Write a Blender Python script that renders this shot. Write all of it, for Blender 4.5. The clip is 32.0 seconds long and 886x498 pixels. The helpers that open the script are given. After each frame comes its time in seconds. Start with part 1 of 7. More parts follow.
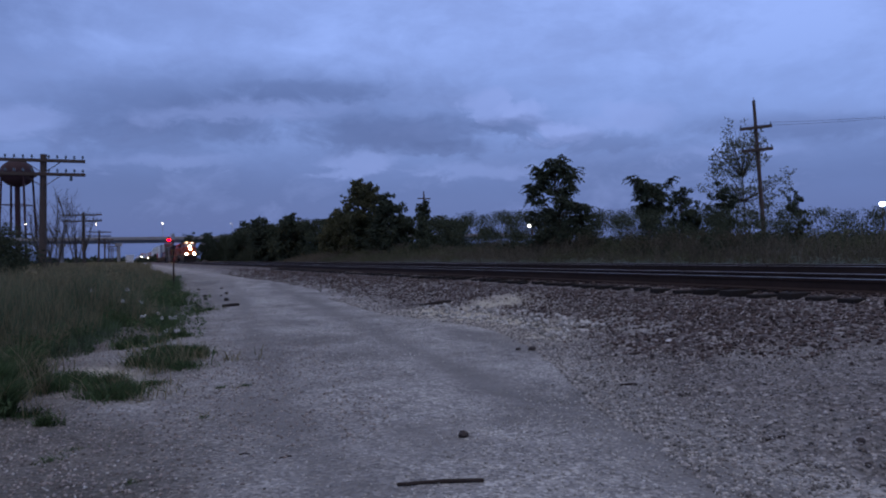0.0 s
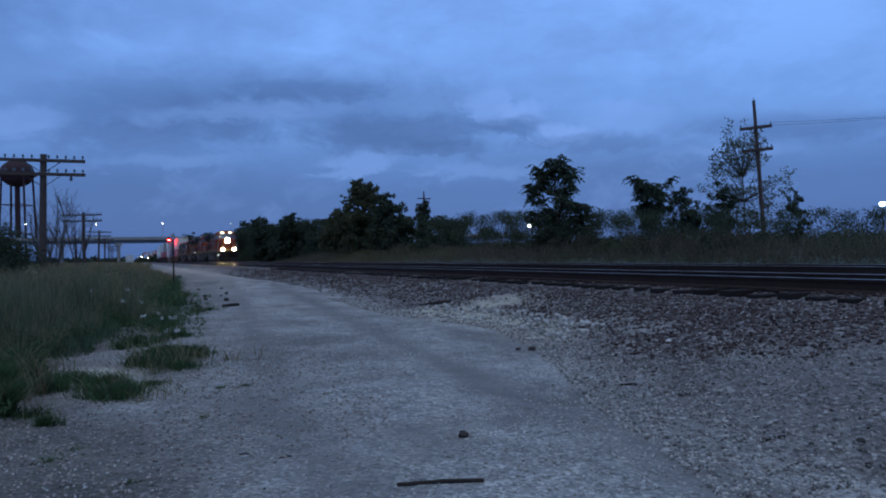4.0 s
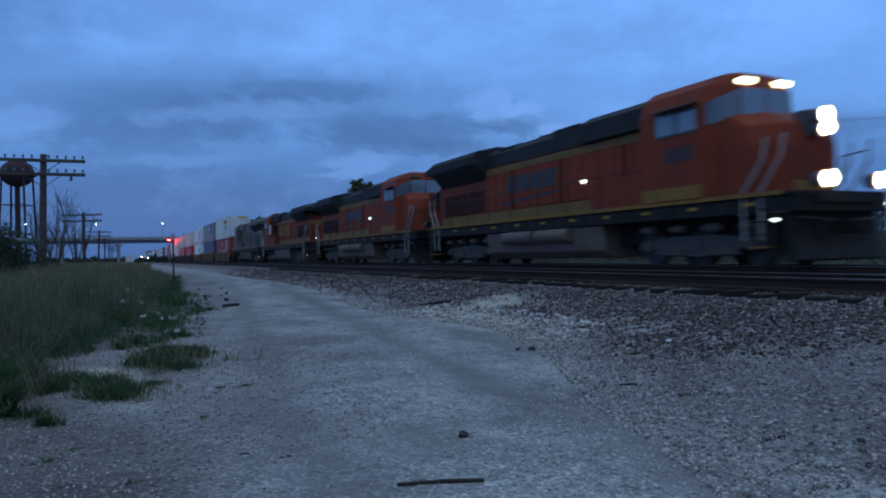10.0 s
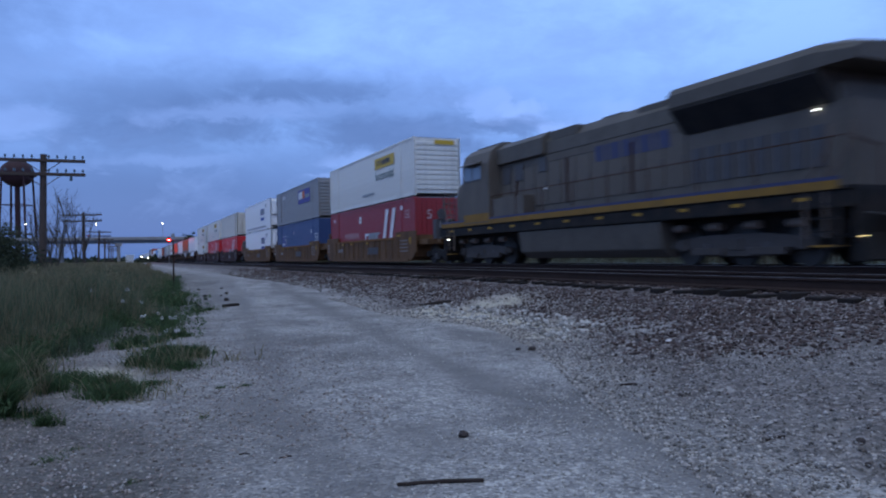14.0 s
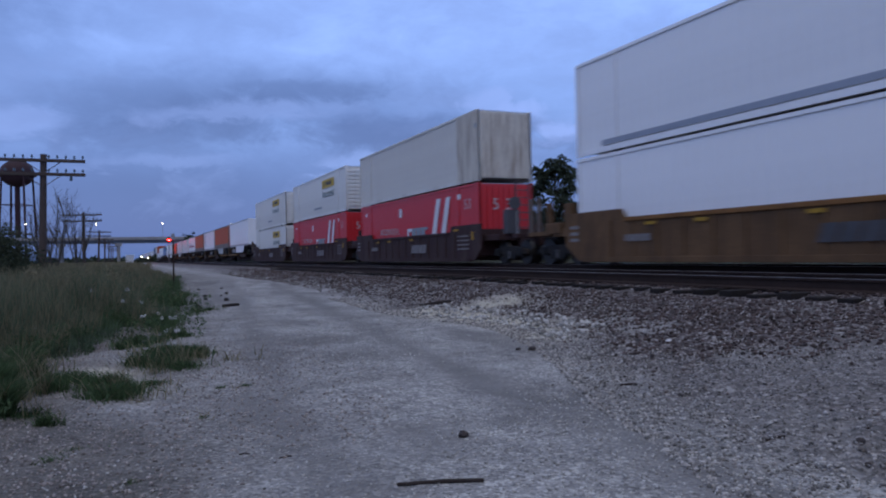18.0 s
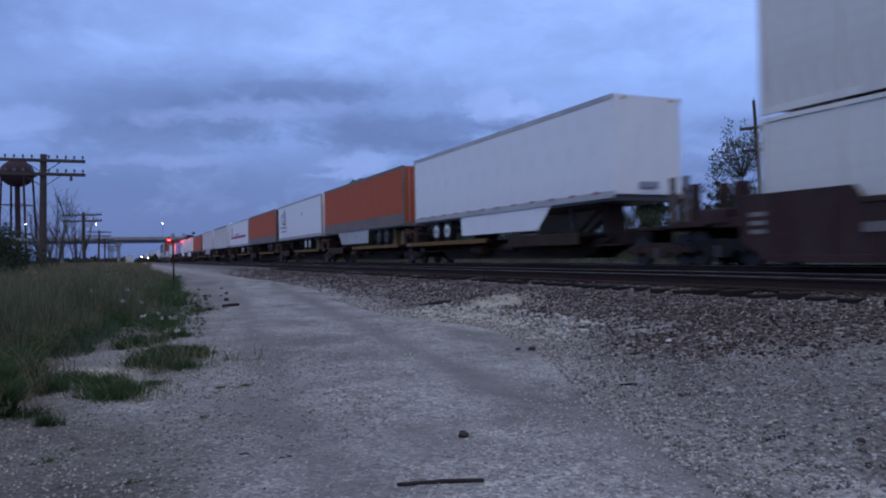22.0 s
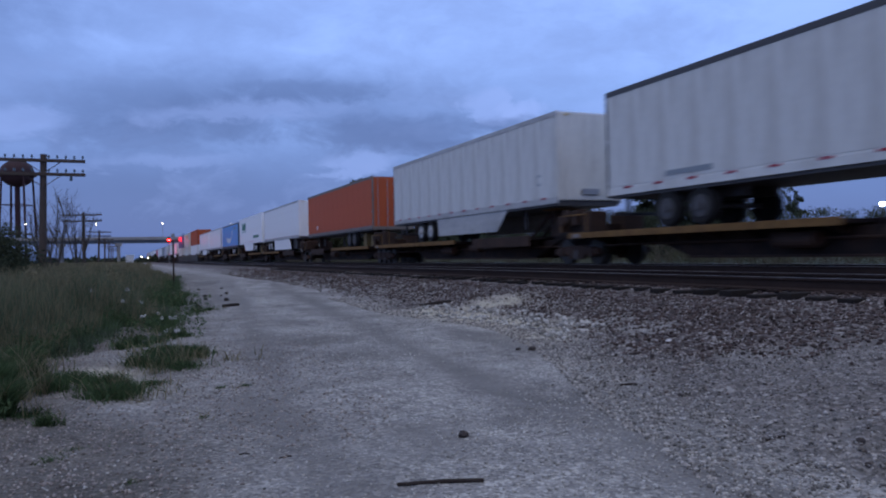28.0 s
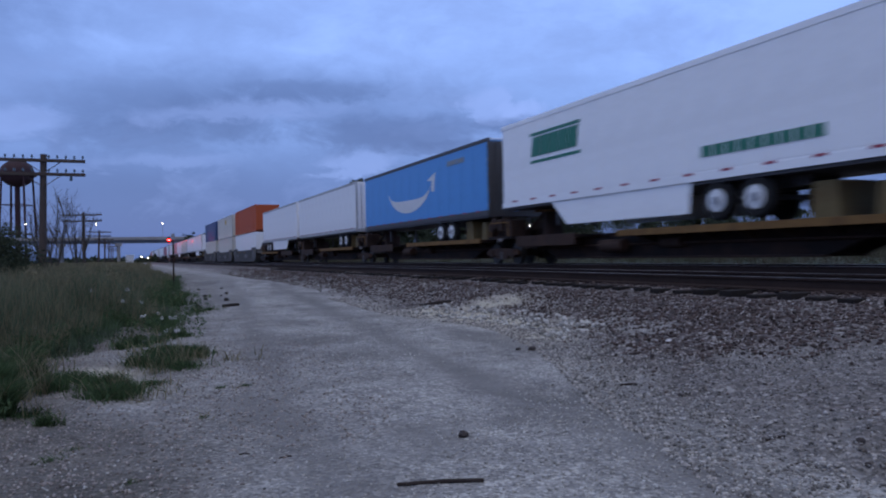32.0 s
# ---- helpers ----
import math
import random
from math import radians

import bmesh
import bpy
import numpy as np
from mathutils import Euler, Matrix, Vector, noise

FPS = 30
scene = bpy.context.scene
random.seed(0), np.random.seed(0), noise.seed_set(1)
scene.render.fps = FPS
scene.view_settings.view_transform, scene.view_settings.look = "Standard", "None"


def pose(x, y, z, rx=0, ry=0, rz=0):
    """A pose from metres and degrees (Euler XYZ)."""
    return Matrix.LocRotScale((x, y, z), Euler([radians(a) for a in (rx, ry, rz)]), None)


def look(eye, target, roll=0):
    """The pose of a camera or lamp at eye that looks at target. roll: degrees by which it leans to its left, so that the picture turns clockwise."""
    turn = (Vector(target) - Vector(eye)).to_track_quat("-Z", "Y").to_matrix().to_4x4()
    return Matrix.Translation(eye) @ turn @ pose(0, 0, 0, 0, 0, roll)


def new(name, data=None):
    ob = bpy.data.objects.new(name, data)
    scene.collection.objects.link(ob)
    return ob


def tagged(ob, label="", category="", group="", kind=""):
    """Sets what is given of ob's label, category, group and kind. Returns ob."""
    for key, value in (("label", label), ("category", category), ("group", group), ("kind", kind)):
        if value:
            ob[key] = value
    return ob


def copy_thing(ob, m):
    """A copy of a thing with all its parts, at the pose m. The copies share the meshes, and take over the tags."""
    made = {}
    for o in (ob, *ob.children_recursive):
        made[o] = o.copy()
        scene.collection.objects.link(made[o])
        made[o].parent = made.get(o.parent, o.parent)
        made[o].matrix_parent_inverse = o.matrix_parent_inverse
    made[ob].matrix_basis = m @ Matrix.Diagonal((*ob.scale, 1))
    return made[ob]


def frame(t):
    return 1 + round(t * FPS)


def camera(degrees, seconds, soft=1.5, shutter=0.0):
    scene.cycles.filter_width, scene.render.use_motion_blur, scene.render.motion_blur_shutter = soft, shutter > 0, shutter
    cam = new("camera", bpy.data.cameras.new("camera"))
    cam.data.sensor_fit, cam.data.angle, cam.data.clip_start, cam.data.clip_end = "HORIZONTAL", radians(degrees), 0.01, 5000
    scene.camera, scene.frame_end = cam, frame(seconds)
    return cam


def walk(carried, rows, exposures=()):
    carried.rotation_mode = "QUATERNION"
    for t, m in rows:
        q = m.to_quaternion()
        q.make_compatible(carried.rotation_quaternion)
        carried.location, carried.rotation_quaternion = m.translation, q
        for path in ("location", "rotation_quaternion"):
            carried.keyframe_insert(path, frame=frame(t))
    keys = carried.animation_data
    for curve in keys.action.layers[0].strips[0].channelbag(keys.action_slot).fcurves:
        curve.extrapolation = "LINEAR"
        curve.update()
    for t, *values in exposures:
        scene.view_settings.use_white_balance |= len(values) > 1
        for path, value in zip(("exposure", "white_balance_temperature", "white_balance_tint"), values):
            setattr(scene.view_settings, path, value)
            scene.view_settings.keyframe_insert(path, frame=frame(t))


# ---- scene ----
import itertools

# ---- camera ----
EYE = Vector((0, 0, 1.15))
cam = camera(62.9, 32.0, soft=2.0, shutter=0.5)
STAND = look(EYE, EYE + Vector((0.40341, 0.91498, 0.007226)) * 10, -1.227)
walk(cam, [(0.0, STAND), (32.0, STAND)], exposures=[
    (0.0, -0.15, 6500, 14), (1.5, -0.15, 6350, 10), (3.0, -0.2, 5750, 1), (6.0, -0.25, 5200, -7), (9.0, -0.25, 5150, -9), (10.2, -0.2, 5200, -10), (11.0, 0.07, 5350, -10), (12.5, 0.2, 5550, -5),
    (14.0, 0.23, 5800, 2), (17.0, 0.15, 6200, 7), (19.0, 0.12, 6350, 9), (25.0, 0.10, 6350, 9), (32.0, 0.12, 6300, 8)])

# ---- plan ----
RAIL = 0.71          # top of all rails
TRAIN_X = 14.75      # centre line of the train's track
SIDING_X = 9.52      # centre line of the nearer track
SPEED = 17.39        # metres a second, towards -y
rng = np.random.default_rng(7)

# ---- world and sun ----
world = bpy.data.worlds.new("dusk_sky")
scene.world = world
world.use_nodes = True
wt = world.node_tree
wt.nodes.clear()


def wnode(kind, **values):
    n = wt.nodes.new(kind)
    for key, value in values.items():
        n.inputs[key].default_value = value
    return n


def wlink(a, b):
    wt.links.new(a, b)


def wramp(source, stops, mode="EASE"):
    r = wt.nodes.new("ShaderNodeValToRGB")
    r.color_ramp.interpolation = mode
    while len(r.color_ramp.elements) < len(stops):
        r.color_ramp.elements.new(0.5)
    for e, (at, col) in zip(r.color_ramp.elements, stops):
        e.position, e.color = at, (*col, 1)
    wlink(source, r.inputs[0])
    return r.outputs[0]


coord = wt.nodes.new("ShaderNodeTexCoord")
apart = wt.nodes.new("ShaderNodeSeparateXYZ")
wlink(coord.outputs["Generated"], apart.inputs[0])


def wmath(op, a, b=None, c=None):
    n = wt.nodes.new("ShaderNodeMath")
    n.operation = op
    for k, v in enumerate((a, b, c)):
        if v is None:
            continue
        if isinstance(v, (int, float)):
            n.inputs[k].default_value = v
        else:
            wlink(v, n.inputs[k])
    return n.outputs[0]


def wdot(axis):
    n = wt.nodes.new("ShaderNodeVectorMath")
    n.operation = "DOT_PRODUCT"
    wlink(coord.outputs["Generated"], n.inputs[0])
    n.inputs[1].default_value = axis
    return n.outputs["Value"]


def wmix(fac, a, b):
    n = wt.nodes.new("ShaderNodeMix")
    n.data_type = "RGBA"
    for k, v in ((0, fac), (6, a), (7, b)):
        if isinstance(v, tuple):
            n.inputs[k].default_value = (*v, 1)
        else:
            wlink(v, n.inputs[k])
    return n.outputs[2]


def wnoise(scale, stretch, where, detail, rough, twist=0.0):
    m = wt.nodes.new("ShaderNodeMapping")
    m.inputs["Scale"].default_value, m.inputs["Location"].default_value = (1, 1, stretch), where
    wlink(coord.outputs["Generated"], m.inputs[0])
    n = wnode("ShaderNodeTexNoise", Scale=scale, Detail=detail, Roughness=rough, Distortion=twist)
    wlink(m.outputs[0], n.inputs["Vector"])
    return n.outputs[0]


clear = wramp(apart.outputs[2], [(0.0, (0.098, 0.168, 0.405)), (0.08, (0.120, 0.202, 0.49)), (0.17, (0.255, 0.40, 0.86)), (0.30, (0.325, 0.49, 1.02)), (0.45, (0.32, 0.45, 0.88)), (0.65, (0.38, 0.46, 0.72)), (1.0, (0.48, 0.52, 0.66))])
billow = wnoise(5.0, 2.2, (0.3, 0.1, 0.2), 9.0, 0.60, 0.25)
wisp = wnoise(1.8, 5.0, (0.35, 0.2, 0.1), 8.0, 0.58, 0.3)
crisp = wnoise(13.0, 2.0, (0.7, 0.3, 0.5), 8.0, 0.62, 0.5)
# heights and bearings over the tracks, stirred by the billows
ahead = wmath("MAXIMUM", wdot((0.4034, 0.9150, 0.0)), 0.05)
stir = wmath("SUBTRACT", billow, 0.5)
side = wmath("ADD", wmath("DIVIDE", wdot((0.9150, -0.4034, 0.0)), ahead), wmath("MULTIPLY", stir, 0.30))
up = wmath("ADD", wmath("DIVIDE", apart.outputs[2], ahead), wmath("MULTIPLY", stir, 0.11))


side_fine = wmath("ADD", wmath("DIVIDE", wdot((0.9150, -0.4034, 0.0)), ahead), wmath("MULTIPLY", wmath("SUBTRACT", crisp, 0.5), 0.10))
up_fine = wmath("ADD", wmath("DIVIDE", apart.outputs[2], ahead), wmath("MULTIPLY", wmath("SUBTRACT", crisp, 0.5), 0.06))


def bank(u, v, a, b, strength, fine=False):
    """A soft cloud bank about a bearing and a height."""
    p, q = wmath("DIVIDE", wmath("SUBTRACT", side_fine if fine else side, u), a), wmath("DIVIDE", wmath("SUBTRACT", up_fine if fine else up, v), b)
    d = wmath("ADD", wmath("MULTIPLY", p, p), wmath("MULTIPLY", q, q))
    return wmath("MULTIPLY", wmath("POWER", 2.718, wmath("MULTIPLY", d, -1.0)), strength)


def total(values):
    out = values[0]
    for v in values[1:]:
        out = wmath("ADD", out, v)
    return out


edge = wnoise(26.0, 1.6, (0.2, 0.9, 0.4), 8.0, 0.62, 0.4)
# the bank high on the left also carries the lens's corner darkening
banks = total([bank(-0.36, 0.205, 0.26, 0.045, 0.7), bank(-0.16, 0.19, 0.22, 0.040, 0.5), bank(-0.05, 0.158, 0.11, 0.024, 0.5, True), bank(-0.45, 0.11, 0.25, 0.04, 0.55), bank(0.5, 0.165, 0.22, 0.022, 0.5), bank(0.25, 0.12, 0.25, 0.02, 0.4), bank(-0.66, 0.36, 0.28, 0.10, 0.8), bank(-0.5, 0.05, 0.35, 0.05, 0.7)])
low = wramp(apart.outputs[2], [(0.0, (0.35, 0.35, 0.35)), (0.12, (0.45, 0.45, 0.45)), (0.24, (0.10, 0.10, 0.10)), (1.0, (0.0, 0.0, 0.0))])
dense = total([wmath("MULTIPLY", billow, 0.85), wmath("MULTIPLY", wmath("SUBTRACT", crisp, 0.40), 0.35), wmath("MULTIPLY", wisp, 0.45), wmath("MULTIPLY", banks, 0.48), wmath("MULTIPLY", low, 0.35)])
dark = wramp(wmath("MULTIPLY", dense, 0.7), [(0.42, (0, 0, 0)), (0.58, (0.32, 0.32, 0.32)), (0.74, (0.66, 0.66, 0.66)), (0.95, (1, 1, 1))], "LINEAR")
pale = wmath("MULTIPLY", wramp(total([wmath("MULTIPLY", billow, 0.55), wmath("MULTIPLY", crisp, 0.45)]), [(0.50, (0, 0, 0)), (0.80, (1, 1, 1))], "LINEAR"), 0.7)
sky_colour = wmix(pale, wmix(dark, clear, (0.104, 0.170, 0.415)), (0.27, 0.39, 0.82))
ragged = wmath("ADD", wmath("MULTIPLY", wmath("SUBTRACT", crisp, 0.5), 1.2), wmath("MULTIPLY", wmath("SUBTRACT", edge, 0.5), 0.9))
DARK_CLOUD, PALE_CLOUD = (0.085, 0.140, 0.355), (0.295, 0.415, 0.87)


def heap(under, u, v, a, b, soft, rag, col, amount):
    """A cloud with a ragged rim about a bearing and a height, laid over the sky so far."""
    p, q = wmath("DIVIDE", wmath("SUBTRACT", side_fine, u), a), wmath("DIVIDE", wmath("SUBTRACT", up_fine, v), b)
    d = wmath("POWER", wmath("ADD", wmath("MULTIPLY", p, p), wmath("MULTIPLY", q, q)), 0.5)
    f = wmath("ADD", wmath("DIVIDE", wmath("ADD", wmath("SUBTRACT", 1.0, d), wmath("MULTIPLY", ragged, rag)), soft), 0.5)
    f = wmath("MINIMUM", wmath("MAXIMUM", f, 0.0), 1.0)
    f = wmath("MULTIPLY", wmath("MULTIPLY", f, f), wmath("SUBTRACT", 3.0, wmath("MULTIPLY", f, 2.0)))
    return wmix(wmath("MULTIPLY", f, amount), under, col)


for u, v, a, b, soft, rag, col, amount in (
        (0.16, 0.190, 0.20, 0.050, 2.0, 0.8, DARK_CLOUD, 0.14), (-0.30, 0.226, 0.25, 0.040, 1.2, 1.2, DARK_CLOUD, 0.38), (-0.21, 0.228, 0.11, 0.016, 0.9, 1.4, DARK_CLOUD, 0.42), (-0.27, 0.203, 0.13, 0.012, 1.2, 1.6, PALE_CLOUD, 0.35),
        (-0.42, 0.175, 0.14, 0.018, 1.3, 1.6, DARK_CLOUD, 0.35), (-0.06, 0.168, 0.15, 0.022, 0.9, 1.4, DARK_CLOUD, 0.52), (0.00, 0.143, 0.06, 0.013, 0.8, 1.4, DARK_CLOUD, 0.5),
        (0.080, 0.202, 0.036, 0.026, 0.5, 1.0, PALE_CLOUD, 0.52), (0.112, 0.196, 0.024, 0.018, 0.6, 1.0, PALE_CLOUD, 0.4), (0.125, 0.188, 0.026, 0.016, 0.7, 1.1, PALE_CLOUD, 0.4), (0.100, 0.172, 0.055, 0.016, 0.9, 1.1, DARK_CLOUD, 0.5),
        (0.165, 0.163, 0.040, 0.016, 0.6, 1.1, PALE_CLOUD, 0.75), (0.255, 0.182, 0.065, 0.022, 0.8, 1.2, PALE_CLOUD, 0.45), (0.21, 0.150, 0.09, 0.012, 1.0, 1.4, DARK_CLOUD, 0.4),
        (-0.11, 0.128, 0.05, 0.013, 0.9, 1.4, PALE_CLOUD, 0.42), (0.04, 0.116, 0.08, 0.010, 1.0, 1.5, PALE_CLOUD, 0.32), (-0.58, 0.197, 0.06, 0.022, 0.9, 1.3, PALE_CLOUD, 0.42),
        (-0.38, 0.135, 0.10, 0.010, 1.1, 1.5, PALE_CLOUD, 0.25), (0.50, 0.165, 0.15, 0.018, 1.2, 1.5, DARK_CLOUD, 0.35), (0.40, 0.130, 0.09, 0.012, 1.0, 1.5, PALE_CLOUD, 0.30)):
    sky_colour = heap(sky_colour, u, v, a, b, soft, rag, col, amount)
nishita = wt.nodes.new("ShaderNodeTexSky")
nishita.sky_type, nishita.sun_disc = "NISHITA", False
nishita.sun_elevation, nishita.sun_rotation = radians(3), radians(200)
back_a = wnode("ShaderNodeBackground", Strength=1.0)
back_b = wnode("ShaderNodeBackground", Strength=0.012)
wlink(sky_colour, back_a.inputs[0])
wlink(nishita.outputs[0], back_b.inputs[0])
both = wt.nodes.new("ShaderNodeAddShader")
wlink(back_a.outputs[0], both.inputs[0])
wlink(back_b.outputs[0], both.inputs[1])
wlink(both.outputs[0], wt.nodes.new("ShaderNodeOutputWorld").inputs[0])

sun = new("sun", bpy.data.lights.new("sun", "SUN"))
sun.data.energy, sun.data.angle, sun.data.color = 0.5, radians(60), (1.0, 0.88, 0.74)
sun.matrix_world = look((0, 0, 50), (14, 20, 0))

# ---- materials ----
MATS = {}


def mat(name, col, rough=0.6, metal=0.0, var=0.18, scale=3.0, bump=0.0, bscale=40.0, dirt=None, dirt_amount=0.5, dirt_scale=(1, 1, 1), island=0.0, each=0.0, thin=0.0):
    """A surface of one colour with grain at two scales, optional dirt, and variation from piece to piece."""
    m = MATS[name] = bpy.data.materials.new(name)
    m.use_nodes = True
    t = m.node_tree
    n, l = t.nodes, t.links
    b = n["Principled BSDF"]
    b.inputs["Roughness"].default_value, b.inputs["Metallic"].default_value = rough, metal
    b.inputs["Specular IOR Level"].default_value = 0.2 if rough >= 0.6 else 0.5
    tc = n.new("ShaderNodeTexCoord")
    large, fine = n.new("ShaderNodeTexNoise"), n.new("ShaderNodeTexNoise")
    for x, s in ((large, scale), (fine, scale * 9)):
        x.inputs["Scale"].default_value, x.inputs["Detail"].default_value = s, 5
        l.new(tc.outputs["Object"], x.inputs["Vector"])
    add = n.new("ShaderNodeMath")
    add.operation = "ADD"
    l.new(large.outputs[0], add.inputs[0])
    l.new(fine.outputs[0], add.inputs[1])
    last = add.outputs[0]
    for amount, kind, out in ((island, "ShaderNodeNewGeometry", "Random Per Island"), (each, "ShaderNodeObjectInfo", "Random")):
        if amount:
            g = n.new(kind)
            ma = n.new("ShaderNodeMath")
            ma.operation = "MULTIPLY_ADD"
            l.new(g.outputs[out], ma.inputs[0])
            ma.inputs[1].default_value = amount
            l.new(last, ma.inputs[2])
            sub = n.new("ShaderNodeMath")
            sub.operation = "SUBTRACT"
            l.new(ma.outputs[0], sub.inputs[0])
            sub.inputs[1].default_value = amount / 2
            last = sub.outputs[0]
    r = n.new("ShaderNodeValToRGB")
    r.color_ramp.elements[0].position, r.color_ramp.elements[1].position = 0.25, 0.75
    half = n.new("ShaderNodeMath")
    half.operation = "MULTIPLY"
    half.inputs[1].default_value = 0.5
    l.new(last, half.inputs[0])
    l.new(half.outputs[0], r.inputs[0])
    r.color_ramp.elements[0].color = (*[c * (1 - var) for c in col], 1)
    r.color_ramp.elements[1].color = (*[min(1, c * (1 + var)) for c in col], 1)
    colour = r.outputs[0]
    if dirt:
        mp = n.new("ShaderNodeMapping")
        mp.inputs["Scale"].default_value = dirt_scale
        l.new(tc.outputs["Object"], mp.inputs[0])
        d = n.new("ShaderNodeTexNoise")
        d.inputs["Scale"].default_value, d.inputs["Detail"].default_value, d.inputs["Roughness"].default_value = 1.4, 8, 0.65
        l.new(mp.outputs[0], d.inputs["Vector"])
        dr = n.new("ShaderNodeValToRGB")
        dr.color_ramp.elements[0].position, dr.color_ramp.elements[1].position = 0.45, 0.8
        dr.color_ramp.elements[1].color = (dirt_amount,) * 3 + (1,)
        l.new(d.outputs[0], dr.inputs[0])
        mx = n.new("ShaderNodeMix")
        mx.data_type = "RGBA"
        l.new(dr.outputs[0], mx.inputs[0])
        l.new(colour, mx.inputs[6])
        mx.inputs[7].default_value = (*dirt, 1)
        colour = mx.outputs[2]
    l.new(colour, b.inputs["Base Color"])
    if bump:
        bn, bu = n.new("ShaderNodeTexNoise"), n.new("ShaderNodeBump")
        bn.inputs["Scale"].default_value, bn.inputs["Detail"].default_value = bscale, 4
        bu.inputs["Strength"].default_value, bu.inputs["Distance"].default_value = bump, 0.02
        l.new(tc.outputs["Object"], bn.inputs["Vector"])
        l.new(bn.outputs[0], bu.inputs["Height"])
        l.new(bu.outputs[0], b.inputs["Normal"])
    if thin:
        tr, ms = n.new("ShaderNodeBsdfTranslucent"), n.new("ShaderNodeMixShader")
        l.new(colour, tr.inputs["Color"])
        ms.inputs[0].default_value = thin
        l.new(b.outputs[0], ms.inputs[1])
        l.new(tr.outputs[0], ms.inputs[2])
        l.new(ms.outputs[0], n["Material Output"].inputs[0])
    return m


def glow(name, col, strength):
    m = MATS[name] = bpy.data.materials.new(name)
    m.use_nodes = True
    b = m.node_tree.nodes["Principled BSDF"]
    b.inputs["Base Color"].default_value = (*col, 1)
    b.inputs["Emission Color"].default_value = (*col, 1)
    b.inputs["Emission Strength"].default_value = strength
    return m


RUST = (0.10, 0.045, 0.02)
GRIME = (0.05, 0.045, 0.04)
mat("rail_steel", (0.036, 0.023, 0.018), 0.92, 0.0, 0.3, 2.0, 0.2, 30)
mat("rail_head", (0.42, 0.38, 0.36), 0.28, 1.0, 0.15, 1.0)
mat("tie_wood", (0.020, 0.016, 0.014), 0.9, 0, 0.35, 2.0, 0.6, 25, each=0.4)
# dark stone, darkened further to hold the train's shade beside the rails
mat("ballast", (0.072, 0.052, 0.046), 0.95, 0, 0.6, 6.0, 0.4, 60, (0.16, 0.138, 0.128), 0.45, (0.9, 0.6, 0.6), island=1.1)
mat("pebble", (0.36, 0.345, 0.315), 0.95, 0, 0.5, 6.0, 0.3, 60, island=1.1)
mat("slope_stone", (0.29, 0.27, 0.245), 0.95, 0, 0.6, 6.0, 0.3, 60, (0.15, 0.10, 0.08), 0.4, (4, 4, 4), island=1.4)
mat("verge_stone", (0.27, 0.238, 0.215), 0.95, 0, 0.5, 6.0, 0.3, 60, (0.16, 0.10, 0.078), 0.5, (9, 9, 9), island=1.2)
mat("grey_stone", (0.225, 0.21, 0.195), 0.95, 0, 0.65, 6.0, 0.3, 60, (0.13, 0.085, 0.065), 0.4, (2, 2, 2), island=1.5)
mat("orange_paint", (0.190, 0.036, 0.012), 0.66, 0, 0.2, 1.2, 0.03, 20, (0.040, 0.028, 0.022), 0.8, (0.9, 0.9, 0.3))
mat("yellow_paint", (0.225, 0.125, 0.022), 0.6, 0, 0.18, 1.2, 0.03, 20, GRIME, 0.45)
mat("black_paint", (0.020, 0.020, 0.022), 0.72, 0, 0.3, 1.5, 0.05, 20, (0.06, 0.052, 0.045), 0.5)
mat("underframe_black", (0.016, 0.015, 0.014), 0.7, 0.1, 0.4, 2.0, 0.2, 25, (0.09, 0.06, 0.04), 0.5)
mat("truck_grey", (0.078, 0.068, 0.062), 0.7, 0.05, 0.35, 2.5, 0.2, 25, GRIME, 0.7)
mat("tank_grey", (0.140, 0.108, 0.088), 0.65, 0.0, 0.2, 1.2, 0.05, 20, GRIME, 0.6, (0.5, 0.5, 1.5))
mat("grey_paint", (0.128, 0.110, 0.090), 0.6, 0, 0.15, 1.0, 0.03, 20, GRIME, 0.6, (0.9, 0.9, 0.25))
mat("grey_roof", (0.105, 0.094, 0.080), 0.62, 0, 0.2, 1.0, 0.03, 20, GRIME, 0.5)
mat("blue_stripe", (0.028, 0.030, 0.085), 0.5)
mat("handrail_grey", (0.30, 0.29, 0.275), 0.6, 0.0, 0.2)
mat("handrail_dark", (0.06, 0.03, 0.02), 0.6, 0, 0.2)
# grey-blue base lifted to stand for sky mirrored in the panes
mat("cab_glass", (0.22, 0.25, 0.28), 0.10, 0.3, 0.1)
mat("grille_dark", (0.035, 0.012, 0.009), 0.7, 0, 0.3)
mat("wheel_steel", (0.05, 0.045, 0.04), 0.5, 0.6, 0.3, 4.0)
mat("well_yellow", (0.140, 0.078, 0.036), 0.72, 0, 0.4, 1.6, 0.1, 20, (0.030, 0.017, 0.013), 0.9, (1.6, 1.6, 0.3))
mat("well_orange", (0.22, 0.105, 0.035), 0.72, 0, 0.35, 2.0, 0.1, 20, (0.05, 0.024, 0.014), 0.85, (1.2, 1.2, 1.2))
mat("well_brown", (0.046, 0.023, 0.021), 0.72, 0, 0.35, 1.6, 0.1, 20, (0.10, 0.075, 0.062), 0.6, (1.2, 1.2, 0.3))
mat("well_grey", (0.10, 0.098, 0.095), 0.7, 0, 0.2, 1.0, 0.1, 20, RUST, 0.3)
mat("spine_dark", (0.021, 0.015, 0.013), 0.8, 0.0, 0.4, 1.5, 0.1, 20, (0.085, 0.042, 0.026), 0.75, (1.3, 1.3, 1.0))
mat("hitch_tan", (0.17, 0.125, 0.055), 0.7, 0, 0.25, 2.0, 0.1, 20, RUST, 0.5)
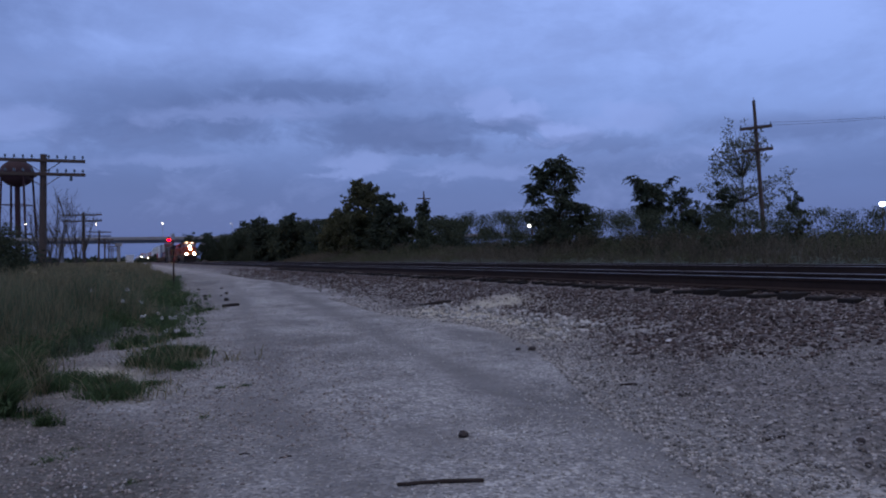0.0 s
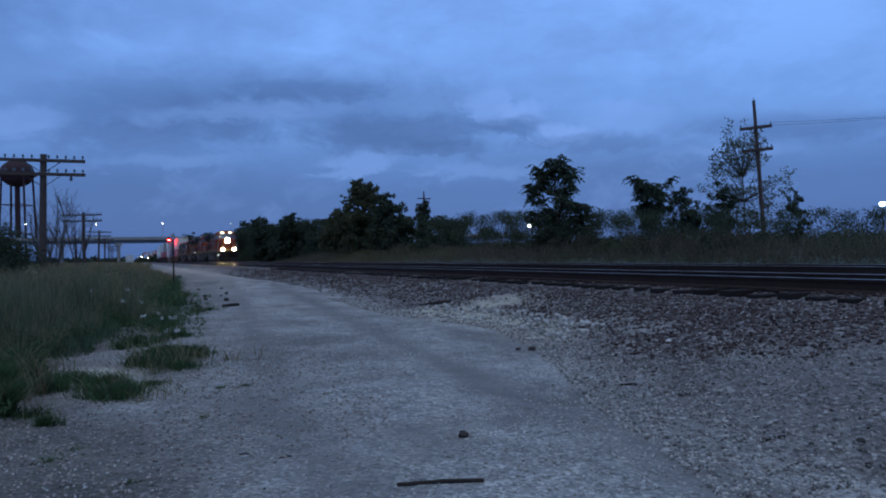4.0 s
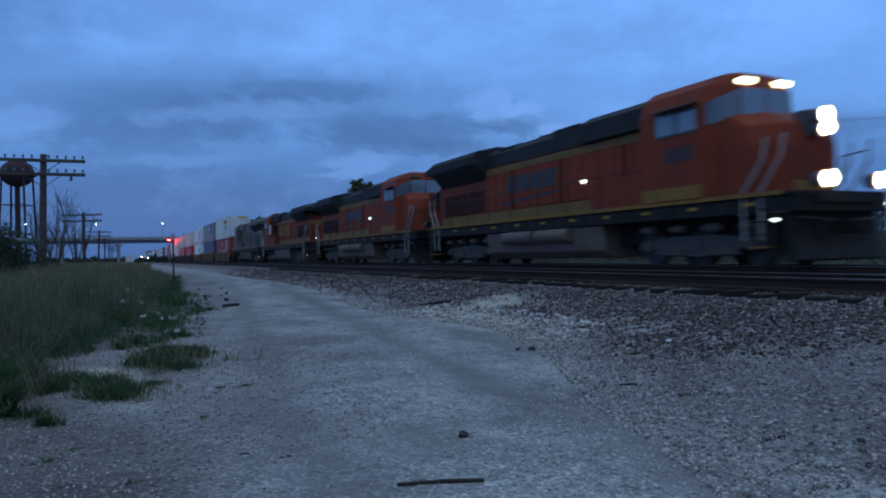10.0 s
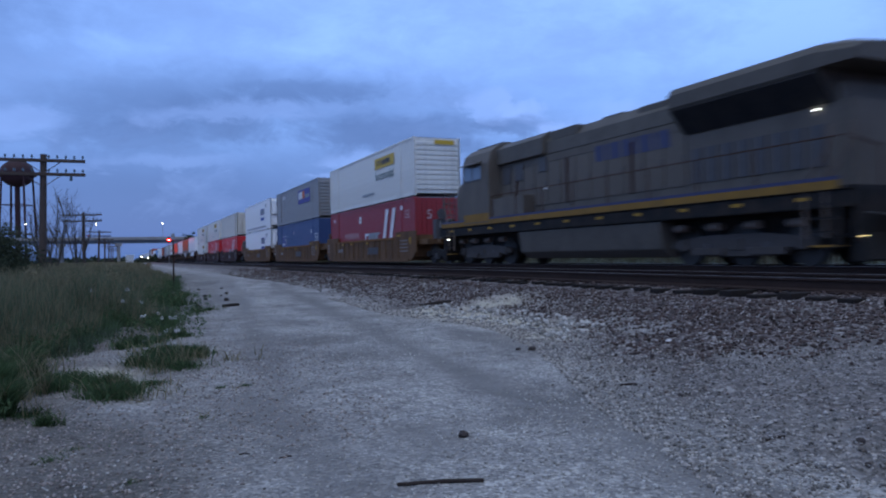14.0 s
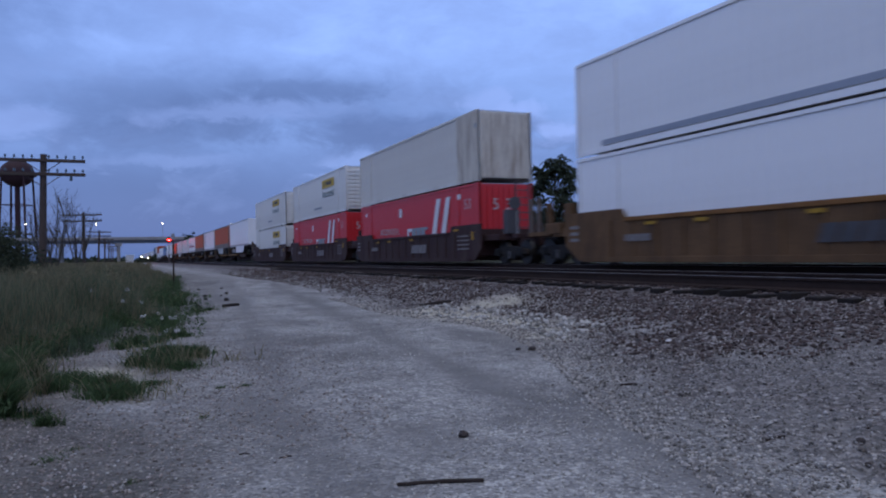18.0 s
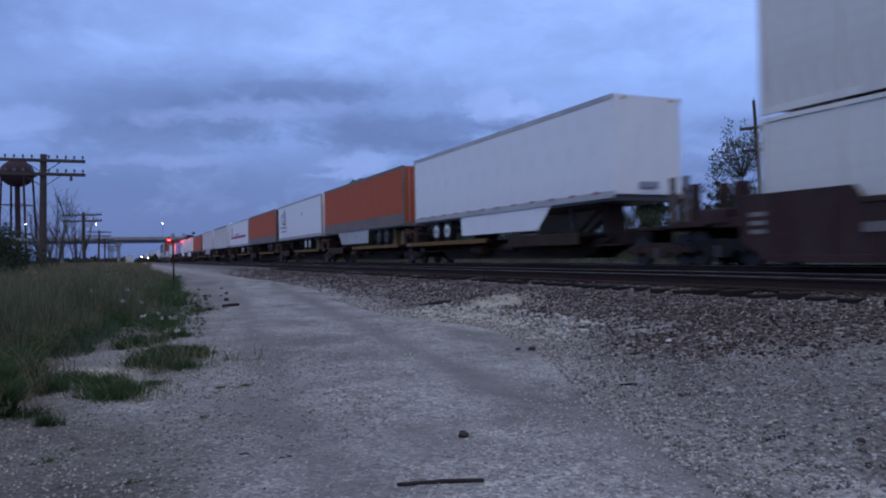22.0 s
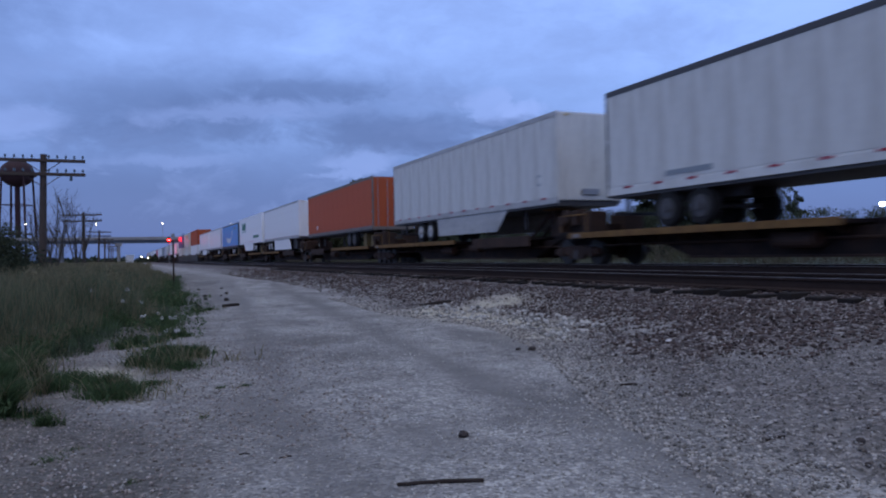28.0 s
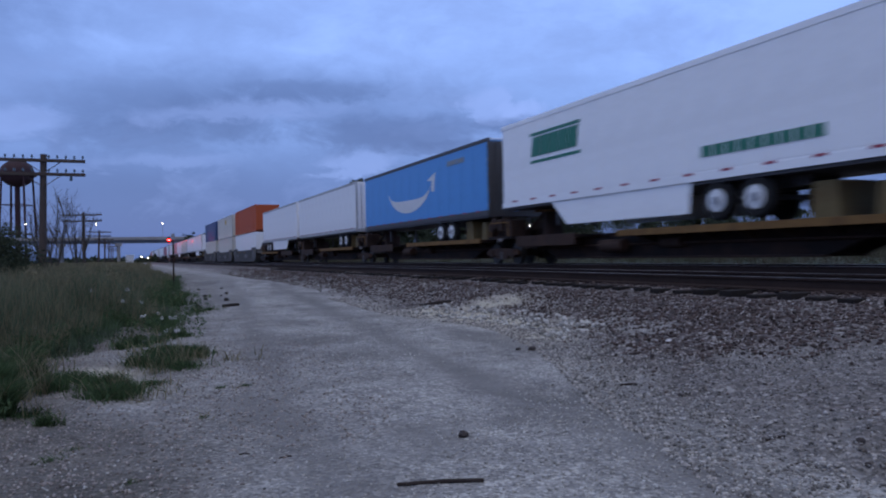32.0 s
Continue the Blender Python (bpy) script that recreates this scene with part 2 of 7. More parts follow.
mat("rusty_gear", (0.046, 0.029, 0.022), 0.8, 0, 0.4, 3.0, 0.2, 25, (0.10, 0.05, 0.03), 0.6)
mat("trailer_offwhite", (0.69, 0.685, 0.645), 0.48, 0, 0.08, 0.6, 0.02, 15, (0.25, 0.22, 0.18), 0.6, (1.4, 0.9, 0.2))
mat("trailer_gloss_white", (0.95, 0.95, 0.94), 0.35, 0, 0.03, 0.7, 0.01, 15, (0.55, 0.53, 0.5), 0.2, (0.7, 0.25, 1.2))
mat("badge_blue", (0.045, 0.065, 0.24), 0.5, 0, 0.05)
mat("word_green_grey", (0.15, 0.20, 0.19), 0.5, 0, 0.1)
mat("emblem_grey", (0.17, 0.165, 0.16), 0.5, 0, 0.15)
mat("sill_mark", (0.21, 0.195, 0.19), 0.7, 0, 0.45, 6.0)
mat("deck_orange", (0.19, 0.105, 0.036), 0.75, 0, 0.35, 2.5, 0.1, 20, (0.06, 0.028, 0.018), 0.8, (1.5, 1.5, 1.5))
mat("container_white", (0.88, 0.875, 0.86), 0.38, 0, 0.04, 0.7, 0.02, 15, (0.42, 0.40, 0.37), 0.2, (1.4, 0.5, 0.5))
mat("container_beige", (0.70, 0.67, 0.58), 0.42, 0, 0.08, 0.6, 0.02, 15, (0.20, 0.11, 0.06), 0.5, (1.0, 0.55, 0.15))
mat("container_cream", (0.75, 0.735, 0.67), 0.45, 0, 0.08, 0.6, 0.02, 15, (0.27, 0.24, 0.20), 0.5, (1.3, 0.6, 0.4))
mat("beige_rusty", (0.62, 0.57, 0.47), 0.6, 0, 0.15, 1.2, 0.05, 15, (0.16, 0.085, 0.045), 0.95, (3.0, 3.0, 0.35))
mat("container_grey", (0.27, 0.262, 0.25), 0.42, 0, 0.06, 0.7, 0.02, 15, (0.16, 0.15, 0.14), 0.4, (0.7, 0.3, 0.5))
mat("container_red", (0.58, 0.022, 0.027), 0.4, 0, 0.1, 0.7, 0.02, 15, (0.16, 0.02, 0.02), 0.4, (0.7, 0.3, 0.5))
mat("container_dark_red", (0.27, 0.024, 0.030), 0.45, 0, 0.1, 0.7, 0.02, 15, (0.12, 0.02, 0.02), 0.4, (0.7, 0.3, 0.5))
mat("container_blue", (0.042, 0.078, 0.195), 0.42, 0, 0.1, 0.7, 0.02, 15, (0.03, 0.04, 0.10), 0.4, (0.7, 0.3, 0.5))
mat("container_orange", (0.47, 0.100, 0.036), 0.6, 0, 0.08, 0.7, 0.02, 15, (0.24, 0.05, 0.025), 0.4, (0.7, 0.4, 0.3))
mat("band_grey", (0.20, 0.172, 0.152), 0.6, 0, 0.2, 1.0, 0.05, 20, GRIME, 0.4, (0.8, 0.3, 1))
mat("door_brown", (0.12, 0.030, 0.022), 0.6, 0, 0.3, 1.5, 0.05, 20, GRIME, 0.6, (0.8, 0.8, 0.8))
mat("rail_pale", (0.47, 0.46, 0.44), 0.5, 0.1, 0.2, 1.0, 0, 40, GRIME, 0.4, (0.8, 0.4, 1))
mat("trailer_blue", (0.085, 0.31, 0.68), 0.4, 0, 0.06, 0.7, 0.02, 15, (0.05, 0.15, 0.36), 0.3)
mat("trim_dark", (0.075, 0.07, 0.07), 0.55, 0.2, 0.2)
mat("trim_metal", (0.34, 0.34, 0.35), 0.4, 0.5, 0.15)
mat("tyre_rubber", (0.022, 0.021, 0.021), 0.85, 0, 0.2)
mat("rim_white", (0.82, 0.82, 0.80), 0.45, 0.1, 0.15, 4.0, 0, 20, GRIME, 0.5)
mat("logo_yellow", (0.55, 0.36, 0.02), 0.5, 0, 0.05)
mat("logo_dark", (0.018, 0.016, 0.018), 0.5, 0, 0.1)
mat("logo_grey", (0.26, 0.29, 0.31), 0.5, 0, 0.1)
mat("logo_purple", (0.055, 0.045, 0.24), 0.5, 0, 0.05)
mat("logo_blue", (0.04, 0.085, 0.30), 0.5, 0, 0.05)
mat("logo_green", (0.025, 0.18, 0.11), 0.5, 0, 0.05)
mat("logo_white", (0.70, 0.70, 0.70), 0.5, 0, 0.05)
mat("logo_orange", (0.60, 0.16, 0.03), 0.5, 0, 0.05)
mat("logo_red", (0.33, 0.03, 0.05), 0.5, 0, 0.05)
mat("rust_paint", (0.050, 0.027, 0.029), 0.7, 0, 0.35, 0.3)
mat("pole_wood", (0.085, 0.065, 0.055), 0.9, 0, 0.3, 2.0, 0.4, 20, GRIME, 0.4, (2, 2, 0.3))
mat("insulator_glass", (0.05, 0.07, 0.08), 0.2, 0, 0.2)
mat("concrete", (0.30, 0.29, 0.28), 0.85, 0, 0.15, 0.4, 0.1, 10, (0.14, 0.13, 0.12), 0.5, (1, 1, 0.3))
mat("girder_steel", (0.12, 0.14, 0.17), 0.6, 0.2, 0.2, 0.5)
mat("galvanised", (0.30, 0.31, 0.32), 0.5, 0.5, 0.15)
mat("cabinet_paint", (0.62, 0.62, 0.60), 0.5, 0, 0.1)
mat("leaf_dark", (0.045, 0.058, 0.036), 0.75, 0, 0.4, 1.0, island=0.9, thin=0.25)
mat("leaf_bush", (0.050, 0.062, 0.036), 0.8, 0, 0.45, 0.4, island=0.8, thin=0.1)
mat("leaf_dry", (0.110, 0.098, 0.070), 0.85, 0, 0.4, 0.4, island=0.8, thin=0.3)
mat("leaf_olive", (0.085, 0.090, 0.048), 0.8, 0, 0.4, 0.5, island=0.8, thin=0.3)
mat("leaf_pale", (0.11, 0.125, 0.095), 0.75, 0, 0.35, 0.6, island=0.8, thin=0.35)
mat("faded_mark", (0.22, 0.205, 0.195), 0.7, 0, 0.35, 5.0)
mat("faded_white", (0.52, 0.40, 0.40), 0.6, 0, 0.3, 4.0)
mat("unlit_lens", (0.10, 0.10, 0.105), 0.15, 0.2, 0.1)
mat("faded_yellow", (0.38, 0.22, 0.03), 0.6, 0, 0.2)
mat("leaf_grey", (0.15, 0.17, 0.13), 0.8, 0, 0.35, 0.6, island=0.8, thin=0.3)
mat("bark", (0.055, 0.045, 0.036), 0.9, 0, 0.3, 3.0, 0.5, 20)
mat("twig", (0.075, 0.066, 0.058), 0.9, 0, 0.3, 3.0)
mat("grass_green", (0.084, 0.116, 0.066), 0.75, 0, 0.5, 0.5, island=1.0, thin=0.45)
mat("grass_fresh", (0.066, 0.102, 0.044), 0.8, 0, 0.5, 0.5, island=1.0, thin=0.4)
mat("grass_tan", (0.205, 0.180, 0.105), 0.8, 0, 0.4, 0.5, island=0.9, thin=0.5)
mat("flower_white", (0.44, 0.44, 0.40), 0.8, 0, 0.15)
mat("stick_wood", (0.035, 0.026, 0.022), 0.85, 0, 0.3, 6.0, 0.4, 40)
mat("dark_stone", (0.055, 0.045, 0.042), 0.9, 0, 0.3, 8.0, 0.4, 30)
mat("white_stone", (0.62, 0.60, 0.57), 0.9, 0, 0.2, 8.0, 0.4, 30)
glow("headlight_glow", (1.0, 0.60, 0.22), 12000)
glow("ditch_glow", (1.0, 0.58, 0.21), 6500)
glow("number_glow", (1.0, 0.80, 0.45), 6)
glow("marker_glow", (1.0, 0.93, 0.82), 8)
glow("step_glow", (1.0, 0.72, 0.30), 3)
glow("signal_red_glow", (1.0, 0.0004, 0.0006), 1300)
glow("street_glow", (1.0, 0.80, 0.55), 26)
glow("yard_glow", (1.0, 0.93, 0.80), 90)
glow("small_lamp_glow", (1.0, 0.93, 0.80), 14)


# ---- mesh helpers ----
def part(name, bm, material, parent=None, label=""):
    me = bpy.data.meshes.new(name)
    bm.to_mesh(me)
    bm.free()
    me.materials.append(MATS[material])
    ob = new(name, me)
    ob.parent = parent
    if label:
        ob["label"] = label
    return ob


def raw(name, verts, faces, material, parent=None, smooth=False):
    me = bpy.data.meshes.new(name)
    me.from_pydata(verts, [], faces)
    me.materials.append(MATS[material])
    if smooth:
        me.shade_smooth()
    ob = new(name, me)
    ob.parent = parent
    return ob


def thing(name, label, category, group="", m=None):
    ob = tagged(new(name), label, category, group)
    ob.empty_display_size = 0.2
    if m is not None:
        ob.matrix_basis = m
    return ob


def box(x0, x1, y0, y1, z0, z1, bev=0.0, bm=None):
    bm = bm or bmesh.new()
    made = bmesh.ops.create_cube(bm, size=1, matrix=Matrix.Translation(((x0 + x1) / 2, (y0 + y1) / 2, (z0 + z1) / 2)) @ Matrix.Diagonal((x1 - x0, y1 - y0, z1 - z0, 1)))
    if bev:
        edges = {e for v in made["verts"] for e in v.link_edges}
        bmesh.ops.bevel(bm, geom=list(edges), offset=bev, segments=2, affect="EDGES", profile=0.6)
    return bm


def rod(a, b, r0, r1=None, n=8, bm=None):
    bm = bm or bmesh.new()
    a, b = Vector(a), Vector(b)
    d = b - a
    m = Matrix.Translation((a + b) / 2) @ d.to_track_quat("Z", "Y").to_matrix().to_4x4()
    bmesh.ops.create_cone(bm, cap_ends=True, segments=n, radius1=r0, radius2=r0 if r1 is None else r1, depth=d.length, matrix=m)
    return bm


def prism(profile, a, b, axis="x", bev=0.0, bm=None):
    """A closed profile pushed from a to b: axis x takes (y, z), axis y takes (x, z)."""
    bm = bm or bmesh.new()
    place = (lambda c, p: (c, p[0], p[1])) if axis == "x" else (lambda c, p: (p[0], c, p[1]))
    v0 = [bm.verts.new(place(a, p)) for p in profile]
    v1 = [bm.verts.new(place(b, p)) for p in profile]
    n = len(profile)
    fs = [bm.faces.new(v0), bm.faces.new(v1)] + [bm.faces.new((v0[i], v0[(i + 1) % n], v1[(i + 1) % n], v1[i])) for i in range(n)]
    bmesh.ops.recalc_face_normals(bm, faces=fs)
    if bev:
        bmesh.ops.bevel(bm, geom=list({e for f in fs for e in f.edges}), offset=bev, segments=2, affect="EDGES", profile=0.6)
    return bm


def disc(x, y, z, r, depth, axis, n=20, bm=None):
    half = {"x": Vector((depth / 2, 0, 0)), "y": Vector((0, depth / 2, 0)), "z": Vector((0, 0, depth / 2))}[axis]
    c = Vector((x, y, z))
    return rod(c - half, c + half, r, r, n, bm)


def words(text, size, m, material, parent, name="number"):
    """Flat lettering in the built-in font, with a little depth, as a mesh."""
    cu = bpy.data.curves.new(name, "FONT")
    cu.body, cu.size, cu.extrude, cu.align_x, cu.align_y = text, size, 0.004, "CENTER", "CENTER"
    tmp = bpy.data.objects.new(name, cu)
    scene.collection.objects.link(tmp)
    me = bpy.data.meshes.new_from_object(tmp.evaluated_get(bpy.context.evaluated_depsgraph_get()))
    bpy.data.objects.remove(tmp)
    me.materials.clear()
    me.materials.append(MATS[material])
    ob = new(name, me)
    ob.parent = parent
    ob.matrix_basis = m
    return ob


def value_noise(x, y, seed=0):
    """Smooth lattice noise in 0..1 for arrays."""
    xi, yi = np.floor(x).astype(np.int64), np.floor(y).astype(np.int64)
    u, v = x - xi, y - yi
    u, v = u * u * (3 - 2 * u), v * v * (3 - 2 * v)

    def h(i, j):
        n = (i * 374761393 + j * 668265263 + seed * 982451653) & 0x7FFFFFFF
        n = ((n ^ (n >> 13)) * 1274126177) & 0x7FFFFFFF
        return ((n ^ (n >> 16)) & 0xFFFF) / 65535.0
    return (h(xi, yi) * (1 - u) + h(xi + 1, yi) * u) * (1 - v) + (h(xi, yi + 1) * (1 - u) + h(xi + 1, yi + 1) * u) * v


# ---- ground ----
def toe(y):
    """Foot of the ballast slope beside the road."""
    return np.interp(y, [-3, 2.5, 4.5, 6.1, 7.6, 9.5, 11, 13.3, 18, 25.6, 40, 53, 100], [2.6, 3.2, 3.9, 4.6, 5.2, 5.7, 5.75, 5.3, 5.7, 6.3, 6.8, 7.1, 7.3])


def dark_from(y):
    """Where the dark ballast begins; paler mixed stone lies below it."""
    return np.interp(y, [0, 3.5, 4.4, 4.6, 5.4, 6.5, 7.6, 9.5, 11, 13.3, 18, 25.6, 100], [8.0, 7.6, 6.5, 5.6, 4.95, 4.75, 5.3, 5.9, 6.0, 5.6, 5.9, 6.4, 7.3])


def bare_patch(x, y):
    """Bare yellowish fines at the road's edge and a tongue of them up the slope."""
    along = 1.5 * np.exp(-((x - toe(y) + 0.05) / 0.5) ** 2) * np.clip((y - 7.6) / 1.2, 0, 1) * np.clip((15.2 - y) / 2.0, 0, 1)
    tongue = np.exp(-((x - 6.7) / 0.85) ** 2 - ((y - 12.5) / 0.75) ** 2)
    beside = 0.9 * np.exp(-((x + 0.3 + 0.25 * (y - 8.2)) / 0.42) ** 2 - ((y - 8.1) / 1.0) ** 2)
    return np.clip((along + tongue + beside) * (0.1 + 1.0 * value_noise(x * 1.6, y * 1.1, 19) + 0.7 * value_noise(x * 6, y * 4, 20)), 0, 0.95)


def left_edge(y):
    """Edge of the road towards the grass."""
    return 0.1 + 0.115 * np.clip(y, 0, 45)


def grass_edge(y):
    return np.interp(y, [0, 5.5, 7, 9.3, 11.5, 15.6, 20, 30, 47], [-1.3, -0.85, -0.75, -0.85, -0.05, 0.7, 1.05, 1.7, 2.85])


def ground_z(x, y):
    x, y = np.asarray(x, float), np.asarray(y, float)
    t = toe(y)
    slope = np.clip((x - t) / (8.1 - t), 0, 1)
    z = 0.435 * slope + 0.06 * np.clip((x - 8.1 - 0.5 * value_noise(x * 2.0, y * 2.6, 8)) / 0.3, 0, 1)
    z = np.where(x > 16.4, 0.50 - 0.50 * np.clip((x - 16.4) / 2.4, 0, 1), z)
    z = z + 0.25 * np.clip((x - 24) / 8, 0, 1)
    z = z + 0.10 * np.clip((grass_edge(y) - x) / 1.5, 0, 1)
    z = z + 0.16 * (value_noise(x * 0.55, y * 0.28, 61) + 0.4 * value_noise(x * 1.7, y * 0.9, 62) - 0.6) * np.clip((y - 15) / 10, 0, 1) * np.clip((75 - y) / 25, 0, 1) * np.clip((x - 0.5) / 1.5, 0, 1) * np.clip((7.6 - x) / 1.0, 0, 1)
    near = np.exp(-(np.hypot(x, y) / 60) ** 2)
    z = z + near * (0.05 * (value_noise(x * 0.9, y * 0.6, 3) - 0.5) + 0.02 * (value_noise(x * 3.1, y * 3.1, 4) - 0.5))
    rough = np.where((x > t) & (x < 8.1), 0.03, 0.010)
    return z + near * rough * (value_noise(x * 9, y * 9, 5) - 0.5) * 2


def ground_material():
    """Crushed limestone road, dark ballast and weedy soil, told apart by two surface attributes."""
    m = MATS["ground_mix"] = bpy.data.materials.new("ground_mix")
    m.use_nodes = True
    t = m.node_tree
    n, l = t.nodes, t.links
    b = n["Principled BSDF"]
    b.inputs["Roughness"].default_value = 0.95
    tc = n.new("ShaderNodeTexCoord")

    def noise_of(scale, detail=5, rough=0.55):
        x = n.new("ShaderNodeTexNoise")
        x.inputs["Scale"].default_value, x.inputs["Detail"].default_value, x.inputs["Roughness"].default_value = scale, detail, rough
        l.new(tc.outputs["Object"], x.inputs["Vector"])
        return x.outputs[0]

    def ramp(src, stops):
        r = n.new("ShaderNodeValToRGB")
        while len(r.color_ramp.elements) < len(stops):
            r.color_ramp.elements.new(0.5)
        for e, (at, col) in zip(r.color_ramp.elements, stops):
            e.position, e.color = at, (*col, 1)
        l.new(src, r.inputs[0])
        return r.outputs[0]

    def mix(fac, a, c, mode="MIX"):
        x = n.new("ShaderNodeMix")
        x.data_type, x.blend_type = "RGBA", mode
        l.new(fac, x.inputs[0]) if not isinstance(fac, float) else None
        if isinstance(fac, float):
            x.inputs[0].default_value = fac
        l.new(a, x.inputs[6])
        l.new(c, x.inputs[7])
        return x.outputs[2]

    def attribute(name):
        x = n.new("ShaderNodeAttribute")
        x.attribute_name = name
        return x.outputs["Fac"]

    cells = n.new("ShaderNodeTexVoronoi")
    cells.inputs["Scale"].default_value = 27
    l.new(tc.outputs["Object"], cells.inputs["Vector"])
    sep = n.new("ShaderNodeSeparateColor")
    l.new(cells.outputs["Color"], sep.inputs[0])
    small = n.new("ShaderNodeTexVoronoi")
    small.inputs["Scale"].default_value = 48
    l.new(tc.outputs["Object"], small.inputs["Vector"])
    seps = n.new("ShaderNodeSeparateColor")
    l.new(small.outputs["Color"], seps.inputs[0])
    grit = ramp(seps.outputs[0], [(0.0, (0.42, 0.42, 0.43)), (0.35, (0.80, 0.80, 0.80)), (0.75, (1.08, 1.08, 1.08)), (1.0, (1.75, 1.75, 1.72))])
    road = ramp(noise_of(0.75, 7, 0.62), [(0.30, (0.155, 0.145, 0.135)), (0.44, (0.25, 0.237, 0.222)), (0.58, (0.335, 0.32, 0.30)), (0.75, (0.43, 0.413, 0.39))])
    mottle = ramp(noise_of(5.5, 8, 0.7), [(0.30, (0.55, 0.55, 0.56)), (0.5, (1, 1, 1)), (0.7, (1.3, 1.3, 1.28))])
    road = mix(0.8, road, mottle, "MULTIPLY")
    road = mix(0.8, road, grit, "MULTIPLY")
    worn = ramp(noise_of(2.2, 6, 0.6), [(0.3, (0.125, 0.117, 0.110)), (0.7, (0.205, 0.193, 0.182))])
    road = mix(attribute("rut"), road, worn)
    bare = ramp(noise_of(3.0, 6, 0.6), [(0.3, (0.36, 0.325, 0.25)), (0.7, (0.58, 0.53, 0.42))])
    road = mix(attribute("pale"), road, bare)
    stones = ramp(sep.outputs[0], [(0.0, (0.028, 0.021, 0.019)), (0.5, (0.078, 0.060, 0.054)), (0.8, (0.16, 0.133, 0.123)), (1.0, (0.34, 0.32, 0.30))])
    soil = ramp(noise_of(1.4, 6), [(0.3, (0.066, 0.058, 0.048)), (0.6, (0.135, 0.12, 0.104)), (0.8, (0.22, 0.20, 0.175))])
    soil = mix(0.7, soil, grit, "MULTIPLY")
    out = mix(attribute("ballast"), soil, stones)
    out = mix(attribute("road"), out, road)
    l.new(out, b.inputs["Base Color"])
    bump = n.new("ShaderNodeBump")
    bump.inputs["Strength"].default_value, bump.inputs["Distance"].default_value = 0.8, 0.015
    add = n.new("ShaderNodeMath")
    add.operation = "ADD"
    l.new(cells.outputs["Distance"], add.inputs[0])
    l.new(small.outputs["Distance"], add.inputs[1])
    l.new(add.outputs[0], bump.inputs["Height"])
    l.new(bump.outputs[0], b.inputs["Normal"])


ground_material()


def spread(lo, dense_lo, dense_hi, hi, step, grow):
    mid = list(np.arange(dense_lo, dense_hi, step))
    up, down, s = [dense_hi], [], step
    while up[-1] < hi:
        s *= grow
        up.append(up[-1] + s)
    s, at = step, dense_lo
    while at > lo:
        s *= grow
        at -= s
        down.append(at)
    return np.array(down[::-1] + mid + up)


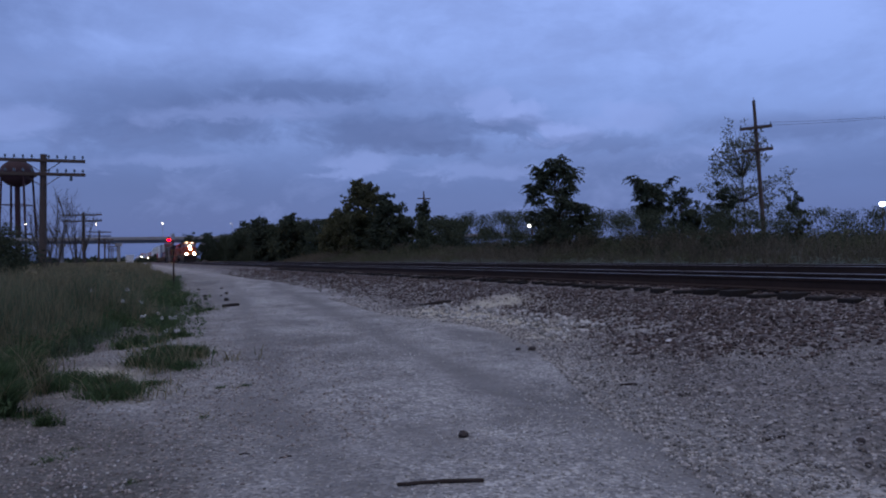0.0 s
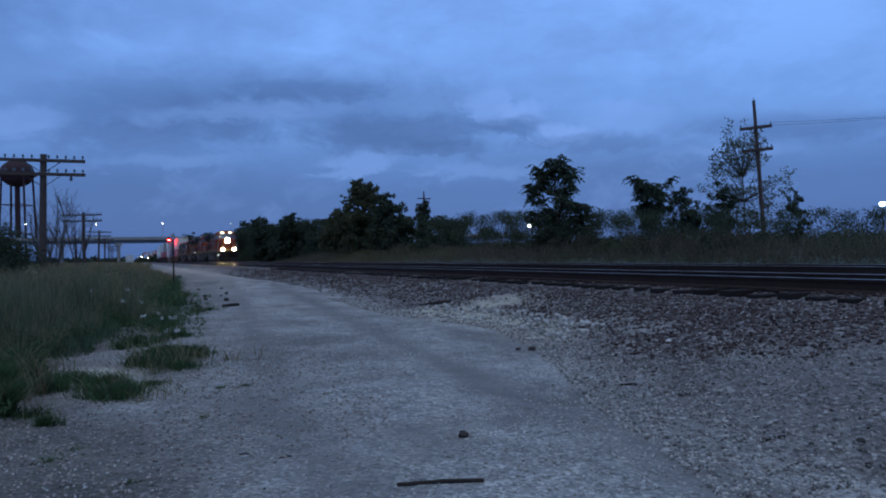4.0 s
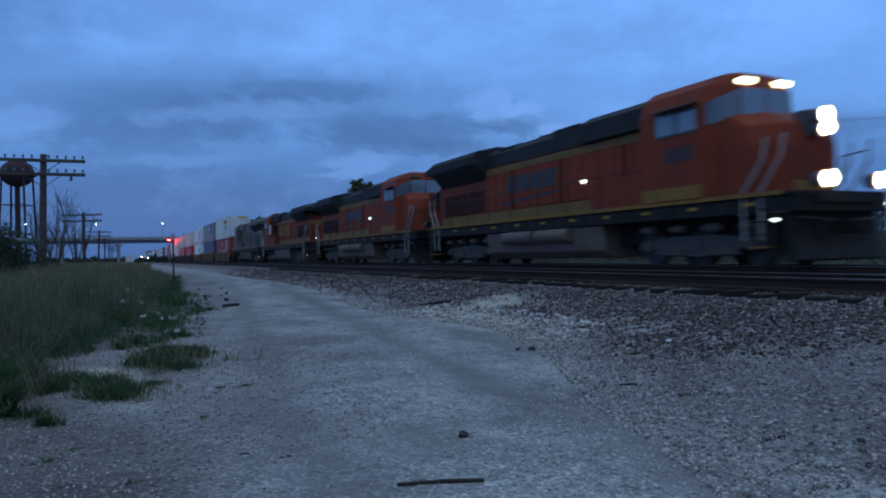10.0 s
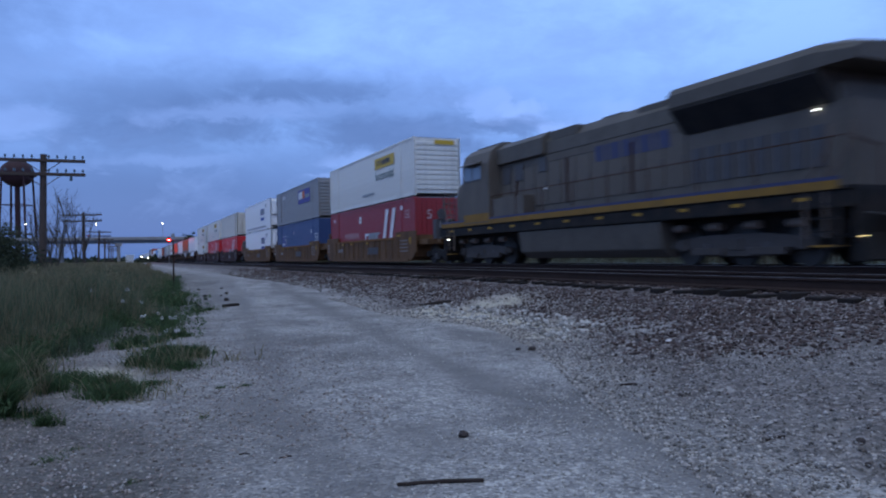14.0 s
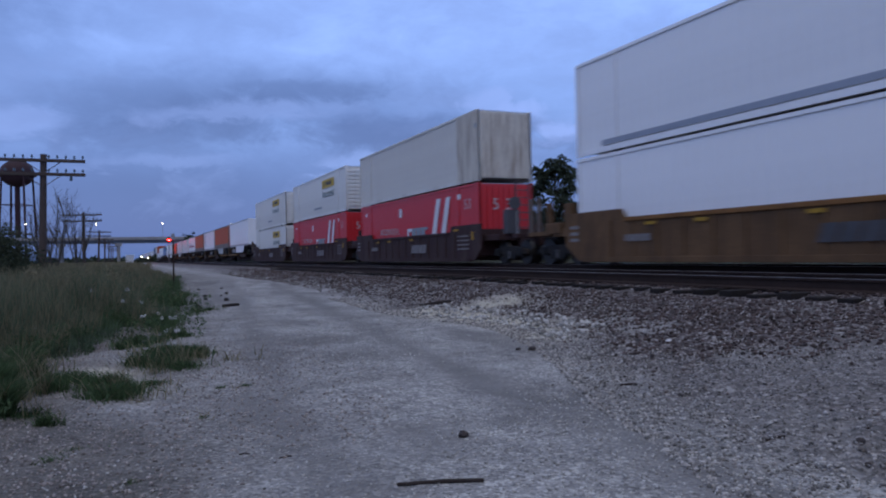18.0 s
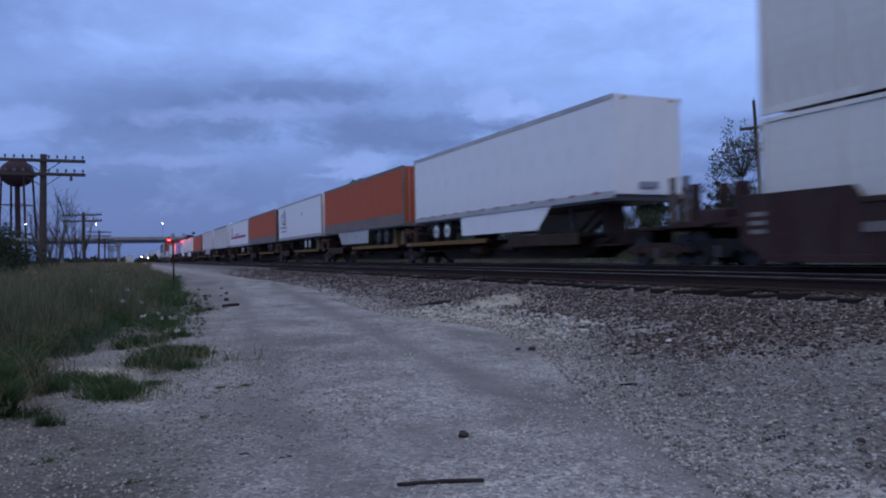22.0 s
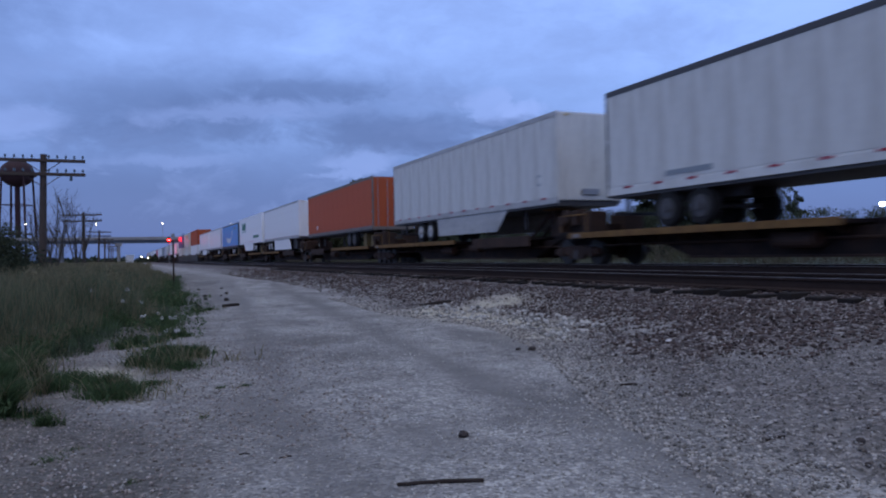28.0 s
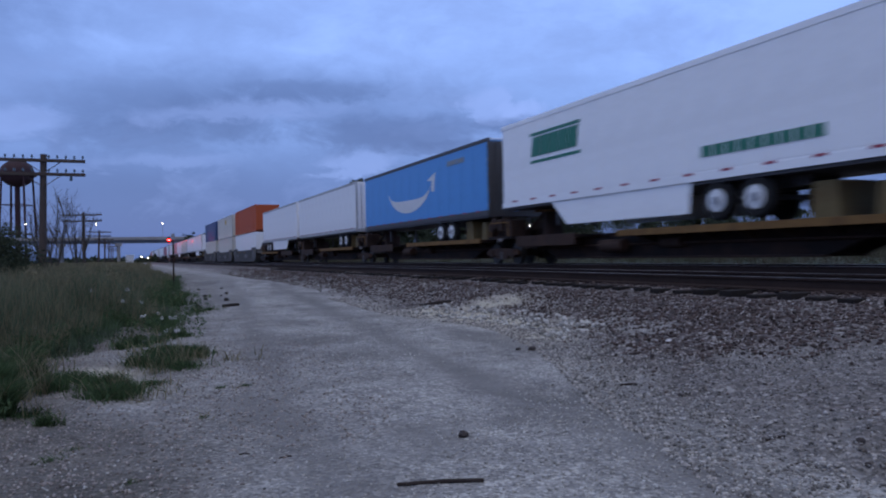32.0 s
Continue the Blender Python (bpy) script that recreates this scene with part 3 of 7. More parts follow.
def ground():
    xs = spread(-2500, -3.0, 9.0, 2500, 0.085, 1.16)
    ys = spread(-700, 1.5, 12.0, 4000, 0.085, 1.035)
    gx, gy = np.meshgrid(xs, ys)
    gz = ground_z(gx, gy)
    nx, ny = len(xs), len(ys)
    co = np.stack([gx.ravel(), gy.ravel(), gz.ravel()], 1)
    i = (np.arange(ny - 1)[:, None] * nx + np.arange(nx - 1)[None, :]).ravel()
    faces = np.stack([i, i + 1, i + nx + 1, i + nx], 1)
    ob = raw("ground", co.tolist(), faces.tolist(), "ground_mix", smooth=True)
    x, y = co[:, 0], co[:, 1]
    ragged = 0.55 * (value_noise(x * 1.3, y * 1.0, 11) - 0.5) + 0.35 * (value_noise(x * 4, y * 4, 12) - 0.5)
    t = toe(y)
    road = np.clip((t + 0.5 + ragged * 1.5 - x) / 0.9, 0, 1) * np.clip((x - grass_edge(y) - 0.05 + ragged * 1.2 + 1.6 * np.clip((6.2 - y) / 1.2, 0, 1)) / 0.6, 0, 1)
    road = road * (1 - 0.7 * np.clip((left_edge(y) + 0.3 - x) / 0.8, 0, 1) * np.clip(value_noise(x * 1.4, y * 1.4, 24) * 1.6 - 0.1, 0.25, 1))
    road = road * (1 - 0.92 * np.clip((0.5 - x + ragged) / 0.8, 0, 1) * np.clip((6.1 - y) / 0.8, 0, 1))
    low = np.clip((dark_from(y) - x + ragged) / 0.7, 0, 1) * np.clip(0.2 + value_noise(x * 1.5, y * 1.1, 16), 0, 1) * 0.5
    road = np.maximum(road, low * np.clip((x - t + 0.4) / 0.4, 0, 1) * np.exp(-np.maximum(y - 6, 0) / 8))
    crumbs = np.clip((value_noise(x * 1.3, y * 0.8, 28) - 0.55) * 3, 0, 0.55) * np.clip((8.0 - x) / 0.8, 0, 1) * (x > t) * np.exp(-np.maximum(y - 14, 0) / 12)
    road = np.maximum(road, crumbs)
    far = np.clip((y - 13) / 12, 0, 1) * np.clip((8.0 - x) / 0.8, 0, 1) * (x > t - 0.5)
    road = np.maximum(road, far * np.clip(0.2 + 0.9 * value_noise(x * 0.8, y * 0.3, 63), 0, 0.8))
    ballast = np.clip((x - t + 0.5 + ragged) / 0.4, 0, 1) * np.clip((18.6 - x + ragged) / 0.6, 0, 1)
    rut = sum(np.exp(-((x - c - 0.115 * y - 0.25 * (value_noise(y * 0.35, y * 0, 18) - 0.5)) / 0.26) ** 2) for c in (0.5, 2.25))
    rut = np.clip(rut * (0.35 + 0.9 * value_noise(x * 0.7, y * 0.5, 17)), 0, 0.9) * np.exp(-np.maximum(y - 30, 0) / 20)
    spots = np.clip((value_noise(x * 1.1, y * 0.7, 22) - 0.62) * 4, 0, 0.8)
    rut = np.maximum(rut, spots * (y < 60))
    for px, py, rx, ry in ((2.98, 5.98, 0.34, 0.20), (3.63, 4.82, 0.20, 0.16), (1.82, 4.6, 0.30, 0.16), (2.43, 4.45, 0.24, 0.22), (1.97, 10.4, 0.30, 0.5), (1.0, 4.9, 0.16, 0.9), (3.0, 3.7, 0.3, 0.35), (2.6, 8.2, 0.5, 0.6)):
        d = ((x - px) / rx) ** 2 + ((y - py) / ry) ** 2
        rut = np.maximum(rut, 0.9 * np.exp(-d) * (0.5 + 0.8 * value_noise(x * 7, y * 7, 41)))
    rut = np.clip(rut, 0, 0.95)
    pale = bare_patch(x, y)
    road = np.maximum(road, pale * (pale > 0.25))
    for name, values in (("road", road), ("ballast", ballast), ("rut", rut), ("pale", pale)):
        a = ob.data.attributes.new(name, "FLOAT", "POINT")
        a.data.foreach_set("value", values.astype(np.float32))
    return tagged(ob, "pale crushed limestone road, dark ballast and weedy verge", "ground", kind="structure")


ground()


# ---- loose stones ----
def stone_shape(seed):
    r = np.random.default_rng(seed)
    bm = bmesh.new()
    bmesh.ops.create_icosphere(bm, subdivisions=1, radius=1)
    squash = np.array([1.0, r.uniform(0.6, 1.0), r.uniform(0.45, 0.8)])
    v = np.array([tuple(a.co) for a in bm.verts]) * squash * r.uniform(0.72, 1.2, (len(bm.verts), 1))
    f = np.array([[a.index for a in q.verts] for q in bm.faces])
    bm.free()
    return v, f


SHAPES = [stone_shape(i) for i in range(8)]


def stones(name, x, y, size, material, label, sink=0.3):
    vs, fs, off = [], [], 0
    z = ground_z(x, y)
    for k in range(len(x)):
        v, f = SHAPES[k % 8]
        a = rng.uniform(0, 6.283)
        c, s = math.cos(a), math.sin(a)
        q = v * size[k]
        q = np.stack([q[:, 0] * c - q[:, 1] * s + x[k], q[:, 0] * s + q[:, 1] * c + y[k], q[:, 2] + z[k] + size[k] * sink], 1)
        vs.append(q)
        fs.append(f + off)
        off += len(v)
    ob = raw(name, np.concatenate(vs).tolist(), np.concatenate(fs).tolist(), material)
    return tagged(ob, label, "stones", kind="stuff")


def scatter_ballast():
    n = 36000
    y = 1.0 + 60 * rng.random(n) ** 2.4
    x = toe(y) - 0.3 + (8.35 - toe(y)) * rng.random(n) ** 0.75
    keep = (x > dark_from(y) + 0.6 * (value_noise(x * 1.6, y * 1.2, 29) - 0.5)) | (rng.random(n) < 0.16 * np.clip((y - 3.5) / 3, 0.15, 1))
    keep &= bare_patch(x, y) < 0.25 + 0.5 * rng.random(n)
    keep &= rng.random(n) < np.clip((62 - y) / 45, 0, 1) * np.clip(0.55 + value_noise(x * 0.9, y * 0.5, 64), 0, 1)
    x, y = x[keep], y[keep]
    stones("ballast_stones", x, y, (0.009 + 0.019 * rng.random(len(x)) ** 1.6) * (1 + 0.025 * y), "ballast", "dark angular ballast stones beside the rails", 0.15)
    n = 30000
    y = 1.2 + 9 * rng.random(n) ** 1.5
    x = toe(y) - 0.9 + (dark_from(y) + 1.0 - toe(y)) * rng.random(n) ** 0.9 + 0.5 * (value_noise(y * 1.7, y * 0, 34) - 0.5)
    keep = rng.random(n) < np.clip((x - toe(y) + 0.6) / 1.0, 0.05, 1)
    x, y = x[keep], y[keep]
    n = len(x)
    stones("grey_stones", x, y, (0.004 + 0.010 * rng.random(n) ** 2) * (1 + 0.02 * y), "grey_stone", "mixed grey and rusty crushed stone on the slope", 0.2)
    n = 34000
    y = 1.5 + 18 * rng.random(n) ** 1.6
    f = rng.random(n) ** 1.5
    x = toe(y) - 0.7 + (8.4 - toe(y)) * f
    # pale stones thin out towards the rails, partly for the train's shade there
    keep = 0.7 * value_noise(x * 0.9, y * 0.6, 27) + 0.4 * value_noise(x * 2.6, y * 2.2, 43) + 0.3 * rng.random(n) > 0.45 + 0.46 * f
    keep &= rng.random(n) > np.clip((6.5 - y) / 3, 0, 1) * np.clip((x - toe(y)) / 1.5, 0, 0.7)
    stones("pale_ballast", x[keep], y[keep], (0.005 + 0.013 * rng.random(int(keep.sum())) ** 2) * (1 + 0.03 * y[keep]), "slope_stone", "pale stones mixed into the dark ballast", 0.2)
    n = 5200
    y = 1.5 + 36 * rng.random(n) ** 1.5
    x = rng.uniform(8.4, 10.2, n)
    stones("crib_stones", x, y, rng.uniform(0.02, 0.042, n), "ballast", "ballast stones between the wooden ties")


def scatter_pebbles():
    n = 20000
    y = 2.0 + 11 * rng.random(n) ** 1.7
    x = grass_edge(y) - 0.2 + (toe(y) - grass_edge(y) + 0.3) * rng.random(n)
    keep = value_noise(x * 0.8, y * 0.5, 21) + rng.random(n) * 0.6 - 0.25 * (x < left_edge(y) + 0.1) > 0.72
    x = np.where(rng.random(n) < 0.12, x - 0.9 * np.clip((6 - y) / 2, 0, 1), x)
    x, y = x[keep], y[keep]
    stones("road_pebbles", x, y, rng.uniform(0.004, 0.012, len(x)), "pebble", "pale limestone pebbles on the road", 0.2)
    n = 60000
    y = 2.2 + 15 * rng.random(n) ** 2.2
    u = rng.random(n)
    x = grass_edge(y) - 0.9 - 0.6 * np.clip((6.3 - y) / 1.5, 0, 1) + (left_edge(y) + 2.5 - grass_edge(y)) * u
    keep = rng.random(n) < np.clip(1.25 - u * 1.25 + 0.9 * (value_noise(x * 1.1, y * 0.8, 33) - 0.5), 0, 1) * np.clip((17 - y) / 8, 0, 1)
    x, y = x[keep], y[keep]
    stones("verge_gravel", x, y, 0.004 + 0.011 * rng.random(len(x)) ** 2, "verge_stone", "mixed brown and grey gravel along the verge", 0.2)
    n = 500
    y = 8 + 6 * rng.random(n)
    x = toe(y) - 0.2 + rng.random(n) * 0.9
    stones("pale_rubble", x, y, rng.uniform(0.02, 0.055, n), "pebble", "pale rubble spilled at the foot of the ballast")


scatter_ballast()
scatter_pebbles()


# ---- tracks ----
def rail_profile(c, z):
    p = [(-0.07, -0.185), (0.07, -0.185), (0.07, -0.17), (0.012, -0.145), (0.010, -0.045), (0.037, -0.035), (0.037, -0.004),
         (-0.037, -0.004), (-0.037, -0.035), (-0.010, -0.045), (-0.012, -0.145), (-0.07, -0.17)]
    return [(c + a, z + b) for a, b in p]


TIE_STEP = 0.512


def track(cx, name, label, first, last, picked):
    top = tagged(new(name), label, "railway track", kind="structure")
    for side in (-1, 1):
        r = part("rail", prism(rail_profile(cx + side * 0.755, RAIL), -500, 1200, "y"), "rail_steel", top, "rusty rail web with a worn shiny head")
        part("rail_head", box(cx + side * 0.755 - 0.034, cx + side * 0.755 + 0.034, -500, 1200, RAIL - 0.006, RAIL + 0.001), "rail_head", r, "polished running surface")
    zt = RAIL - 0.19
    tie = bpy.data.meshes.new("tie")
    bm = box(-1.3, 1.3, -0.115, 0.115, -0.18, 0.0, 0.012)
    bm.to_mesh(tie)
    bm.free()
    tie.materials.append(MATS["tie_wood"])
    plate = bpy.data.meshes.new("tie_plate")
    bm = box(-0.17, 0.17, -0.09, 0.09, 0.0, 0.018)
    bm.to_mesh(plate)
    bm.free()
    plate.materials.append(MATS["rail_steel"])
    vs, fs = [], []
    for k in range(int(first / TIE_STEP), int(last / TIE_STEP)):
        y = k * TIE_STEP + random.uniform(-0.05, 0.05)
        dx, turn, dz = random.uniform(-0.09, 0.07), random.uniform(-0.03, 0.03), random.uniform(-0.045, 0.004)
        if picked[0] <= y <= picked[1]:
            o = new("tie", tie)
            o.parent = top
            o.matrix_basis = Matrix.Translation((cx + dx, y, zt + dz)) @ Matrix.Rotation(turn, 4, "Z")
            for side in (-1, 1):
                q = new("tie_plate", plate)
                q.parent = top
                q.matrix_basis = Matrix.Translation((cx + side * 0.755, y, zt - 0.012))
        else:
            b = len(vs)
            for sx, sy, sz in itertools.product((-1.3, 1.3), (-0.115, 0.115), (-0.18, 0)):
                vs.append((cx + dx + sx, y + sy, zt + dz + sz))
            fs += [(b + i for i in q) for q in ((0, 1, 3, 2), (4, 6, 7, 5), (0, 4, 5, 1), (2, 3, 7, 6), (1, 5, 7, 3), (0, 2, 6, 4))]
    tagged(raw("ties", vs, [tuple(q) for q in fs], "tie_wood", top), "weathered wooden ties", kind="stuff")



track(SIDING_X, "track_1", "siding track with dark wooden ties on ballast", -60, 330, (1.5, 45))
track(TRAIN_X, "track_2", "main track with worn rails on ballast", -60, 330, (6.0, 20))


# ---- plants ----
def blades(name, x, y, h, lean, material, label, width=0.008, category="grass"):
    """Bent grass blades of three cross bars."""
    n = len(x)
    z = ground_z(x, y) - 0.02
    a = rng.uniform(0, 6.283, n)
    b = rng.uniform(0, 6.283, n)
    w = width * rng.uniform(0.7, 1.4, n) * (1 + np.hypot(x, y) * 0.05)
    lx, ly = np.cos(b) * lean * h, np.sin(b) * lean * h
    wx, wy = np.cos(a) * w, np.sin(a) * w
    rows = []
    for k, (up, out, wide) in enumerate(((0, 0, 1), (0.55, 0.3, 0.8), (1.0, 1.0, 0))):
        for s in ((-1, 1) if wide else (0,)):
            rows.append(np.stack([x + lx * out + s * wx * wide, y + ly * out + s * wy * wide, z + h * up], 1))
    co = np.stack(rows, 1).reshape(-1, 3)
    i = np.arange(n) * 5
    faces = [q for k in i.tolist() for q in ((k, k + 1, k + 3, k + 2), (k + 2, k + 3, k + 4))]
    return tagged(raw(name, co.tolist(), faces, material), label, category, kind="stuff")


def grass_field():
    def field(n, far, lo, hi):
        y = lo + (far - lo) * rng.random(n) ** 1.5
        edge = grass_edge(y) + 0.8 * (value_noise(y * 0.9, y * 0 + 3, 31) - 0.5)
        x = edge - (0.2 + hi * (0.25 + y / far)) * rng.random(n) ** 1.2
        return x, y, np.clip((edge - x) / (0.7 + 0.05 * y), 0.16, 1)
    x, y, near = field(62000, 60, 5.4, 13)
    near = near * np.clip((y - 3.4) / 6, 0.2, 1)
    blades("tall_grass", x, y, (0.4 + 0.55 * rng.random(len(x))) * near ** 0.7, rng.uniform(0.1, 0.5, len(x)), "grass_green", "tall dark green grass beside the road", 0.0032)
    x, y, near = field(40000, 70, 9, 14)
    x = x - 0.3
    blades("dry_grass", x, y, (0.6 + 0.5 * rng.random(len(x))) * near ** 0.5, rng.uniform(0.05, 0.35, len(x)), "grass_tan", "tall tan seeding grass above the green", 0.0032)
    n = 9000
    y = 60 + 240 * rng.random(n) ** 1.4
    x = 2.0 - 45 * rng.random(n) ** 1.3
    blades("far_grass", x, y, 0.6 + 0.45 * rng.random(n), rng.uniform(0.1, 0.4, n), "grass_tan", "dry grass running on beside the poles", 0.012)


grass_field()


def tuft(x, y, r, n, h, name="weed_tuft", material="grass_green", label="low green weeds at the road's edge"):
    k = max(3, int(9 * r / 0.5))
    cx, cy = x + rng.normal(0, r * 0.55, k), y + rng.normal(0, r * 0.9, k)
    cr, ch = r * rng.uniform(0.12, 0.42, k), rng.uniform(0.4, 1.4, k)
    pick = rng.integers(0, k, n)
    a, d = rng.uniform(0, 6.283, n), np.abs(rng.normal(0, 1.1, n)) * cr[pick]
    return blades(name, cx[pick] + np.cos(a) * d, cy[pick] + np.sin(a) * d, h * ch[pick] * (0.3 + rng.random(n)), rng.uniform(0.3, 1.1, n), material, label, 0.0034, "weeds")


for x, y, r, n, h in ((0.48, 8.8, 0.40, 3000, 0.20), (0.78, 9.2, 0.26, 1000, 0.14), (-0.12, 6.75, 0.32, 1900, 0.17), (-0.5, 7.4, 0.3, 900, 0.18), (0.18, 6.95, 0.2, 450, 0.08), (-0.7, 6.2, 0.25, 700, 0.14), (0.44, 5.5, 0.14, 190, 0.06), (0.82, 6.7, 0.13, 190, 0.05),
                      (0.02, 3.95, 0.14, 300, 0.04), (-0.45, 4.9, 0.2, 160, 0.05), (0.55, 11.4, 0.4, 900, 0.18), (0.30, 14.0, 0.6, 1500, 0.32), (1.65, 17.0, 0.45, 250, 0.16), (1.5, 3.66, 0.16, 120, 0.02),
                      (0.9, 19.5, 0.6, 900, 0.35), (1.1, 23.5, 0.7, 700, 0.35), (1.0, 3.9, 0.08, 40, 0.03), (0.1, 10.4, 0.3, 500, 0.18),
                      (-0.98, 8.2, 0.26, 1500, 0.42), (-0.95, 7.1, 0.20, 1300, 0.40), (-0.86, 6.3, 0.12, 700, 0.30)):
    tuft(x, y, r, n * 2, h * 0.6, "weed_tuft", "grass_fresh", "low fresh green weeds at the road's edge")
    tuft(x, y, r * 1.2, n // 14, h, "dry_tuft", "grass_tan", "dry tan blades among the green weeds")


def umbel(x, y, h, r):
    """A white flower head on a thin stem."""
    top = thing("wild_carrot", "white flat-topped flower on a thin green stem", "flower", "wild flowers", Matrix.Translation((x, y, float(ground_z(x, y)))))
    lean = Vector((random.uniform(-0.1, 0.1), random.uniform(-0.05, 0.05), h))
    part("stem", rod((0, 0, 0), lean, 0.004, 0.003, 5), "grass_green", top)
    bm = bmesh.new()
    for _ in range(16):
        a, d = random.uniform(0, 6.28), r * math.sqrt(random.random())
        bmesh.ops.create_icosphere(bm, subdivisions=1, radius=r * random.uniform(0.22, 0.38), matrix=Matrix.Translation(lean + Vector((math.cos(a) * d, math.sin(a) * d, random.uniform(-0.03, 0.02)))))
    part("flower_head", bm, "flower_white", top)


for x, y, h, r in ((-1.16, 11.0, 0.22, 0.055), (0.35, 13.2, 0.22, 0.06), (0.60, 15.0, 0.16, 0.07), (0.55, 11.6, 0.10, 0.05), (0.2, 15.6, 0.3, 0.05), (0.45, 12.4, 0.25, 0.05),
                   (0.75, 12.9, 0.2, 0.05), (-0.1, 13.6, 0.45, 0.05), (0.0, 16.5, 0.5, 0.05), (0.68, 10.9, 0.15, 0.05), (-0.5, 15, 0.55, 0.05), (0.72, 13.8, 0.14, 0.07), (0.85, 12.2, 0.10, 0.06), (0.5, 14.4, 0.18, 0.07)):
    umbel(x, y, h, r * random.uniform(0.5, 0.85))


def leaf_cloud(spots, per, size, flat=0.5):
    """Leaf blades about the spots (x, y, z, radius)."""
    vs, fs = [], []
    for (x, y, z, r) in spots:
        n = max(6, int(per * r * r))
        d = rng.normal(size=(n, 3))
        d /= np.linalg.norm(d, axis=1)[:, None]
        c = np.array([x, y, z]) + d * (r * rng.random((n, 1)) ** 0.45) * np.array([1, 1, 0.75])
        u = rng.normal(size=(n, 3))
        u /= np.linalg.norm(u, axis=1)[:, None]
        w = np.cross(u, rng.normal(size=(n, 3)))
        w /= np.linalg.norm(w, axis=1)[:, None] + 1e-6
        s = size * rng.uniform(0.6, 1.4, (n, 1))
        b = len(vs)
        quad = np.stack([c - u * s, c + w * s * flat, c + u * s, c - w * s * flat], 1).reshape(-1, 3)
        vs.extend(quad.tolist())
        fs.extend([(b + 4 * k, b + 4 * k + 1, b + 4 * k + 2, b + 4 * k + 3) for k in range(n)])
    return vs, fs


def verge_weeds():
    """Broad-leaved weeds that break the edge of the tall grass."""
    spots = []
    for _ in range(150):
        y = 8.5 + 26 * rng.random() ** 1.3
        x = float(grass_edge(y)) - 0.9 + 1.25 * rng.random() ** 0.8 - 0.4 * (y < 11)
        h = rng.uniform(0.12, 0.42) * min(1.0, 0.45 + y / 30)
        spots.append((x, y, float(ground_z(x, y)) + h * 0.6, h * rng.uniform(0.5, 0.8)))
    for _ in range(70):
        y = 5.2 + 3.2 * rng.random()
        x = -0.62 - 0.9 * rng.random() ** 0.8 - 0.25 * abs(y - 6.4)
        h = rng.uniform(0.12, 0.34)
        spots.append((x, y, float(ground_z(x, y)) + h * 0.6, h * rng.uniform(0.35, 0.6)))
    for _ in range(110):
        y = 9 + 15 * rng.random() ** 1.2
        a, b = float(grass_edge(y)), float(left_edge(y))
        x = a + (b - a - 0.35) * rng.random()
        h = rng.uniform(0.05, 0.20)
        spots.append((x, y, float(ground_z(x, y)) + h * 0.5, h * rng.uniform(0.4, 0.9)))
    vs, fs = leaf_cloud(spots, 2600, 0.022, 0.4)
    tagged(raw("verge_weeds", vs, fs, "grass_fresh"), "broad-leaved green weeds at the edge of the grass", "weeds", kind="stuff")
    spots = []
    for _ in range(120):
        y = 14 + 40 * rng.random() ** 1.4
        x = float(grass_edge(y)) - 0.8 - (1.5 + 0.13 * y) * rng.random()
        spots.append((x, y, float(ground_z(x, y)) + rng.uniform(0.55, 0.95), rng.uniform(0.12, 0.3)))
    vs, fs = leaf_cloud(spots, 1500, 0.03, 0.5)
    tagged(raw("seed_heads", vs, fs, "grass_tan"), "loose tan seed heads over the tall grass", "weeds", kind="stuff")


verge_weeds()


def leaf_quads(c, u, w, size, flat):
    """Leaf blades at the points c, along u and across w."""
    n = len(c)
    s = size * rng.uniform(0.6, 1.4, (n, 1))
    co = np.stack([c - u * s, c + w * s * flat, c + u * s, c - w * s * flat], 1).reshape(-1, 3)
    i = np.arange(n)[:, None] * 4 + np.arange(4)[None, :]
    return co.tolist(), i.tolist()


def unit(v):
    return v / (np.linalg.norm(v, axis=1)[:, None] + 1e-9)


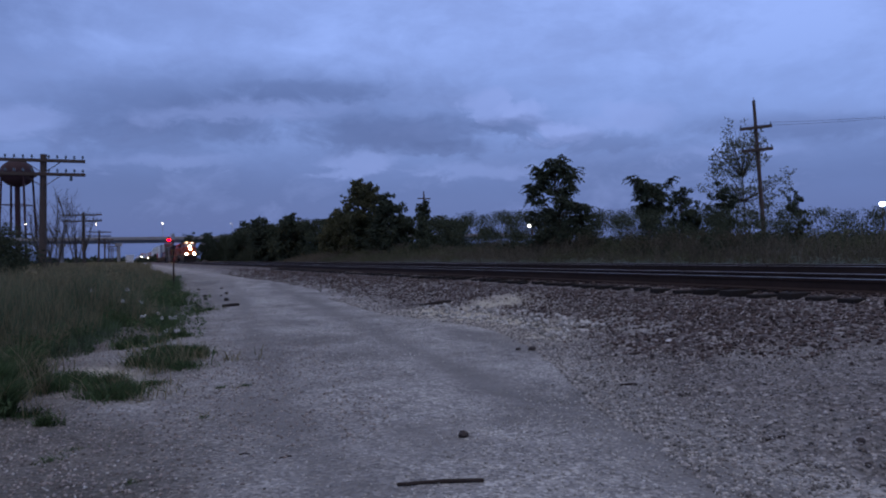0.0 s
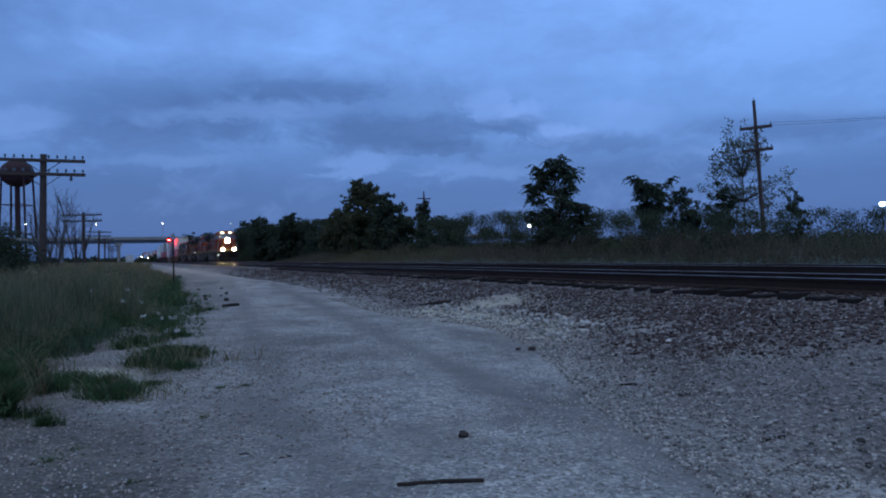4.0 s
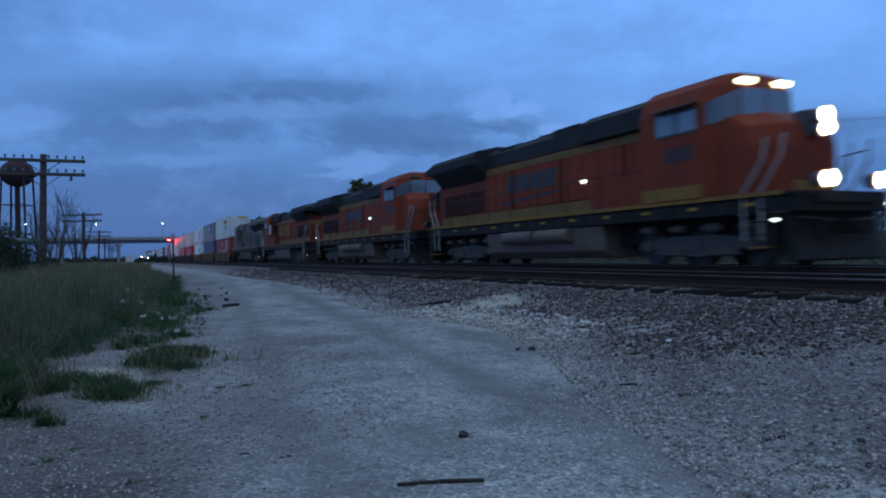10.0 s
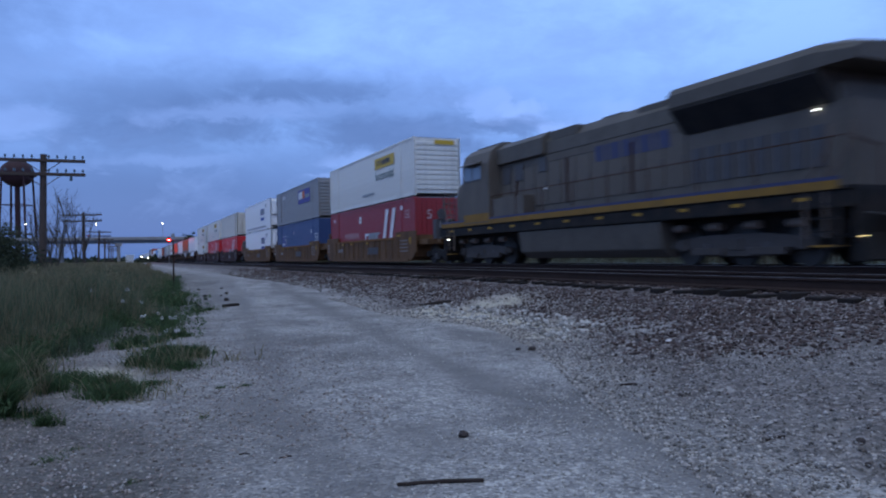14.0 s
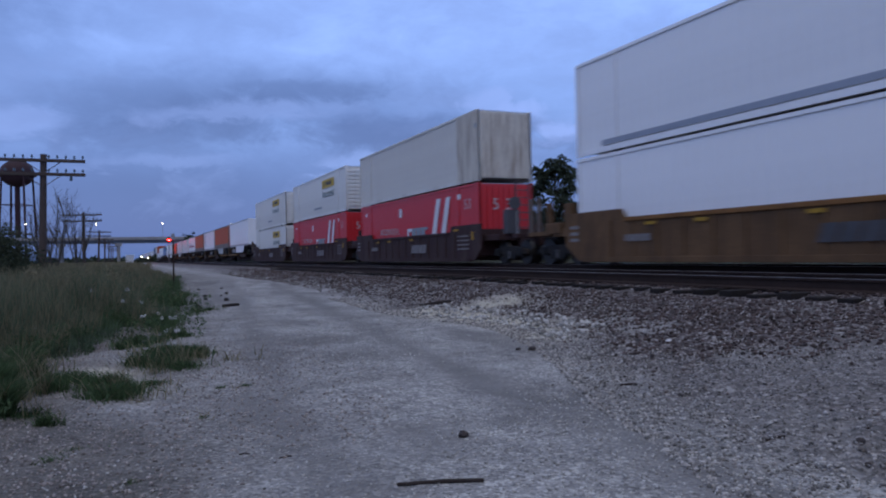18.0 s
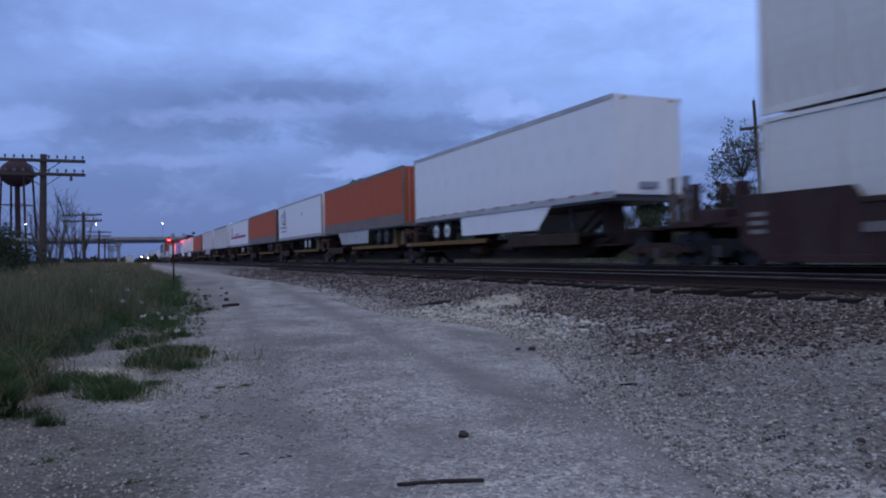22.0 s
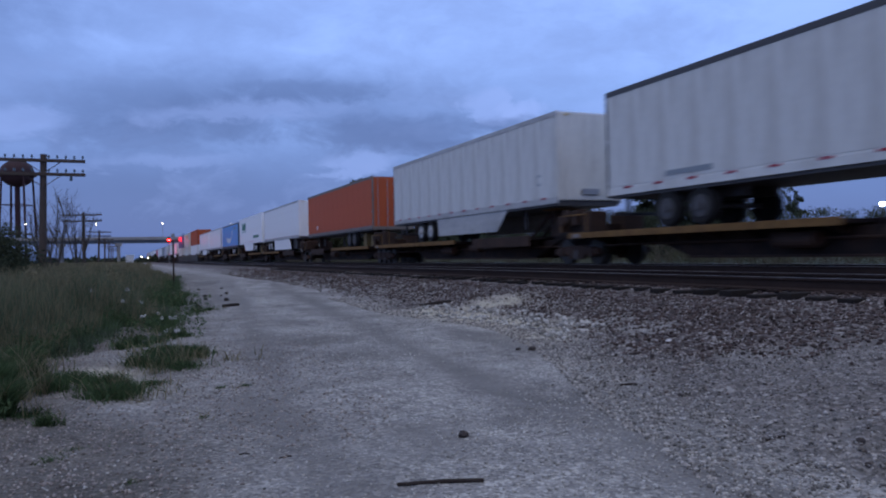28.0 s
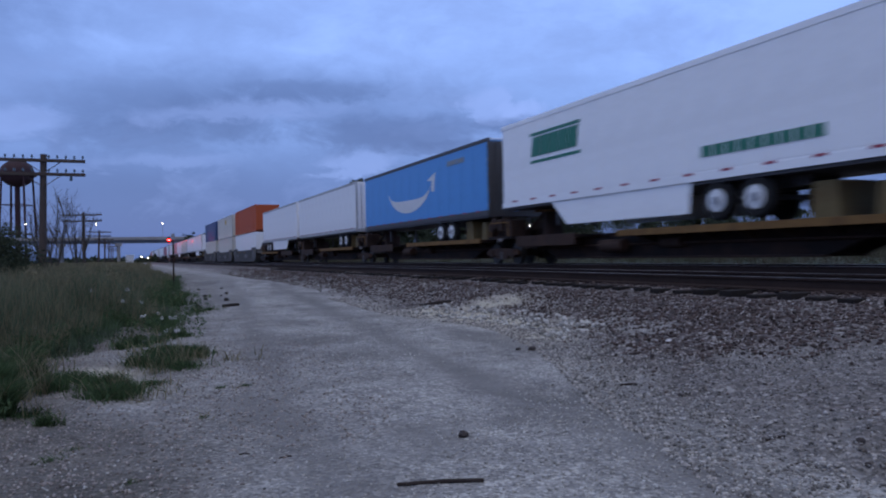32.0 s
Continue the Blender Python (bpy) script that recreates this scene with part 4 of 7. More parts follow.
def boughs(x, y, height, spread_r, crown_from, clumps, lean, shape, slim, label, name, seed):
    """Trunk and limbs of a tree; returns it and the tips of its limbs."""
    r = random.Random(seed)
    top = thing(name, label, "tree", "", Matrix.Translation((x, y, float(ground_z(x, y)))))
    bm = bmesh.new()
    trunk_r = 0.035 * height / 2.2 * slim
    points = [Vector((lean * height * (k / 4) ** 1.5 + r.uniform(-0.1, 0.1) * (k > 0), r.uniform(-0.1, 0.1) * (k > 0), height * 0.8 * k / 4)) for k in range(5)]
    for k in range(4):
        rod(points[k], points[k + 1], trunk_r * (1 - 0.2 * k), trunk_r * (0.8 - 0.2 * k), 7, bm)
    tips = []
    for k in range(clumps):
        f = crown_from + (1 - crown_from) * (k + r.random()) / clumps
        wide = spread_r * {"round": math.sin(math.pi * min(0.97, 0.12 + 0.85 * (f - crown_from) / (1 - crown_from))) ** 0.7,
                           "spire": 1.05 - f, "tall": 0.55 + 0.45 * math.sin(math.pi * f), "umbrella": 0.3 + 0.75 * f if f > 0.6 else 0.3}[shape]
        a = r.uniform(0, 6.283)
        d = wide * r.uniform(0.35, 1.0)
        c = Vector((lean * height * f ** 1.5 + math.cos(a) * d, math.sin(a) * d, height * f - 0.1 * height * (d / max(spread_r, 0.1))))
        start = points[min(4, max(0, int(f * 4)))].lerp(points[min(4, int(f * 4) + 1)], 0.3) * 0.9
        if y < 60:
            part("limb", rod(start, c, trunk_r * 0.35, trunk_r * 0.1, 5), "bark", top)
        else:
            rod(start, c, trunk_r * 0.35, trunk_r * 0.1, 5, bm)
        tips.append((start, c))
    part("trunk", bm, "bark", top)
    return top, tips


def tree(x, y, height, spread_r, label, material="leaf_dark", clumps=26, per=55, size=0.2, crown_from=0.3, lean=0.0, name="tree", seed=1, blob=0.28, shape="round", slim=1.0):
    """A tree of small leaves in uneven sprays along the outer half of each limb."""
    top, tips = boughs(x, y, height, spread_r, crown_from, clumps, lean, shape, slim, label, name, seed)
    r = random.Random(seed + 100)
    spots = []
    for start, c in tips:
        for _ in range(4):
            q = start.lerp(c, r.uniform(0.6, 1.08)) + Vector([r.gauss(0, 0.5) * spread_r * blob for _ in range(3)])
            spots.append((*q, spread_r * blob * r.uniform(0.3, 0.85)))
    area = sum(q[3] ** 2 for q in spots)
    vs, fs = leaf_cloud(spots, clumps * per / area, size)
    raw("crown", vs, fs, material, top)
    return top


def frond_tree(x, y, height, spread_r, label, clumps, fronds, long, leaf, crown_from, lean, seed, shape, material="leaf_dark"):
    """A tree of long feathered leaves that droop in tufts from the ends of its limbs."""
    top, tips = boughs(x, y, height, spread_r, crown_from, clumps, lean, shape, 1.0, label, "tree", seed)
    cs, us, ws = [], [], []
    for start, c in tips:
        for _ in range(fronds):
            base = np.array(start.lerp(c, rng.uniform(0.65, 1.02)))
            a, rise = rng.uniform(0, 6.283), rng.uniform(-0.1, 0.8)
            out = np.array((math.cos(a), math.sin(a), rise))
            reach = long * rng.uniform(0.6, 1.2)
            f = np.repeat(np.linspace(0.15, 1.0, 11), 2)[:, None]
            mid = base + out * reach * f - np.array((0, 0, 1.0)) * reach * 0.75 * f ** 2
            across = np.tile(np.array([[1.0], [-1.0]]), (11, 1)) * np.array((-math.sin(a), math.cos(a), 0.0))
            u = unit(across + np.array((0, 0, -0.45)) + rng.normal(0, 0.25, (22, 3)))
            cs.append(mid + u * leaf * 0.9)
            us.append(u)
            ws.append(unit(np.cross(u, rng.normal(size=(22, 3)))))
    vs, fs = leaf_quads(np.concatenate(cs), np.concatenate(us), np.concatenate(ws), leaf, 0.42)
    raw("crown", vs, fs, material, top)
    return top


frond_tree(33, 50.7, 9.1, 3.6, "dark broad-leaved tree with a ragged drooping crown", 66, 17, 0.85, 0.115, 0.16, -0.05, 3, "round")
frond_tree(36, 43.3, 7.0, 1.75, "small dark tree with an umbrella-shaped crown", 40, 15, 0.6, 0.10, 0.45, 0.0, 5, "umbrella")
tree(36, 39.8, 5.4, 1.5, "young dark tree in the hedge", clumps=34, per=170, size=0.085, crown_from=0.25, seed=6, blob=0.26)
tree(38, 38.0, 5.2, 1.5, "young dark tree in the hedge", clumps=34, per=170, size=0.085, crown_from=0.25, seed=9, blob=0.26)
tree(51.5, 49.0, 12.2, 3.9, "tall sparse tree with thin see-through leaves", "leaf_pale", clumps=120, per=75, size=0.10, crown_from=0.2, seed=7, blob=0.2, shape="tall", slim=0.5)
tree(40, 33.7, 4.5, 1.0, "slim young tree in the hedge", clumps=22, per=110, size=0.085, crown_from=0.3, seed=8, blob=0.33)
tree(33, 104.0, 12.4, 4.1, "large dark rounded tree behind the tracks", "leaf_olive", clumps=90, per=230, size=0.19, crown_from=0.12, seed=11, blob=0.24)
tree(32, 113.0, 8.6, 3.6, "broad dark bushy tree behind the tracks", "leaf_olive", clumps=64, per=200, size=0.19, crown_from=0.05, seed=21, blob=0.28)
tree(33, 93.0, 9.2, 3.2, "dark rounded tree behind the tracks", clumps=64, per=200, size=0.17, crown_from=0.12, seed=12, blob=0.26)
tree(34, 83.0, 7.6, 1.9, "small dark conical tree", clumps=40, per=120, size=0.14, crown_from=0.2, seed=13, blob=0.33, shape="spire")
tree(32, 149.0, 9.6, 4.2, "dark rounded tree behind the tracks", clumps=30, per=160, size=0.36, crown_from=0.12, seed=14, blob=0.36)
tree(32, 182.0, 10.0, 4.5, "dark rounded tree behind the tracks", clumps=30, per=140, size=0.42, crown_from=0.12, seed=15, blob=0.36)
tree(19, 240.0, 8.8, 3.6, "low dark tree beside the bridge", clumps=24, per=110, size=0.34, crown_from=0.08, seed=17, blob=0.36)
tree(24, 236.0, 9.4, 4.0, "low dark tree beside the bridge", clumps=24, per=110, size=0.34, crown_from=0.08, seed=18, blob=0.36)
tree(34, 228.0, 10.8, 6.0, "dark rounded tree behind the tracks", clumps=30, per=140, size=0.5, crown_from=0.12, seed=16, blob=0.36)


def hedge():
    """Rough growth behind the tracks: shrubs, brush and pale low weeds."""
    near, far, pale, brush, green = [], [], [], [], []
    for k in range(2000):
        y = 6 + 340 * (k / 2000) ** 1.9 + rng.uniform(-2, 2)
        x = 32 + rng.uniform(0, 9) + max(0, 38 - y) * 0.45
        top = np.interp(y, [6, 20, 32, 45, 58, 66, 72, 85, 110, 130, 150, 230, 340], [3.0, 3.2, 3.5, 4.3, 4.9, 5.6, 5.7, 5.9, 7.4, 8.2, 9.0, 10.0, 9.0])
        r = rng.uniform(0.3, 0.85) * (1 + y / 110)
        (near if y < 75 else far).append((x, y, 0.3 + (top - 0.3 - r * 0.6) * min(1.0, rng.uniform(0.0, 1.12) * (0.9 + 0.2 * rng.random())), r))
    for k in range(420):
        y = 34 + 106 * rng.random() ** 1.35
        far.append((rng.uniform(33, 37), y, rng.uniform(0.2, 1.7), rng.uniform(0.7, 1.2)))
    for k in range(200):
        far.append((37.5 + 3 * math.sin(k), 40 + 0.3 * k, 0.4 + 1.3 * (k * 0.618 % 1), 1.0))
    for k in range(260):
        y = 8 + 62 * rng.random()
        x = 25.3 + rng.uniform(-1.2, 1.8) + max(0, 30 - y) * 0.15
        pale.append((x, y, rng.uniform(0.15, 0.55), rng.uniform(0.15, 0.42)))
    for k in range(900):
        y = 6 + 120 * rng.random() ** 1.3
        f = rng.random()
        x = 26 + 7.5 * f + max(0, 38 - y) * 0.4
        r = rng.uniform(0.35, 0.85) * (0.7 + y / 150)
        h = 0.25 + 2.3 * f ** 1.2 * (0.45 + 0.8 * float(value_noise(np.array(x * 0.22), np.array(y * 0.16), 51)))
        (brush if value_noise(np.array(x * 0.3), np.array(y * 0.12), 52) > 0.42 else green).append((x, y, h, r))
    for name, sp, per, size, material, label in (("hedge", near, 480, 0.062, "leaf_bush", "overgrown dark green shrubs along the far side of the tracks"),
                                                 ("far_hedge", far, 150, 0.16, "leaf_bush", "overgrown dark green shrubs further along the tracks"),
                                                 ("brush", brush, 420, 0.055, "leaf_dry", "dry brown brush before the shrubs"),
                                                 ("green_brush", green, 420, 0.055, "leaf_olive", "dull olive brush before the shrubs"),
                                                 ("pale_weeds", pale, 420, 0.055, "leaf_grey", "low grey-green flowering weeds at the track's far edge")):
        vs, fs = leaf_cloud(sp, per, size, 0.4)
        tagged(raw(name, vs, fs, material), label, "bushes", kind="stuff")
    n = 20000
    y = 6 + 130 * rng.random(n) ** 1.5
    x = 25.5 + 8 * rng.random(n) + np.maximum(0, 38 - y) * 0.35
    blades("dry_brush", x, y, 0.4 + 1.9 * rng.random(n) ** 2 * np.clip((x - 25) / 6, 0.2, 1), rng.uniform(0.1, 0.9, n), "leaf_dry", "thin dry stalks among the brush", 0.0045, "weeds")
    woods = []
    for k in range(260):
        a = radians(-24 + 92 * k / 260)
        d = 330 + rng.uniform(0, 60)
        low = 0.35 if a < radians(6) else 1.0
        woods.append((math.sin(a) * d, math.cos(a) * d, rng.uniform(0.5, 4.5) * low, rng.uniform(3, 5.5) * (low ** 0.5)))
    vs, fs = leaf_cloud(woods, 9, 1.1, 0.5)
    tagged(raw("far_woods", vs, fs, "leaf_bush"), "far dark line of woods", "woods", kind="stuff")


hedge()


def bush(x, y, w, h, material, label, n=16, size=0.07, per=420):
    top = thing("bush", label, "bush", "", Matrix.Translation((x, y, float(ground_z(x, y)))))
    bm = bmesh.new()
    spots = []
    for k in range(n):
        a, d = random.uniform(0, 6.28), w * math.sqrt(random.random())
        c = (math.cos(a) * d, math.sin(a) * d, h * random.uniform(0.25, 0.8) * (1 - 0.35 * (d / w) ** 2))
        rod((0, 0, 0), c, 0.02, 0.008, 5, bm)
        spots.append((*c, 0.33 * h))
    part("stem", bm, "bark", top)
    vs, fs = leaf_cloud(spots, per, size)
    raw("foliage", vs, fs, material, top)


bush(-3.75, 25, 1.0, 2.6, "leaf_bush", "dense dark green bush before the telegraph pole", 34, 0.030, 1500)
bush(-5.3, 26, 1.3, 2.8, "leaf_bush", "dense dark green bush before the telegraph pole", 36, 0.030, 1500)


def bare_shrub(x, y, h):
    top = thing("bare_tree", "thin leafless young tree with upright branches", "tree", "bare trees", Matrix.Translation((x, y, float(ground_z(x, y)))))
    bm, fine = bmesh.new(), bmesh.new()
    for k in range(8):
        a = random.uniform(0, 6.28)
        tip = Vector((math.cos(a) * 1.0, math.sin(a) * 0.6, h * random.uniform(0.7, 1)))
        rod((0, 0, 0), tip, 0.035, 0.01, 6, bm)
        for j in range(11):
            s = tip * random.uniform(0.25, 0.95)
            e = s + Vector((random.uniform(-0.7, 0.7), random.uniform(-0.5, 0.5), random.uniform(0.5, 1.3)))
            rod(s, e, 0.012, 0.005, 4, fine)
            for _ in range(2):
                q = s.lerp(e, random.uniform(0.3, 0.9))
                rod(q, q + Vector((random.uniform(-0.35, 0.35), random.uniform(-0.2, 0.2), random.uniform(0.2, 0.5))), 0.005, 0.002, 3, fine)
    part("trunk", bm, "twig", top)
    tagged(part("fine_branching", fine, "twig", top), kind="stuff")


bare_shrub(-3.6, 47, 5.0)
bare_shrub(-2.6, 50, 5.3)
bare_shrub(-4.6, 52, 4.6)


# ---- poles and lamps ----
def telegraph_pole():
    top = thing("telegraph_pole", "old wooden telegraph pole with two crossarms of insulators", "pole", "telegraph poles")
    part("pole", rod((0.0, 0, -0.3), (0.12, 0, 5.2), 0.15, 0.11, 10), "pole_wood", top)
    for z in (4.95, 4.43):
        arm = part("crossarm", box(-1.5, 1.55, -0.17, -0.06, z - 0.06, z + 0.06, 0.01), "pole_wood", top)
        for k in range(10):
            px = -1.42 + 0.29 * k + (0.27 if k > 4 else 0)
            bm = rod((px, -0.115, z + 0.06), (px, -0.115, z + 0.12), 0.015, 0.015, 6)
            rod((px, -0.115, z + 0.11), (px, -0.115, z + 0.21), 0.045, 0.03, 8, bm)
            part("insulator", bm, "insulator_glass", arm)
        for s in (-1, 1):
            part("brace", rod((0.1 + s * 0.6, -0.115, z - 0.05), (0.1, -0.13, z - 0.5), 0.016, 0.016, 5), "pole_wood", top)
    bm = rod((1.05, -0.115, 4.36), (1.05, -0.115, 4.2), 0.05, 0.06, 8)
    part("hanging_insulator", bm, "insulator_glass", top)
    top.matrix_basis = Matrix.Translation((-2.85, 31.3, 0.08))
    for k, y in enumerate((69, 106, 143, 180, 217, 254)):
        copy_thing(top, pose(-3.1 - 0.02 * k, y, 0.1 + 0.1 * (k == 0), 0, random.uniform(-1.5, 1.5), random.uniform(-3, 3)))


telegraph_pole()


def utility_pole():
    top = thing("utility_pole", "leaning wooden utility pole with two crossarms", "pole", "", pose(47.4, 43.0, 0.2, 0, -4.0, 0) @ Matrix.Rotation(radians(-45), 4, "Z"))
    part("pole", rod((0, 0, -0.5), (0, 0, 12.8), 0.2, 0.12, 10), "pole_wood", top)
    for z, w in ((10.6, 1.2), (8.8, 1.15)):
        arm = part("crossarm", box(-w, w, -0.26, -0.08, z - 0.12, z + 0.12, 0.01), "pole_wood", top)
        for px in (-w + 0.1, w - 0.1):
            part("insulator", rod((px, -0.14, z + 0.06), (px, -0.14, z + 0.32), 0.06, 0.04, 8), "insulator_glass", arm)
        for s in (-1, 1):
            part("brace", rod((s * w * 0.5, -0.14, z - 0.05), (0, -0.14, z - 0.55), 0.02, 0.02, 5), "pole_wood", top)
    part("top_pin", rod((0, 0, 12.8), (0, 0, 13.1), 0.03, 0.02, 6), "galvanised", top)
    # wires that run off over the brush
    for z, px in ((10.9, -1.1), (10.9, 1.1)):
        cu = bpy.data.curves.new("wire", "CURVE")
        cu.dimensions, cu.bevel_depth, cu.bevel_resolution = "3D", 0.011, 1
        sp = cu.splines.new("POLY")
        sp.points.add(14)
        for i in range(15):
            f = i / 14
            sp.points[i].co = (px + 46 * f, -46 * f * 0.55, z - 9 * f * (1 - f) + 1.0 * f, 1)
        me = bpy.data.meshes.new_from_object(bpy.data.objects.new("wire", cu))
        me.materials.append(MATS["trim_dark"])
        w = new("wire", me)
        w.parent = top


utility_pole()


def far_pole(x, y, h):
    top = thing("utility_pole", "far thin wooden pole above the trees", "pole", "", Matrix.Translation((x, y, 0.1)))
    part("pole", rod((0, 0, 0), (0, 0, h), 0.16, 0.1, 8), "pole_wood", top)
    part("crossarm", box(-0.9, 0.9, -0.06, 0.06, h - 1.0, h - 0.86), "pole_wood", top)


far_pole(36, 87.5, 9.3)


def signal():
    top = thing("railway_signal", "railway signal mast showing a red light", "signal", "", Matrix.Translation((11.95, 222, 0.42)))
    part("mast", rod((0, 0, 0), (0, 0, 8.2), 0.09, 0.07, 10), "galvanised", top)
    part("base", box(-0.3, 0.3, -0.3, 0.3, 0, 0.35, 0.03), "concrete", top)
    head = part("signal_head", box(-0.35, 0.35, -0.32, -0.1, 5.7, 7.4, 0.1), "black_paint", top, "black signal head")
    part("lens", disc(0, -0.36, 6.45, 0.20, 0.08, "y", 20), "signal_red_glow", head, "lit red lens")
    part("hood", prism([(0.26 * math.cos(a), 6.45 + 0.26 * math.sin(a)) for a in [math.pi * k / 8 for k in range(9)]] + [(0.23 * math.cos(a), 6.45 + 0.23 * math.sin(a)) for a in [math.pi * k / 8 for k in range(8, -1, -1)]], -0.65, -0.32, "y"), "black_paint", head)
    for k in range(14):
        part("rung", rod((-0.18, 0.25, 0.5 + 0.5 * k), (0.18, 0.25, 0.5 + 0.5 * k), 0.015, 0.015, 5), "galvanised", top)
    for s in (-1, 1):
        part("ladder_rail", rod((s * 0.18, 0.25, 0.2), (s * 0.18, 0.25, 7.4), 0.02, 0.02, 5), "galvanised", top)


signal()


def marker_post():
    top = thing("marker_post", "thin rusty steel marker post beside the road", "post", "", Matrix.Translation((1.75, 29.8, float(ground_z(1.75, 29.8)))))
    part("post", box(-0.03, 0.03, -0.02, 0.02, -0.1, 2.2, 0.004), "rail_steel", top)
    part("cap_plate", box(-0.06, 0.06, -0.03, -0.022, 1.95, 2.2, 0.002), "galvanised", top)


marker_post()


def relay_cabinet():
    top = thing("relay_cabinet", "pale metal equipment cabinet beside the track", "cabinet", "", Matrix.Translation((1.1, 160, 0.0)))
    part("body", box(-0.75, 0.75, -0.6, 0.6, 0.25, 2.2, 0.03), "cabinet_paint", top)
    part("roof", box(-0.85, 0.85, -0.7, 0.7, 2.2, 2.32, 0.02), "cabinet_paint", top)
    part("plinth", box(-0.8, 0.8, -0.65, 0.65, -0.1, 0.25), "concrete", top)
    d = part("door", box(-0.6, 0.6, -0.63, -0.6, 0.4, 2.1, 0.008), "cabinet_paint", top)
    part("handle", box(0.4, 0.46, -0.67, -0.63, 1.1, 1.3, 0.005), "trim_dark", d)


relay_cabinet()


def water_tower():
    top = thing("water_tower", "rust-red water tower on tall legs", "water tower", "", Matrix.Translation((-35.2, 305, 0)))
    bm = bmesh.new()
    bmesh.ops.create_uvsphere(bm, u_segments=28, v_segments=16, radius=1, matrix=Matrix.Translation((0, 0, 34.0)) @ Matrix.Diagonal((5.7, 5.7, 4.9, 1)))
    for f in bm.faces:
        f.smooth = True
    part("tank", bm, "rust_paint", top, "rounded rust-red steel tank")
    part("catwalk", disc(0, 0, 33.2, 6.3, 0.35, "z", 28), "rust_paint", top)
    bm = bmesh.new()
    for k in range(28):
        a, b = 2 * math.pi * k / 28, 2 * math.pi * (k + 1) / 28
        p, q = Vector((6.25 * math.cos(a), 6.25 * math.sin(a), 34.4)), Vector((6.25 * math.cos(b), 6.25 * math.sin(b), 34.4))
        rod(p, q, 0.04, 0.04, 4, bm)
        rod(p, p - Vector((0, 0, 1.1)), 0.04, 0.04, 4, bm)
    part("railing", bm, "rust_paint", top)
    part("cap", disc(0, 0, 39.0, 0.7, 0.7, "z", 12), "rust_paint", top)
    part("riser", rod((0, 0, 0), (0, 0, 29.6), 0.9, 0.9, 14), "rust_paint", top)
    feet = []
    for k in range(4):
        a = radians(28 + 90 * k)
        p, q = Vector((6.9 * math.cos(a), 6.9 * math.sin(a), 0)), Vector((5.3 * math.cos(a), 5.3 * math.sin(a), 33))
        part("leg", rod(p, q, 0.42, 0.38, 10), "rust_paint", top)
        feet.append((p, q))
    for k in range(4):
        (p, q), (r, s) = feet[k], feet[(k + 1) % 4]
        for lo, hi in ((0.05, 0.36), (0.36, 0.68)):
            part("tie_rod", rod(p.lerp(q, lo), r.lerp(s, hi), 0.06, 0.06, 4), "rust_paint", top)
            part("tie_rod", rod(r.lerp(s, lo), p.lerp(q, hi), 0.06, 0.06, 4), "rust_paint", top)
        for f in (0.36, 0.68):
            part("strut", rod(p.lerp(q, f), r.lerp(s, f), 0.14, 0.14, 6), "rust_paint", top)


water_tower()


def overpass():
    top = thing("overpass", "grey concrete road bridge over the railway", "bridge", "", Matrix.Translation((0, 270, 0)))
    part("deck", box(-140, 160, 0, 10, 8.3, 8.75, 0.03), "concrete", top)
    for y in (0.0, 9.7):
        part("parapet", box(-140, 160, y, y + 0.3, 8.75, 9.35, 0.03), "concrete", top)
    for y in (0.6, 3.4, 6.2, 8.6):
        part("girder", box(-140, 160, y, y + 0.45, 7.35, 8.3), "girder_steel", top)
    for x in (-58, -38, -19.2, -1.6, 27, 48, 70):
        pier = part("pier", box(x - 1.1, x + 1.1, 0.3, 9.5, 6.4, 7.35, 0.05), "concrete", top)
        for y in (1.2, 5.0, 8.4):
            part("column", rod((x, y, -0.2), (x, y, 6.4), 0.55, 0.55, 14), "concrete", pier)


overpass()


def street_lamp():
    top = thing("street_lamp", "tall street lamp lit over the bridge", "street lamp", "street lamps on the bridge", Matrix.Translation((12.6, 270.25, 9.35)))
    part("pole", rod((0, 0, 0), (0, 0, 4.4), 0.09, 0.06, 8), "galvanised", top)
    part("arm", rod((0, 0, 4.3), (0, 1.6, 4.65), 0.05, 0.04, 6), "galvanised", top)
    head = part("lamp_head", box(-0.2, 0.2, 1.3, 2.1, 4.6, 4.78, 0.05), "galvanised", top)
    part("lens", box(-0.15, 0.15, 1.55, 1.9, 4.48, 4.60, 0.04), "street_glow", head, "glowing warm lens")
    for x, dz in ((36.1, 0), (-8.4, 0), (-29.4, 0), (60, 0), (-52, 0)):
        copy_thing(top, Matrix.Translation((x, 270.25, 9.35 + dz)))


street_lamp()


def yard_lamp(x, y, h, r, label, bulb="yard_glow"):
    top = thing("yard_lamp", label, "lamp", "", Matrix.Translation((x, y, 0.2)))
    part("pole", rod((0, 0, 0), (0, 0, h), 0.1, 0.07, 8), "pole_wood", top)
    part("bracket", rod((0, 0, h - 0.1), (-0.5, -0.4, h + 0.1), 0.04, 0.04, 6), "pole_wood", top)
    head = part("lamp_head", box(-0.8, -0.3, -0.6, -0.2, h + 0.02, h + 0.14, 0.03), "galvanised", top)
    bm = bmesh.new()
    bmesh.ops.create_uvsphere(bm, u_segments=14, v_segments=8, radius=r, matrix=Matrix.Translation((-0.55, -0.42, h - r * 0.6)))
    part("bulb", bm, bulb, head, "glowing white bulb")


yard_lamp(100, 69.8, 7.0, 0.34, "bright white yard lamp on a pole beyond the brush")
yard_lamp(31.3, 52.4, 3.2, 0.10, "small bright lamp on a post among the shrubs", "small_lamp_glow")
